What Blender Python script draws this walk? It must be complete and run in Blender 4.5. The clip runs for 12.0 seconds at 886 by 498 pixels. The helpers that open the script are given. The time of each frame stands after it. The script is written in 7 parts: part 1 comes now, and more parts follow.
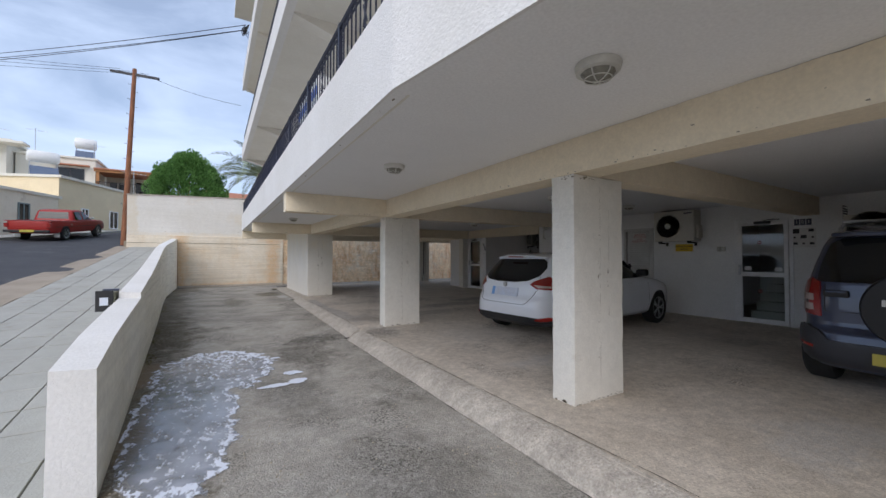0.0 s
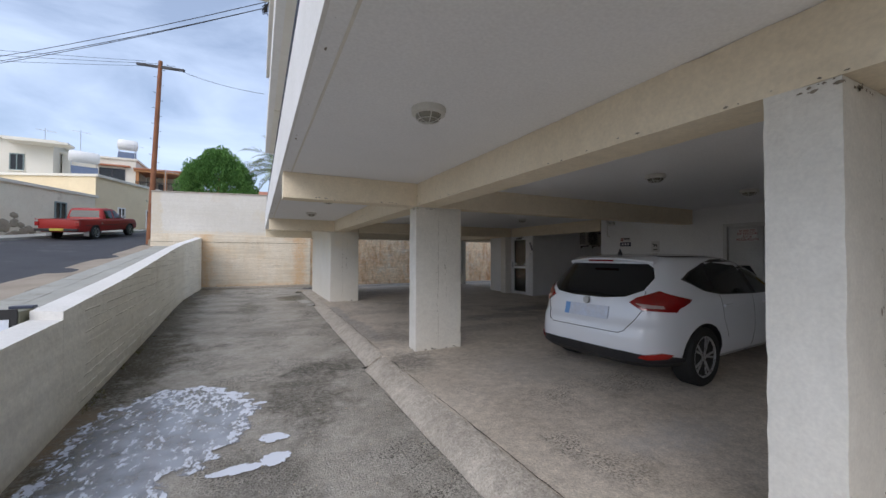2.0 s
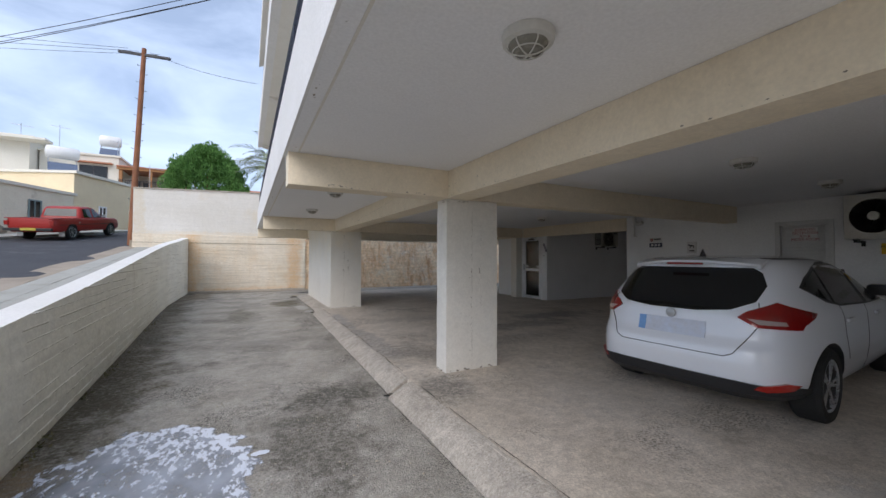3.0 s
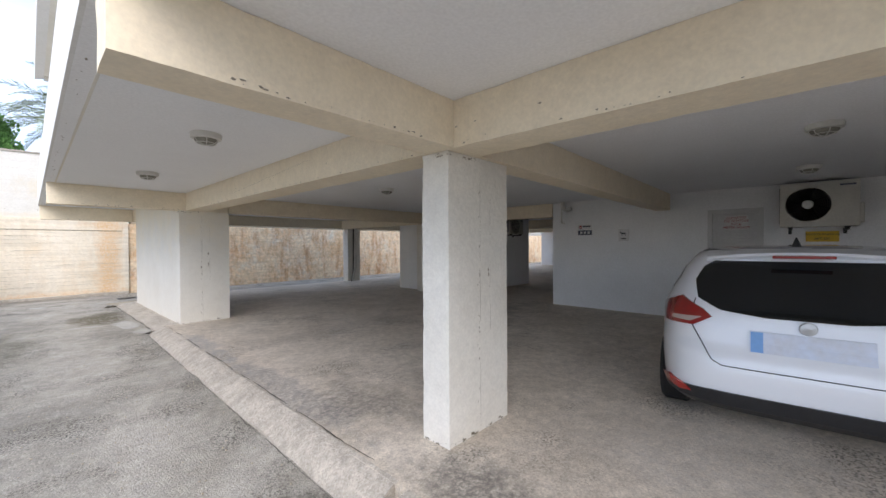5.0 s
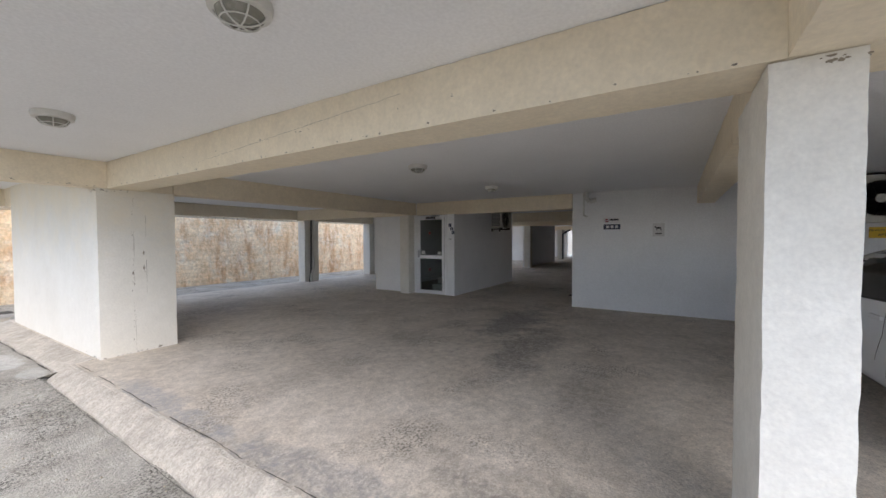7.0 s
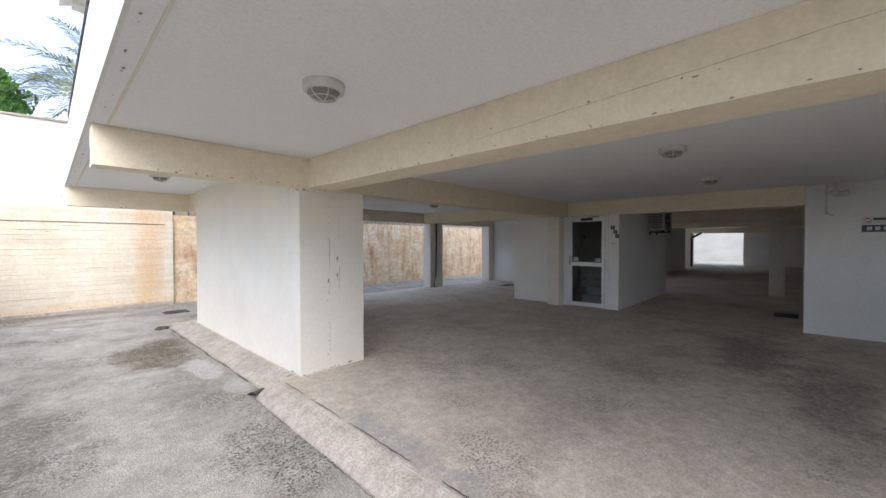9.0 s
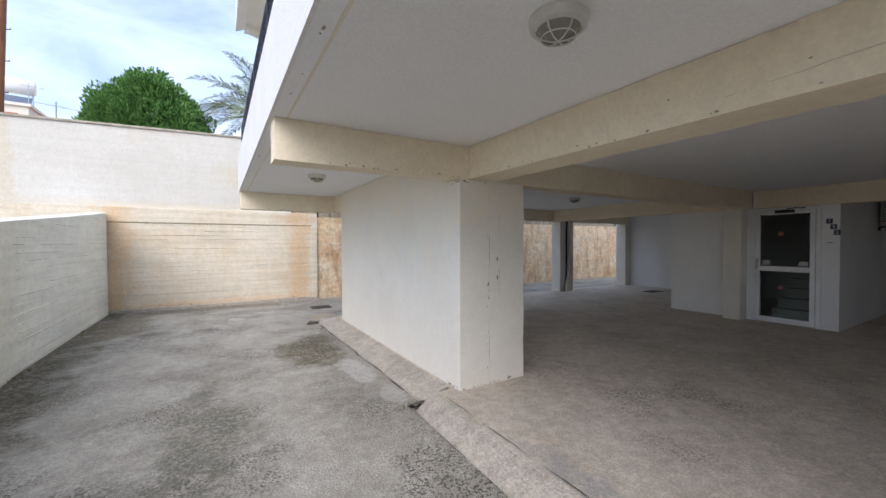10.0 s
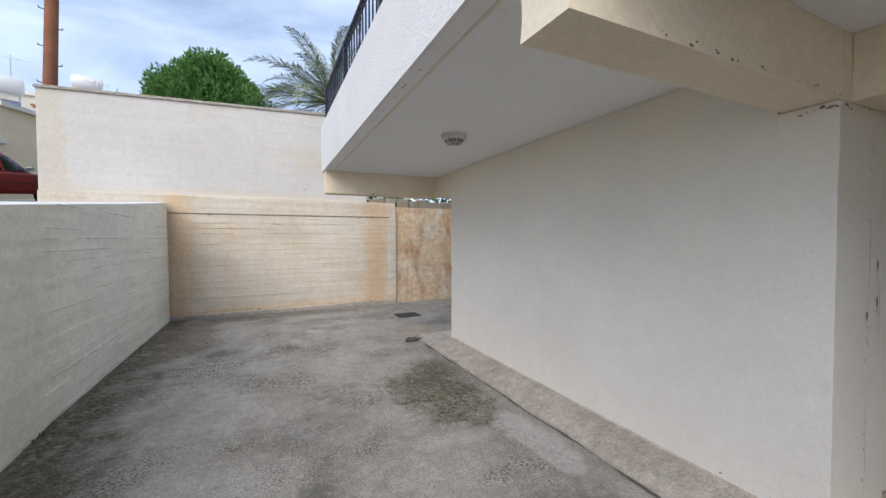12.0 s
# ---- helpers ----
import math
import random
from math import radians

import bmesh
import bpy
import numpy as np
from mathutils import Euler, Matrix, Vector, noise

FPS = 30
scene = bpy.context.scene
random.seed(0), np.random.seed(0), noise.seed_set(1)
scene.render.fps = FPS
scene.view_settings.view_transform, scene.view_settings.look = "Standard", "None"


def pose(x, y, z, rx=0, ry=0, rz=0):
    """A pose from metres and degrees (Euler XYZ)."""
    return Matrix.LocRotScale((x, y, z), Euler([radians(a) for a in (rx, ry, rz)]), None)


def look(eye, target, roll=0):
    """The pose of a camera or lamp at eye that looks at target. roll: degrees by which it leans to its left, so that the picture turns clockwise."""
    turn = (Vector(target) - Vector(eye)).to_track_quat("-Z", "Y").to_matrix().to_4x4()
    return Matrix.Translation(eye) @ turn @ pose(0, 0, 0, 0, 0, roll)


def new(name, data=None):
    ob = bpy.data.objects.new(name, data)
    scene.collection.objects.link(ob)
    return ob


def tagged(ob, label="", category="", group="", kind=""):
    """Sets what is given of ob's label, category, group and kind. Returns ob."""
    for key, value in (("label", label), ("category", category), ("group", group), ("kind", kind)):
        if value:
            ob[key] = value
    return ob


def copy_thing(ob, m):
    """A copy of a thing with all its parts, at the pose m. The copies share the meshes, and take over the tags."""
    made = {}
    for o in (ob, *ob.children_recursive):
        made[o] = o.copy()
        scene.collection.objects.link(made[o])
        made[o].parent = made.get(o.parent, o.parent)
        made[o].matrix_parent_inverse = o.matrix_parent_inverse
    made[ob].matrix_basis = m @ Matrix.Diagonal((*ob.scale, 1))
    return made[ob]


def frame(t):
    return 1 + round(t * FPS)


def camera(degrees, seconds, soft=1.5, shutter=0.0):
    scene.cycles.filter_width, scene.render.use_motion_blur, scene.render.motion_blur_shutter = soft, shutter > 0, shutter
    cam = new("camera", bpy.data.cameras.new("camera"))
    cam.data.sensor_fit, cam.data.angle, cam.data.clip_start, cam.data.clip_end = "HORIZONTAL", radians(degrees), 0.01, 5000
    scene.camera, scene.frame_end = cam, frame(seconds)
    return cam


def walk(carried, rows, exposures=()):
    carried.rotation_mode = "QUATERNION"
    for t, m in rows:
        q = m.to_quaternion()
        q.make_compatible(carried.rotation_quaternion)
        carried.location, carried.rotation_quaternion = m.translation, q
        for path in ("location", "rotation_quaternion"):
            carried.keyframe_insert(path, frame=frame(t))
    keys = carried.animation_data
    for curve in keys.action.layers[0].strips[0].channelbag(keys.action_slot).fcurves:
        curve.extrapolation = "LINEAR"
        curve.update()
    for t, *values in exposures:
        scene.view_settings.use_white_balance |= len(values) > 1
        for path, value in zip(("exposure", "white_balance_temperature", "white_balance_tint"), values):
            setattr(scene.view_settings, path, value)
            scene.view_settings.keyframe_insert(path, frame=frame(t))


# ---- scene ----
cam = camera(99.2, 12.0)
METRES, EYE, TILT, LEAN, TURN = 12.2, 1.5, 0.0, 0.0, -31.3
PATH = [
    (0, (0.006, 0.009, 1.454), (1.041, 1.72, 1.492), -0.0),
    (0.5, (0.317, 0.286, 1.453), (1.306, 2.023, 1.487), -0.2),
    (1, (0.508, 0.718, 1.466), (1.461, 2.476, 1.501), -0.1),
    (1.5, (0.708, 1.111, 1.479), (1.627, 2.887, 1.51), -0.2),
    (2, (0.708, 1.608, 1.489), (1.588, 3.403, 1.525), 0.2),
    (2.5, (0.766, 2.147, 1.506), (1.641, 3.946, 1.536), -0.3),
    (3, (0.637, 2.625, 1.487), (1.557, 4.4, 1.533), 0.2),
    (3.2, (0.616, 2.809, 1.476), (1.579, 4.562, 1.522), 0.2),
    (5, (0.791, 4.797, 1.538), (2.269, 6.145, 1.517), -0.3),
    (5.5, (0.872, 5.311, 1.539), (2.43, 6.564, 1.514), -0.4),
    (6, (0.871, 5.879, 1.531), (2.494, 7.047, 1.504), -0.2),
    (6.5, (0.994, 6.447, 1.554), (2.669, 7.539, 1.512), -0.3),
    (8.3, (0.804, 8.189, 1.585), (2.519, 9.218, 1.523), -0.1),
    (8.5, (0.834, 8.374, 1.6), (2.498, 9.482, 1.545), -0.1),
    (9, (0.72, 8.826, 1.588), (2.169, 10.203, 1.553), -0.0),
    (9.5, (0.651, 9.273, 1.585), (1.865, 10.861, 1.549), -0.1),
    (10, (0.611, 9.698, 1.565), (1.634, 11.416, 1.533), -0.1),
    (10.5, (0.478, 10.196, 1.566), (1.431, 11.954, 1.525), -0.0),
    (11, (0.356, 10.711, 1.555), (1.278, 12.485, 1.515), -0.1),
    (11.5, (0.275, 11.297, 1.549), (1.159, 13.091, 1.5), -0.2),
    (12, (0.211, 11.867, 1.549), (1.058, 13.678, 1.492), -0.2),
]
walk(cam, [(t, look(eye, target, roll)) for t, eye, target, roll in PATH],
     [(t, e, 6260, 14) for t, e in ((0, 0.48), (1.5, 0.48), (3, 0.66), (4.8, 1.3), (5.5, 1.5), (6.5, 1.68), (8.5, 1.72), (9.5, 1.25), (10.5, 0.94), (12, 0.7))])

# ---- world, sun, exposure ----
world = bpy.data.worlds.new("sky")
scene.world = world
world.use_nodes = True
wn, wl = world.node_tree.nodes, world.node_tree.links
wn.clear()
w_out = wn.new("ShaderNodeOutputWorld")
w_bg = wn.new("ShaderNodeBackground")
w_sky = wn.new("ShaderNodeTexSky")
w_sky.sky_type = "NISHITA"
w_sky.sun_disc = False
w_sky.sun_elevation, w_sky.sun_rotation = radians(40), radians(221)
w_sky.air_density, w_sky.dust_density, w_sky.ozone_density = 1.0, 1.5, 1.2
w_co = wn.new("ShaderNodeTexCoord")
w_map = wn.new("ShaderNodeMapping")
w_map.inputs["Scale"].default_value = (1.0, 1.0, 3.2)
w_noise = wn.new("ShaderNodeTexNoise")
w_noise.inputs["Scale"].default_value = 2.3
w_noise.inputs["Detail"].default_value = 7.0
w_noise.inputs["Roughness"].default_value = 0.55
w_noise.inputs["Distortion"].default_value = 0.5
w_ramp = wn.new("ShaderNodeValToRGB")
w_ramp.color_ramp.elements[0].position = 0.38
w_ramp.color_ramp.elements[0].color = (0.3, 0.3, 0.3, 1)
w_ramp.color_ramp.elements[1].position = 0.74
w_ramp.color_ramp.elements[1].color = (0.9, 0.9, 0.9, 1)
w_mix = wn.new("ShaderNodeMixRGB")
w_mix.inputs["Color2"].default_value = (6.3, 7.5, 9.3, 1)
wl.new(w_co.outputs["Generated"], w_map.inputs["Vector"])
wl.new(w_map.outputs["Vector"], w_noise.inputs["Vector"])
wl.new(w_noise.outputs["Fac"], w_ramp.inputs["Fac"])
wl.new(w_ramp.outputs["Color"], w_mix.inputs["Fac"])
wl.new(w_sky.outputs["Color"], w_mix.inputs["Color1"])
wl.new(w_mix.outputs["Color"], w_bg.inputs["Color"])
w_bg.inputs["Strength"].default_value = 0.1
wl.new(w_bg.outputs["Background"], w_out.inputs["Surface"])

sun = new("sun", bpy.data.lights.new("sun", "SUN"))
sun.data.energy, sun.data.angle, sun.data.color = 1.4, radians(50), (1.0, 0.94, 0.85)
# through thin cloud, from the south-west, over the street
sun.matrix_world = look((0, 0, 0), (math.sin(radians(41)) * math.cos(radians(40)), math.cos(radians(41)) * math.cos(radians(40)), -math.sin(radians(40))))
scene.view_settings.exposure = 0.0


# ---- materials ----
def mat(name, c1, c2=None, rough=0.8, scale=3.0, fine=60.0, bump=0.15, spec=0.4, metal=0.0, c3=None, s3=0.6, streak=0.0, coat=0.0, bump_scale=None, p3=(0.5, 0.65), dist=0.02, grain_amount=0.16, speck=None, grit=None, mid=0.0, run=(1.3, 1.3, 0.3), rust=None, rows=0.0):
    """Paint, plaster, concrete and the like: two colours at a large scale, grain, a stain colour, vertical streaks, board marks."""
    m = bpy.data.materials.new(name)
    m.use_nodes = True
    n, l = m.node_tree.nodes, m.node_tree.links
    b = n["Principled BSDF"]
    b.inputs["Roughness"].default_value = rough
    b.inputs["Metallic"].default_value = metal
    b.inputs["Specular IOR Level"].default_value = spec
    b.inputs["Coat Weight"].default_value = coat
    c2 = c2 or tuple(v * 0.82 for v in c1)
    geo = n.new("ShaderNodeNewGeometry")
    big = n.new("ShaderNodeTexNoise")
    big.inputs["Scale"].default_value, big.inputs["Detail"].default_value, big.inputs["Roughness"].default_value = scale, 9.0, 0.68
    l.new(geo.outputs["Position"], big.inputs["Vector"])
    ramp = n.new("ShaderNodeValToRGB")
    ramp.color_ramp.elements[0].position, ramp.color_ramp.elements[1].position = 0.36, 0.64
    ramp.color_ramp.elements[0].color, ramp.color_ramp.elements[1].color = (*c2, 1), (*c1, 1)
    l.new(big.outputs["Fac"], ramp.inputs["Fac"])
    col = ramp.outputs["Color"]

    def mixed(fac, c, kind="MIX"):
        nonlocal col
        mx = n.new("ShaderNodeMixRGB")
        mx.blend_type = kind
        mx.inputs["Color2"].default_value = (*c, 1)
        l.new(fac, mx.inputs["Fac"])
        l.new(col, mx.inputs["Color1"])
        col = mx.outputs["Color"]

    def ranged(sock, lo, hi, a=0.0, z=1.0):
        r = n.new("ShaderNodeMapRange")
        r.inputs["From Min"].default_value, r.inputs["From Max"].default_value = lo, hi
        r.inputs["To Min"].default_value, r.inputs["To Max"].default_value = a, z
        l.new(sock, r.inputs["Value"])
        return r.outputs["Result"]

    if c3:
        st = n.new("ShaderNodeTexNoise")
        st.inputs["Scale"].default_value, st.inputs["Detail"].default_value, st.inputs["Roughness"].default_value = s3, 8.0, 0.7
        l.new(geo.outputs["Position"], st.inputs["Vector"])
        mixed(ranged(st.outputs["Fac"], p3[0], p3[1], 0, 0.85), c3)
    if streak:
        mp = n.new("ShaderNodeMapping")
        mp.inputs["Scale"].default_value = run
        l.new(geo.outputs["Position"], mp.inputs["Vector"])
        sn = n.new("ShaderNodeTexNoise")
        sn.inputs["Scale"].default_value, sn.inputs["Detail"].default_value, sn.inputs["Roughness"].default_value, sn.inputs["Distortion"].default_value = 1.9, 9.0, 0.68, 0.25
        l.new(mp.outputs["Vector"], sn.inputs["Vector"])
        mixed(ranged(sn.outputs["Fac"], 0.48, 0.64, 0, streak), rust or (0.42, 0.31, 0.19))
    if speck:
        # small pits and bare aggregate, in patches
        sc, lo, c4 = speck
        pn = n.new("ShaderNodeTexNoise")
        pn.inputs["Scale"].default_value, pn.inputs["Detail"].default_value, pn.inputs["Roughness"].default_value = sc, 3.0, 0.65
        l.new(geo.outputs["Position"], pn.inputs["Vector"])
        pm = n.new("ShaderNodeTexNoise")
        pm.inputs["Scale"].default_value, pm.inputs["Detail"].default_value = 1.25, 5.0
        l.new(geo.outputs["Position"], pm.inputs["Vector"])
        mu = n.new("ShaderNodeMath")
        mu.operation = "MULTIPLY"
        l.new(ranged(pn.outputs["Fac"], 0.5, 0.58), mu.inputs[0])
        l.new(ranged(pm.outputs["Fac"], lo, lo + 0.12, 0.04, 0.95), mu.inputs[1])
        mixed(mu.outputs["Value"], c4)
    if mid:
        # blotches a hand's breadth across
        hn = n.new("ShaderNodeTexNoise")
        hn.inputs["Scale"].default_value, hn.inputs["Detail"].default_value, hn.inputs["Roughness"].default_value = 11.0, 7.0, 0.72
        l.new(geo.outputs["Position"], hn.inputs["Vector"])
        hm = n.new("ShaderNodeMixRGB")
        hm.blend_type = "MULTIPLY"
        hm.inputs["Fac"].default_value = mid
        l.new(ranged(hn.outputs["Fac"], 0.36, 0.64, 0.5, 1.35), hm.inputs["Color2"])
        l.new(col, hm.inputs["Color1"])
        col = hm.outputs["Color"]
    if rows:
        # each form board took the paint a little differently
        rm = n.new("ShaderNodeMapping")
        rm.inputs["Scale"].default_value = (0.45, 0.45, 9.0)
        l.new(geo.outputs["Position"], rm.inputs["Vector"])
        rn = n.new("ShaderNodeTexNoise")
        rn.inputs["Scale"].default_value, rn.inputs["Detail"].default_value, rn.inputs["Roughness"].default_value = 1.3, 5.0, 0.6
        l.new(rm.outputs["Vector"], rn.inputs["Vector"])
        rx = n.new("ShaderNodeMixRGB")
        rx.blend_type = "MULTIPLY"
        rx.inputs["Fac"].default_value = rows
        l.new(ranged(rn.outputs["Fac"], 0.36, 0.6, 0.72, 1.08), rx.inputs["Color2"])
        l.new(col, rx.inputs["Color1"])
        col = rx.outputs["Color"]
    if grit:
        # single stones of the aggregate, each its own grey
        vo = n.new("ShaderNodeTexVoronoi")
        vo.inputs["Scale"].default_value = grit[0]
        l.new(geo.outputs["Position"], vo.inputs["Vector"])
        sx = n.new("ShaderNodeSeparateColor")
        l.new(vo.outputs["Color"], sx.inputs["Color"])
        vm = n.new("ShaderNodeMixRGB")
        vm.blend_type = "MULTIPLY"
        vm.inputs["Fac"].default_value = grit[1]
        l.new(ranged(sx.outputs["Red"], 0.0, 1.0, 0.45, 1.45), vm.inputs["Color2"])
        l.new(col, vm.inputs["Color1"])
        col = vm.outputs["Color"]
    grain = n.new("ShaderNodeTexNoise")
    grain.inputs["Scale"].default_value, grain.inputs["Detail"].default_value = fine, 4.0
    l.new(geo.outputs["Position"], grain.inputs["Vector"])
    gm = n.new("ShaderNodeMixRGB")
    gm.blend_type = "MULTIPLY"
    gm.inputs["Fac"].default_value = grain_amount
    l.new(ranged(grain.outputs["Fac"], 0.3, 0.7, 0.6, 1.2), gm.inputs["Color2"])
    l.new(col, gm.inputs["Color1"])
    l.new(gm.outputs["Color"], b.inputs["Base Color"])
    bp = n.new("ShaderNodeBump")
    bp.inputs["Strength"].default_value, bp.inputs["Distance"].default_value = bump, dist
    height = grain.outputs["Fac"]
    if bump_scale:
        vn = n.new("ShaderNodeTexNoise")
        vn.inputs["Scale"].default_value, vn.inputs["Detail"].default_value = bump_scale, 3.0
        l.new(geo.outputs["Position"], vn.inputs["Vector"])
        height = vn.outputs["Fac"]
    l.new(height, bp.inputs["Height"])
    l.new(bp.outputs["Normal"], b.inputs["Normal"])
    if coat < 0.5:
        l.new(ranged(grain.outputs["Fac"], 0.3, 0.7, max(0.02, rough - 0.06), min(1.0, rough + 0.06)), b.inputs["Roughness"])
    return m


def glass(name, tint, rough=0.03, alpha=0.75):
    """A dark pane: part see-through, part mirror."""
    m = bpy.data.materials.new(name)
    m.use_nodes = True
    n, l = m.node_tree.nodes, m.node_tree.links
    n.clear()
    o = n.new("ShaderNodeOutputMaterial")
    tr = n.new("ShaderNodeBsdfTransparent")
    tr.inputs["Color"].default_value = (*tint, 1)
    gl = n.new("ShaderNodeBsdfGlossy")
    gl.inputs["Roughness"].default_value = rough
    fr = n.new("ShaderNodeFresnel")
    fr.inputs["IOR"].default_value = 1.55
    mx = n.new("ShaderNodeMixShader")
    l.new(fr.outputs["Fac"], mx.inputs["Fac"])
    l.new(tr.outputs["BSDF"], mx.inputs[1])
    l.new(gl.outputs["BSDF"], mx.inputs[2])
    l.new(mx.outputs["Shader"], o.inputs["Surface"])
    return m


M_PLASTER = mat("white_plaster", (0.79, 0.765, 0.7), (0.74, 0.71, 0.635), 0.85, 1.2, 90, 0.15, bump_scale=35, mid=0.05)
M_STUCCO = mat("rough_white_render", (0.8, 0.79, 0.77), (0.74, 0.73, 0.7), 0.9, 1.0, 40, 0.3, bump_scale=60)
M_BEAM = mat("cream_painted_concrete", (0.84, 0.745, 0.575), (0.79, 0.69, 0.52), 0.8, 1.5, 45, 0.16, c3=(0.56, 0.48, 0.36), s3=2.2, p3=(0.63, 0.8), bump_scale=22, mid=0.1)
M_COLUMN = mat("cream_rendered_column", (0.77, 0.745, 0.68), (0.72, 0.69, 0.62), 0.85, 1.6, 60, 0.2, bump_scale=30, c3=(0.6, 0.54, 0.45), s3=3.0, p3=(0.66, 0.8), mid=0.1)
M_CEIL = mat("white_painted_ceiling", (0.88, 0.88, 0.88), (0.85, 0.85, 0.85), 0.85, 0.8, 60, 0.04)
M_INWALL = mat("white_wall_paint", (0.83, 0.83, 0.825), (0.77, 0.77, 0.765), 0.75, 0.9, 50, 0.15)
M_LANE = mat("weathered_lane_concrete", (0.42, 0.395, 0.35), (0.32, 0.298, 0.255), 0.85, 1.7, 70, 0.7, c3=(0.17, 0.16, 0.135), s3=0.9, p3=(0.57, 0.68), bump_scale=75, speck=(58, 0.48, (0.08, 0.074, 0.06)), grit=(85, 0.3), mid=0.32, grain_amount=0.3)
M_FLOOR = mat("parking_floor_concrete", (0.66, 0.59, 0.5), (0.53, 0.465, 0.38), 0.8, 1.6, 60, 0.3, c3=(0.31, 0.27, 0.225), s3=1.3, p3=(0.6, 0.74), bump_scale=70, speck=(48, 0.55, (0.2, 0.18, 0.15)), grit=(90, 0.25), mid=0.36, grain_amount=0.3)
M_KERB = mat("pink_mortar_kerb", (0.5, 0.455, 0.39), (0.39, 0.352, 0.3), 0.85, 2.0, 60, 0.7, c3=(0.25, 0.22, 0.185), s3=2.2, p3=(0.62, 0.76), grit=(80, 0.3), mid=0.4, bump_scale=45)
M_BOARDWALL = mat("board_marked_painted_concrete", (0.75, 0.69, 0.585), (0.7, 0.625, 0.5), 0.85, 0.9, 30, 0.5, c3=(0.68, 0.55, 0.38), s3=1.0, p3=(0.56, 0.76), streak=0.15, run=(2.2, 2.2, 0.35), rust=(0.6, 0.4, 0.2), mid=0.12, bump_scale=14, rows=0.35)
M_PARAPET = mat("grey_painted_parapet_concrete", (0.9, 0.885, 0.79), (0.83, 0.81, 0.7), 0.85, 1.3, 30, 0.5, c3=(0.62, 0.58, 0.48), s3=1.5, p3=(0.6, 0.76), mid=0.12, bump_scale=16, rows=0.3)
M_WALLTOP = mat("white_upper_wall", (0.71, 0.695, 0.66), (0.655, 0.635, 0.585), 0.85, 0.8, 30, 0.3, c3=(0.66, 0.58, 0.47), s3=0.9, p3=(0.6, 0.77), mid=0.08, bump_scale=14, rows=0.12)
M_STAINED = mat("rust_stained_rough_concrete", (0.84, 0.7, 0.51), (0.76, 0.55, 0.34), 0.9, 1.6, 25, 1.0, streak=0.7, run=(1.6, 1.6, 0.5), rust=(0.5, 0.24, 0.1), c3=(0.84, 0.78, 0.66), s3=2.2, p3=(0.5, 0.66), mid=0.45, bump_scale=14, dist=0.03, rows=0.3)
M_ASPHALT = mat("new_asphalt", (0.06, 0.062, 0.07), (0.045, 0.047, 0.055), 0.8, 1.2, 80, 0.5, c3=(0.13, 0.13, 0.135), s3=0.8, p3=(0.6, 0.7))
M_PAVER = mat("grey_paving_stone", (0.4, 0.4, 0.37), (0.34, 0.34, 0.31), 0.85, 1.3, 60, 0.4, c3=(0.24, 0.23, 0.2), s3=1.6, p3=(0.6, 0.72))
M_DIRT = mat("dusty_gravel_verge", (0.36, 0.31, 0.25), (0.28, 0.24, 0.19), 0.95, 1.5, 30, 0.8)
M_EARTH = mat("dry_earth", (0.3, 0.26, 0.2), (0.22, 0.19, 0.14), 0.95, 0.4, 20, 0.6)
M_JOINT = mat("dark_joint", (0.12, 0.11, 0.095), None, 0.95)
M_ALU = mat("white_powder_coated_aluminium", (0.88, 0.88, 0.88), None, 0.35, 1.0, 30, 0.02)
M_DOORPAINT = mat("white_louvre_paint", (0.7, 0.7, 0.68), None, 0.5, 1.0, 40, 0.1)
M_BLACK = mat("black_plastic", (0.025, 0.025, 0.027), None, 0.5, 5, 80, 0.1)
M_RUBBER = mat("tyre_rubber", (0.022, 0.022, 0.022), None, 0.8, 8, 60, 0.3)
M_IRON = mat("dark_blue_painted_iron", (0.015, 0.018, 0.04), None, 0.45, 4, 60, 0.1)
M_STEEL = mat("brushed_steel", (0.55, 0.56, 0.57), None, 0.35, 4, 60, 0.1, metal=0.9)
M_RIM = mat("silver_alloy", (0.6, 0.61, 0.63), None, 0.3, 4, 60, 0.02, metal=0.8)
M_WHITECAR = mat("white_car_paint", (0.78, 0.8, 0.84), (0.77, 0.79, 0.83), 0.3, 0.5, 5, 0.0, spec=0.5, coat=1.0, grain_amount=0.0)
M_SUVPAINT = mat("slate_blue_car_paint", (0.032, 0.044, 0.09), (0.03, 0.042, 0.086), 0.3, 0.5, 5, 0.0, spec=0.5, coat=1.0, metal=0.3, grain_amount=0.0)
M_SUVGREY = mat("grey_bumper_plastic", (0.045, 0.046, 0.054), None, 0.5, 2, 40, 0.05)
M_REDPAINT = mat("faded_red_car_paint", (0.32, 0.018, 0.014), (0.28, 0.015, 0.012), 0.5, 0.8, 10, 0.0, coat=0.15, grain_amount=0.0)
M_REDLENS = mat("red_lamp_lens", (0.27, 0.008, 0.008), (0.22, 0.006, 0.006), 0.12, 3, 30, 0.0, coat=1.0)
M_CLEARLENS = mat("clear_lamp_lens", (0.48, 0.38, 0.35), None, 0.15, 3, 30, 0.0, coat=1.0)
M_ORANGELENS = mat("red_reflector", (0.42, 0.015, 0.01), None, 0.2, 3, 30, 0.0, coat=1.0)
M_CARGLASS = glass("tinted_car_glass", (0.16, 0.2, 0.19))
M_DOORGLASS = glass("door_glass", (0.82, 0.85, 0.85))
M_DARKGLASS = mat("dark_window_glass", (0.008, 0.01, 0.012), None, 0.08, 2, 10, 0.0, spec=0.5, grain_amount=0.0)
M_INTERIOR = mat("dark_grey_upholstery", (0.045, 0.045, 0.05), None, 0.9)
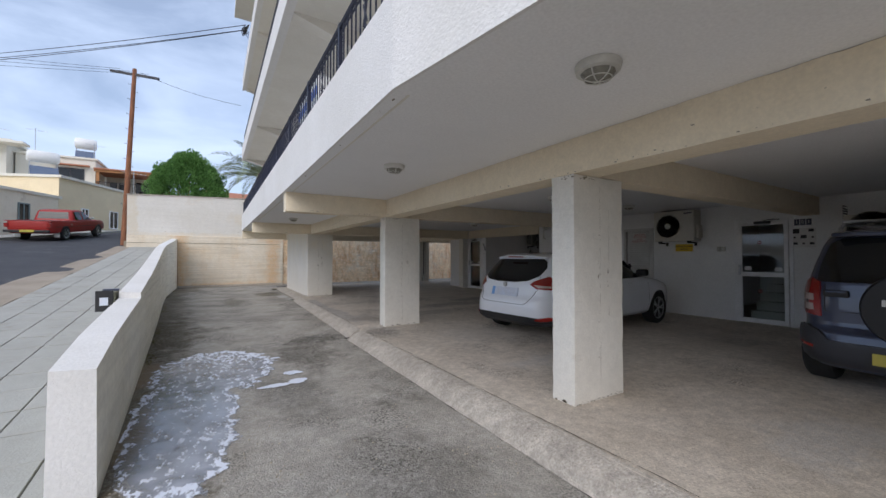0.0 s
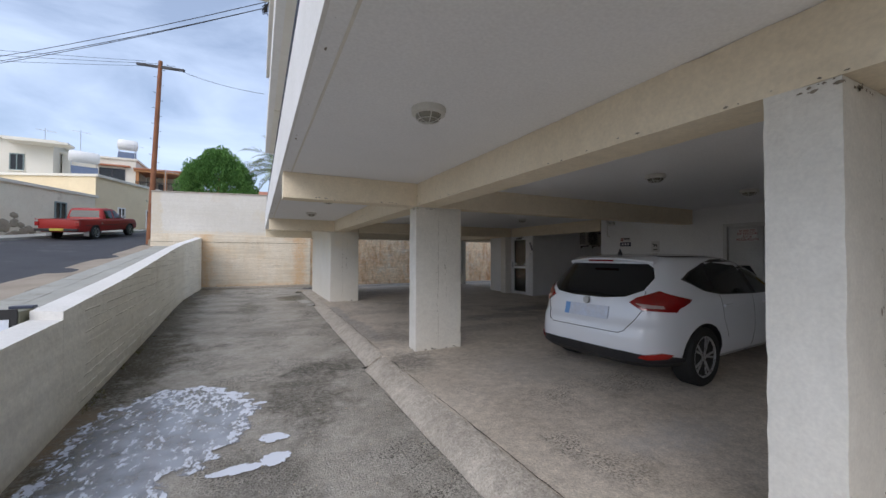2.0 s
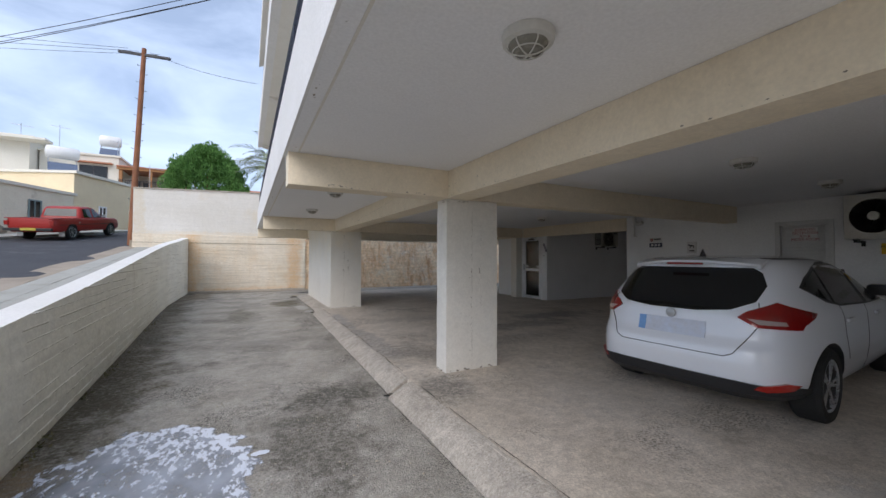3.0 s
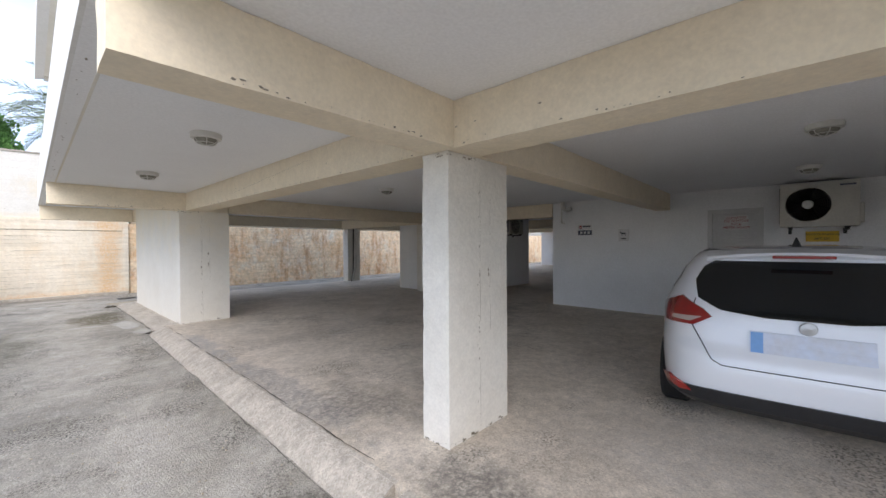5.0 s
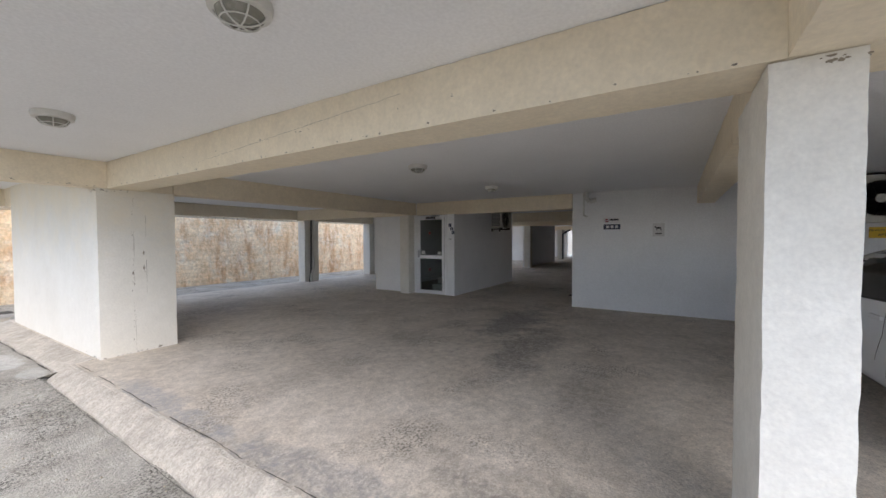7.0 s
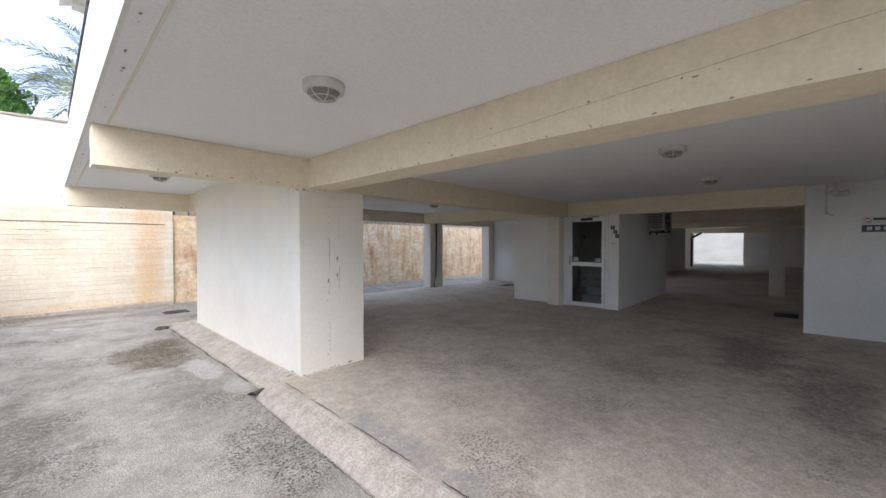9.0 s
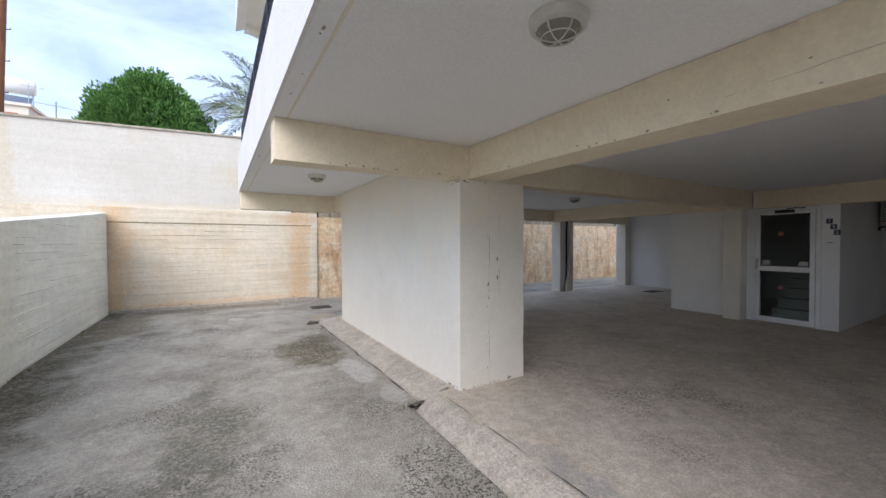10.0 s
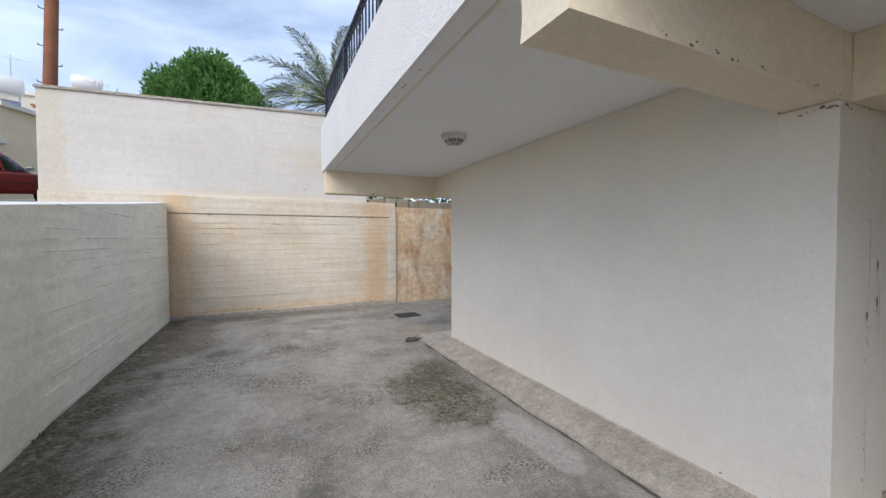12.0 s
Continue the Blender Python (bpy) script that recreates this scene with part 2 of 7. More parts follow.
M_LAMPGLASS = mat("frosted_lamp_glass", (0.27, 0.26, 0.22), None, 0.25, 5, 30, 0.05)
M_LAMPBODY = mat("off_white_lamp_body", (0.7, 0.69, 0.64), None, 0.5, 5, 30, 0.05)
M_ACBODY = mat("beige_enamel_sheet_metal", (0.62, 0.6, 0.54), (0.55, 0.53, 0.47), 0.5, 1.5, 40, 0.05)
M_YELLOW = mat("yellow_sign_plate", (0.8, 0.52, 0.03), None, 0.5)
M_WHITEPLATE = mat("white_sign_plate", (0.75, 0.74, 0.72), None, 0.5)
M_REDINK = mat("red_sign_lettering", (0.4, 0.03, 0.03), None, 0.6)
M_INK = mat("black_sign_lettering", (0.02, 0.02, 0.025), None, 0.6)
M_BLUEPLATE = mat("dark_blue_sign_plate", (0.05, 0.06, 0.1), None, 0.4)
M_WOODPOLE = mat("creosoted_pine_pole", (0.3, 0.13, 0.065), (0.2, 0.085, 0.045), 0.8, 2.5, 30, 0.5)
M_TIMBER = mat("orange_stained_timber", (0.42, 0.2, 0.08), None, 0.7)
M_YELLOWHOUSE = mat("pale_yellow_house_render", (0.8, 0.68, 0.46), (0.73, 0.61, 0.41), 0.9, 0.5, 20, 0.3)
M_CREAMHOUSE = mat("peeling_cream_house_render", (0.82, 0.76, 0.62), (0.74, 0.67, 0.53), 0.9, 0.8, 20, 0.4, c3=(0.5, 0.42, 0.32), s3=0.9, p3=(0.58, 0.7))
M_OFFWHITE = mat("off_white_house_render", (0.76, 0.73, 0.65), (0.7, 0.67, 0.58), 0.9, 0.5, 20, 0.3)
M_STONE = mat("rubble_stone", (0.42, 0.37, 0.28), (0.3, 0.26, 0.2), 0.95, 4, 30, 0.7)
M_DARKSTONE = mat("dark_mortar_lump", (0.14, 0.125, 0.1), (0.08, 0.07, 0.055), 0.95, 8, 30, 0.5)
M_TILE = mat("terracotta_tile", (0.45, 0.2, 0.11), (0.36, 0.15, 0.09), 0.85, 3, 30, 0.4)
M_SHUTTER = mat("grey_green_shutter_paint", (0.2, 0.26, 0.26), None, 0.6)
M_TANK = mat("white_enamel_tank", (0.78, 0.78, 0.77), (0.72, 0.72, 0.7), 0.4, 1.5, 20, 0.05)
M_PANEL = mat("solar_collector_glass", (0.1, 0.13, 0.2), None, 0.15, 2, 20, 0.0, coat=1.0)
M_PLATE_Y = mat("yellow_number_plate", (0.5, 0.42, 0.08), None, 0.4)
M_PLATEBLUE = mat("pale_blue_plate_band", (0.2, 0.4, 0.75), None, 0.4)
M_PLATE_W = mat("blurred_white_number_plate", (0.62, 0.68, 0.8), (0.6, 0.62, 0.68), 0.45, 8, 30, 0.0)
M_OLIVE = mat("olive_grey_box_paint", (0.23, 0.23, 0.17), (0.19, 0.19, 0.14), 0.6, 6, 40, 0.1)
# darker tone that paints the shade under each board fin
M_FIN_SHADE = mat("fin_underside_shade", (0.62, 0.58, 0.49), (0.48, 0.44, 0.36), 0.95, 3, 40, 0.2)
# white wall whose shade is put into a darker base colour
M_YARDWALL = mat("shaded_white_yard_wall", (0.46, 0.45, 0.42), (0.4, 0.385, 0.35), 0.9, 0.8, 30, 0.2, rows=0.3)
M_CABLE = mat("black_cable", (0.02, 0.02, 0.02), None, 0.7)


def leafy(name, a, b):
    m = bpy.data.materials.new(name)
    m.use_nodes = True
    n, l = m.node_tree.nodes, m.node_tree.links
    p = n["Principled BSDF"]
    g = n.new("ShaderNodeNewGeometry")
    r = n.new("ShaderNodeValToRGB")
    r.color_ramp.elements[0].color, r.color_ramp.elements[1].color = (*a, 1), (*b, 1)
    l.new(g.outputs["Random Per Island"], r.inputs["Fac"])
    l.new(r.outputs["Color"], p.inputs["Base Color"])
    p.inputs["Roughness"].default_value = 0.6
    p.inputs["Specular IOR Level"].default_value = 0.25
    p.inputs["Subsurface Weight"].default_value = 0.0
    return m


M_CYPRESS = leafy("dense_green_foliage", (0.055, 0.145, 0.035), (0.17, 0.34, 0.09))
M_WEED = leafy("dry_weed_leaf", (0.09, 0.1, 0.04), (0.22, 0.19, 0.1))
M_PALM = leafy("dusty_palm_leaf", (0.13, 0.17, 0.09), (0.33, 0.38, 0.22))


# ---- mesh helpers ----
def make(name, bm, material=None, smooth=False):
    me = bpy.data.meshes.new(name)
    bm.normal_update()
    bm.to_mesh(me)
    bm.free()
    for m in (material if isinstance(material, (list, tuple)) else [material]):
        if m:
            me.materials.append(m)
    if smooth:
        me.polygons.foreach_set("use_smooth", [True] * len(me.polygons))
        me.set_sharp_from_angle(angle=radians(38))
    return new(name, me)


def part(name, bm, material, parent, label="", smooth=False):
    ob = make(name, bm, material, smooth)
    ob.parent = parent
    if label:
        ob["label"] = label
    return ob


def thing(name, at, label, category, group="", turn=0):
    ob = new(name)
    ob.empty_display_size = 0.2
    ob.matrix_world = pose(*at, 0, 0, turn)
    ob.matrix_basis = pose(*at, 0, 0, turn)
    return tagged(ob, label, category, group)


def structure(name, bm, material, smooth=False):
    return tagged(make(name, bm, material, smooth), kind="structure")


def box(bm, x0, x1, y0, y1, z0, z1, bevel=0.0, mi=0):
    vs = [bm.verts.new(p) for p in ((x0, y0, z0), (x1, y0, z0), (x1, y1, z0), (x0, y1, z0), (x0, y0, z1), (x1, y0, z1), (x1, y1, z1), (x0, y1, z1))]
    fs = [bm.faces.new([vs[i] for i in f]) for f in ((0, 3, 2, 1), (4, 5, 6, 7), (0, 1, 5, 4), (1, 2, 6, 5), (2, 3, 7, 6), (3, 0, 4, 7))]
    for f in fs:
        f.material_index = mi
    if bevel:
        es = list({e for f in fs for e in f.edges})
        bmesh.ops.bevel(bm, geom=es, offset=bevel, segments=2, affect="EDGES", profile=0.5)
    return bm


def rough_box(bm, x0, x1, y0, y1, z0, z1, step=0.07, amp=0.002, worn=0.0042):
    """A hand-plastered block: faces slightly uneven, edges worn and dented."""
    lo, size = (x0, y0, z0), (x1 - x0, y1 - y0, z1 - z0)
    n = [max(1, round(d / step)) for d in size]
    seen = {}

    def at(i, j, k):
        key = (i, j, k)
        if key not in seen:
            p = Vector([lo[a] + size[a] * key[a] / n[a] for a in range(3)])
            q = p + noise.noise_vector(p * 7.0) * amp
            rim = [a for a in range(3) if key[a] in (0, n[a])]
            if len(rim) > 1:
                dent = worn * (0.35 + 1.3 * max(0.0, noise.noise(p * 13.0)) + 1.2 * max(0.0, noise.noise(p * 4.0) - 0.2))
                for a in rim:
                    q[a] += dent if key[a] == 0 else -dent
            seen[key] = bm.verts.new(q)
        return seen[key]

    for a in range(3):
        b, c = (a + 1) % 3, (a + 2) % 3
        for end in (0, n[a]):
            for i in range(n[b]):
                for j in range(n[c]):
                    quad = []
                    for di, dj in ((0, 0), (1, 0), (1, 1), (0, 1)):
                        key = [0, 0, 0]
                        key[a], key[b], key[c] = end, i + di, j + dj
                        quad.append(at(*key))
                    bm.faces.new(quad if end else quad[::-1])
    return bm


def rough_boxes(*rows, step=0.07):
    bm = bmesh.new()
    for r in rows:
        rough_box(bm, *r, step=step)
    return bm


def boxes(*rows, bevel=0.0):
    bm = bmesh.new()
    for r in rows:
        box(bm, *r, bevel=bevel)
    return bm


def prism(bm, pts, z0, z1, tops=None):
    """A plan outline (counter-clockwise) raised from z0 to z1 (or to its own heights)."""
    lo = [bm.verts.new((x, y, z0)) for x, y in pts]
    hi = [bm.verts.new((x, y, tops[i] if tops else z1)) for i, (x, y) in enumerate(pts)]
    bm.faces.new(lo[::-1])
    bm.faces.new(hi)
    for i in range(len(pts)):
        j = (i + 1) % len(pts)
        bm.faces.new((lo[i], lo[j], hi[j], hi[i]))
    return bm


def cyl(bm, a, b, r, r2=None, seg=16, caps=True):
    a, b = Vector(a), Vector(b)
    q = (b - a).to_track_quat("Z", "Y").to_matrix()
    r2 = r if r2 is None else r2
    ra, rb = [], []
    for i in range(seg):
        t = 2 * math.pi * i / seg
        d = q @ Vector((math.cos(t), math.sin(t), 0))
        ra.append(bm.verts.new(a + d * r))
        rb.append(bm.verts.new(b + d * r2))
    for i in range(seg):
        j = (i + 1) % seg
        bm.faces.new((ra[i], ra[j], rb[j], rb[i]))
    if caps:
        bm.faces.new(ra[::-1])
        bm.faces.new(rb)
    return bm


def tube(bm, pts, r, seg=8):
    for a, b in zip(pts, pts[1:]):
        cyl(bm, a, b, r, seg=seg)
    return bm


def lathe(bm, rows, seg=28, axis="Z", mi=0, origin=(0, 0, 0)):
    """rows: (radius, height). Turned about the axis through the origin."""
    rings = []
    o = Vector(origin)
    for r, h in rows:
        ring = []
        for i in range(seg):
            t = 2 * math.pi * i / seg
            c, s = r * math.cos(t), r * math.sin(t)
            p = {"Z": (c, s, h), "Y": (c, h, s), "X": (h, c, s)}[axis]
            ring.append(bm.verts.new(o + Vector(p)))
        rings.append(ring)
    for a, b in zip(rings, rings[1:]):
        for i in range(seg):
            j = (i + 1) % seg
            f = bm.faces.new((a[i], a[j], b[j], b[i]))
            f.material_index = mi
    for ring, flip in ((rings[0], True), (rings[-1], False)):
        f = bm.faces.new(ring[::-1] if flip else ring)
        f.material_index = mi
    bmesh.ops.recalc_face_normals(bm, faces=bm.faces)
    return bm


def lettering(name, text, size, m, material, parent=None, depth=0.002, align="CENTER"):
    """Raised letters as a mesh, at the pose m."""
    cu = bpy.data.curves.new(name, "FONT")
    cu.body, cu.size, cu.extrude, cu.align_x, cu.align_y = text, size, depth, align, "CENTER"
    cu.resolution_u = 2
    tmp = bpy.data.objects.new(name, cu)
    scene.collection.objects.link(tmp)
    me = bpy.data.meshes.new_from_object(tmp.evaluated_get(bpy.context.evaluated_depsgraph_get()))
    bpy.data.objects.remove(tmp)
    me.materials.clear()
    me.materials.append(material)
    ob = new(name, me)
    ob.matrix_basis = m
    ob.parent = parent
    return ob


# ---- the ground ----
def street_z(y):
    """The street and its pavement climb to the north."""
    return -0.37 + 0.11 * max(-20.0, min(y, 30.0)) + 0.06 * max(0.0, min(y, 60.0) - 30.0)


def lane_z(y):
    return 0.0035 * y


def ground_z(x, y):
    if x < -3.25 or (x < -1.78 and y < 20.2):
        return street_z(y) - 0.12 + (0 if x > -9 else 0.04 * (-9 - max(x, -30)))
    if y > 20.3:
        return 2.1 + 0.03 * min(y - 20.3, 40)
    return -0.14


bm = bmesh.new()
gx = [-400, -120, -60, -30, -20, -14, -9, -6, -3.26, -3.24, -1.8, -1.76, 3, 10, 20, 40, 60, 120, 400]
gy = [-400, -120, -60, -20, -10, 0, 5, 10, 15, 20.22, 20.32, 24, 30, 40, 60, 120, 400]
grid = [[bm.verts.new((x, y, ground_z(x, y))) for x in gx] for y in gy]
for j in range(len(gy) - 1):
    for i in range(len(gx) - 1):
        bm.faces.new((grid[j][i], grid[j][i + 1], grid[j + 1][i + 1], grid[j + 1][i]))
structure("ground", bm, M_EARTH)


def strip(name, left, right, ys, zf, material, thick=0.15, step=0.5, rough=0.0):
    """A slab between two edge lines x = left(y), right(y)."""
    bm = bmesh.new()
    n = max(2, int((ys[1] - ys[0]) / step) + 1)
    rows = []
    for k in range(n):
        y = ys[0] + (ys[1] - ys[0]) * k / (n - 1)
        xl, xr = left(y), right(y)
        m = max(2, int(abs(xr - xl) / step) + 1)
        m = 9
        rows.append([bm.verts.new((xl + (xr - xl) * i / (m - 1), y, zf(y) + rough * noise.noise((xl + (xr - xl) * i / (m - 1), y * 1.3, 0)))) for i in range(m)])
    for a, b in zip(rows, rows[1:]):
        for i in range(len(a) - 1):
            bm.faces.new((a[i], a[i + 1], b[i + 1], b[i]))
    edge = [e for e in bm.edges if e.is_boundary]
    ext = bmesh.ops.extrude_edge_only(bm, edges=edge)
    for v in ext["geom"]:
        if isinstance(v, bmesh.types.BMVert):
            v.co.z -= thick
    bmesh.ops.recalc_face_normals(bm, faces=bm.faces)
    return structure(name, bm, material, True)


def par_x(y):
    """Inner face of the parapet, seen from the lane."""
    return -0.57 - 0.062 * (y - 2.9) if y < 9 else (-0.948 - 0.07 * (y - 9) if y < 15.5 else -1.40)


def kerb_left(y):
    return 1.95 if y < 6.4 else 1.99 + 0.02 * (y - 6.4)


def kerb_right(y):
    return 2.2 if y < 6.4 else 2.22 + 0.02 * (y - 6.4)


strip("lane", lambda y: par_x(y) - 0.1 if y > 2.9 else -0.9, lambda y: kerb_left(y) + 0.12, (-9, 17.0), lane_z, M_LANE, rough=0.006)
structure("lane_back", boxes((-1.5, 34.0, 17.0, 20.35, -0.2, 0.062)), M_LANE)
strip("road", lambda y: -8.2 if y < 21 else -8.2 + 0.36 * (y - 21), lambda y: -3.9 + 0.05 * min(y, 16) if y < 20 else -3.1 + 0.3 * (y - 20), (-20, 60), lambda y: street_z(y) - 0.03, M_ASPHALT, step=1.0)
strip("verge", lambda y: -4.3 + 0.05 * min(y, 16), lambda y: -3.02, (-12, 20.6), lambda y: street_z(y) - 0.015, M_DIRT, rough=0.03)
strip("pavement", lambda y: -3.02, lambda y: par_x(y) - 0.22 if y > 3.2 else -0.8, (-12, 20.2), lambda y: street_z(y) - 0.035, M_JOINT, thick=0.3)
strip("far_kerb", lambda y: -9.4 if y < 21 else -9.4 + 0.36 * (y - 21), lambda y: -8.2 if y < 21 else -8.2 + 0.36 * (y - 21), (-20, 60), lambda y: street_z(y) + 0.08, M_PAVER, thick=0.4, step=1.0)

# the parking floor and its mortar kerb
bm = bmesh.new()
edge = [(kerb_right(y) - 0.03, y) for y in (-8.0, 0.0, 3.0, 6.39, 6.41, 9.0, 12.0, 12.74)] + [(2.54, 12.76), (2.54, 16.9)]
prism(bm, [(31.5, -8.0), (31.5, 17.62), (13.0, 17.62), (5.5, 17.62), (3.35, 17.05)] + edge[::-1], -0.12, 0.165)
structure("floor", bm, M_FLOOR)


def kerb(name, y0, y1, xl, xr, apron=False):
    bm = bmesh.new()
    n = int((y1 - y0) / 0.09)
    rows = []
    for k in range(n + 1):
        y = y0 + (y1 - y0) * k / n
        w = [0.022 * noise.noise((y * 2.1, i * 3.7, 1.0)) for i in range(6)]
        a, b = xl(y), xr(y)
        if apron:
            q = b - a
            rows.append([bm.verts.new(p) for p in ((a + w[0], y, -0.05), (a + 0.015 + w[0], y, lane_z(y) + 0.02 + w[2] * 0.2), (a + q * 0.25 + w[3], y, 0.095 + w[4] * 0.3), (a + q * 0.6, y, 0.128 + w[1] * 0.2), (b - 0.03, y, 0.158), (b, y, 0.166))])
            continue
        rows.append([bm.verts.new(p) for p in ((a + w[0], y, lane_z(y) - 0.05), (a + 0.01 + w[0], y, lane_z(y) + 0.02 + w[2] * 0.5), (a + 0.07 + w[3], y, 0.1 + w[4] * 0.6), (b - 0.07 + w[5], y, 0.155 + w[1] * 0.5), (b + w[1], y, 0.171), (b + 0.015 + w[1], y, 0.1))])
    for p, q in zip(rows, rows[1:]):
        for i in range(5):
            bm.faces.new((p[i], p[i + 1], q[i + 1], q[i]))
    bm.faces.new(rows[0])
    bm.faces.new(rows[-1][::-1])
    bmesh.ops.recalc_face_normals(bm, faces=bm.faces)
    return structure(name, bm, M_KERB, True)


kerb("kerb_south", -8.0, 6.36, kerb_left, kerb_right)
kerb("kerb_north", 6.46, 12.72, kerb_left, kerb_right)
kerb("kerb_block", 12.84, 16.95, lambda y: 2.25 - 0.01 * (y - 13), lambda y: 2.57, True)


def crack(bm, y0, y1, xf, zf, wide, seed):
    """A dark ragged crevice along x = xf(y), broken here and there."""
    y, prev = y0, None
    while y < y1:
        w = wide * max(0.0, 0.55 + 1.5 * noise.noise((y * 3.1, seed, 0)) + 0.5 * noise.noise((y * 23, seed, 4)))
        x = xf(y) + 0.018 * noise.noise((y * 1.9, seed, 8)) + 0.008 * noise.noise((y * 14, seed, 3))
        if w > wide * 0.12:
            row = [bm.verts.new((x - w, y, zf(y))), bm.verts.new((x + w, y, zf(y)))]
            if prev:
                bm.faces.new((prev[0], prev[1], row[1], row[0]))
            prev = row
        else:
            prev = None
        y += 0.022


bm = bmesh.new()
crack(bm, -2.0, 6.3, lambda y: kerb_right(y) + 0.02, lambda y: 0.1745, 0.006, 1)
crack(bm, 6.5, 12.6, lambda y: kerb_right(y) + 0.02, lambda y: 0.1745, 0.006, 2)
crack(bm, -1.0, 6.3, lambda y: kerb_left(y) - 0.012, lambda y: lane_z(y) + 0.009, 0.0035, 5)
crack(bm, 6.5, 12.7, lambda y: kerb_left(y) - 0.012, lambda y: lane_z(y) + 0.009, 0.0035, 6)
crack(bm, 12.9, 16.8, lambda y: 2.235 - 0.01 * (y - 13), lambda y: lane_z(y) + 0.009, 0.01, 7)
tagged(make("kerb_crack", bm, M_JOINT), "dark ragged cracks along both edges of the mortar kerb", "crack", kind="stuff")
structure("kerb_end", boxes((2.27, 3.4, 16.93, 17.12, -0.1, 0.12), bevel=0.03), M_KERB)

# ---- the parapet along the pavement ----
bm = bmesh.new()


def par_run(ys, tops, far_tops=None):
    lo_i, lo_o, hi_i, hi_o = [], [], [], []
    for y, zt in zip(ys, tops):
        xi = par_x(y)
        lo_i.append(bm.verts.new((xi, y, -0.1)))
        hi_i.append(bm.verts.new((xi - 0.012, y, zt - 0.015)))
        hi_o.append(bm.verts.new((xi - 0.22, y, zt)))
        lo_o.append(bm.verts.new((xi - 0.23, y, -0.1)))
    for k in range(len(ys) - 1):
        bm.faces.new((lo_i[k], lo_i[k + 1], hi_i[k + 1], hi_i[k]))
        f = bm.faces.new((hi_i[k], hi_i[k + 1], hi_o[k + 1], hi_o[k]))
        f.material_index = 1
        bm.faces.new((hi_o[k], hi_o[k + 1], lo_o[k + 1], lo_o[k]))
    f = bm.faces.new((lo_i[0], hi_i[0], hi_o[0], lo_o[0]))
    f.material_index = 1
    bm.faces.new((lo_i[-1], lo_o[-1], hi_o[-1], hi_i[-1]))


par_run([3.0, 3.8, 5.0, 5.9], [0.8, 0.87, 0.92, 0.95])
par_run([5.9, 8.0, 10.0, 12.0, 14.0, 16.0, 18.0, 19.3, 20.15], [1.02, 1.17, 1.34, 1.51, 1.68, 1.85, 2.02, 2.14, 2.22])
bmesh.ops.recalc_face_normals(bm, faces=bm.faces)
structure("parapet_wall", bm, [M_PARAPET, M_STUCCO])

# ---- the wall across the north end ----
bm = bmesh.new()
prism(bm, [(-3.15, 20.26), (2.25, 20.26), (2.25, 20.5), (-3.15, 20.5)], 2.36, 4.0, tops=None)
for v in bm.verts:
    if v.co.z > 3.9:
        v.co.z = 4.04 + 0.03 * (v.co.x + 3.15)
structure("end_wall_upper", bm, M_WALLTOP)
bm = boxes((-3.17, 2.27, 20.23, 20.52, 4.02, 4.07), bevel=0.01)
for v in bm.verts:
    v.co.z += 0.03 * (v.co.x + 3.15)
structure("end_wall_cap", bm, M_KERB)
structure("end_wall", boxes((-3.15, 2.9, 20.2, 20.5, -0.1, 2.02), (-3.15, 2.9, 20.215, 20.5, 2.035, 2.36), (2.75, 2.9, 20.17, 20.2, -0.1, 2.2), bevel=0.006), M_BOARDWALL)
structure("end_wall_plinth", boxes((-1.4, 2.9, 20.12, 20.2, -0.1, 0.14), bevel=0.02), M_KERB)
structure("retaining_wall", boxes((2.9, 34.0, 20.22, 20.5, -0.1, 2.27)), M_STAINED)

# ---- the fins that the form boards left on the walls ----
def fins(name, place_at, u0, u1, top, z0, spacing, seed, material, proud=0.005, parent="", lip=None):
    """place_at(u, z, d): the point u along the wall, z up it, d out of it; top(u): where the rows end."""
    rnd = random.Random(seed)
    bm = bmesh.new()
    z = z0
    while z < max(top(u0), top(u1)) - 0.03:
        u = u0 + rnd.uniform(0, 0.3)
        while u < u1:
            length = rnd.uniform(0.5, 2.8)
            if rnd.random() < 0.8:
                lift, thick, out = rnd.uniform(-0.006, 0.006), rnd.uniform(0.004, 0.009), proud * rnd.uniform(0.35, 1.2)
                m = max(2, int(length / 0.055))
                prev = None
                for k in range(m + 1):
                    v = min(u1, u + length * k / m)
                    zz = z + lift + 0.008 * noise.noise((v * 0.9, z * 3, seed)) + 0.004 * noise.noise((v * 7, z, seed))
                    o = out * max(0.0, min(1.0, 4 * k / m, 4 * (1 - k / m))) * (0.7 + 0.9 * noise.noise((v * 9, z * 7, seed + 3)))
                    if zz > top(v) - 0.03 or o < 0.0004:
                        prev = None
                        continue
                    row = [bm.verts.new(place_at(v, zz - thick * 1.5, -0.001)), bm.verts.new(place_at(v, zz - thick * 0.2, o)), bm.verts.new(place_at(v, zz + thick, -0.001))]
                    if prev:
                        f = bm.faces.new((prev[0], row[0], row[1], prev[1]))
                        # lower quad takes the tone of the painted shade
                        f.material_index = 1
                        bm.faces.new((prev[1], row[1], row[2], prev[2]))
                    prev = row
            u += length + rnd.uniform(0.0, 0.12)
        z += spacing * rnd.uniform(0.85, 1.15)
    bmesh.ops.recalc_face_normals(bm, faces=bm.faces)
    ob = tagged(make(name, bm, [material, lip or M_FIN_SHADE]), "thin raised board marks cast into the painted concrete wall", kind="stuff")
    ob.parent = bpy.data.objects[parent]
    return ob


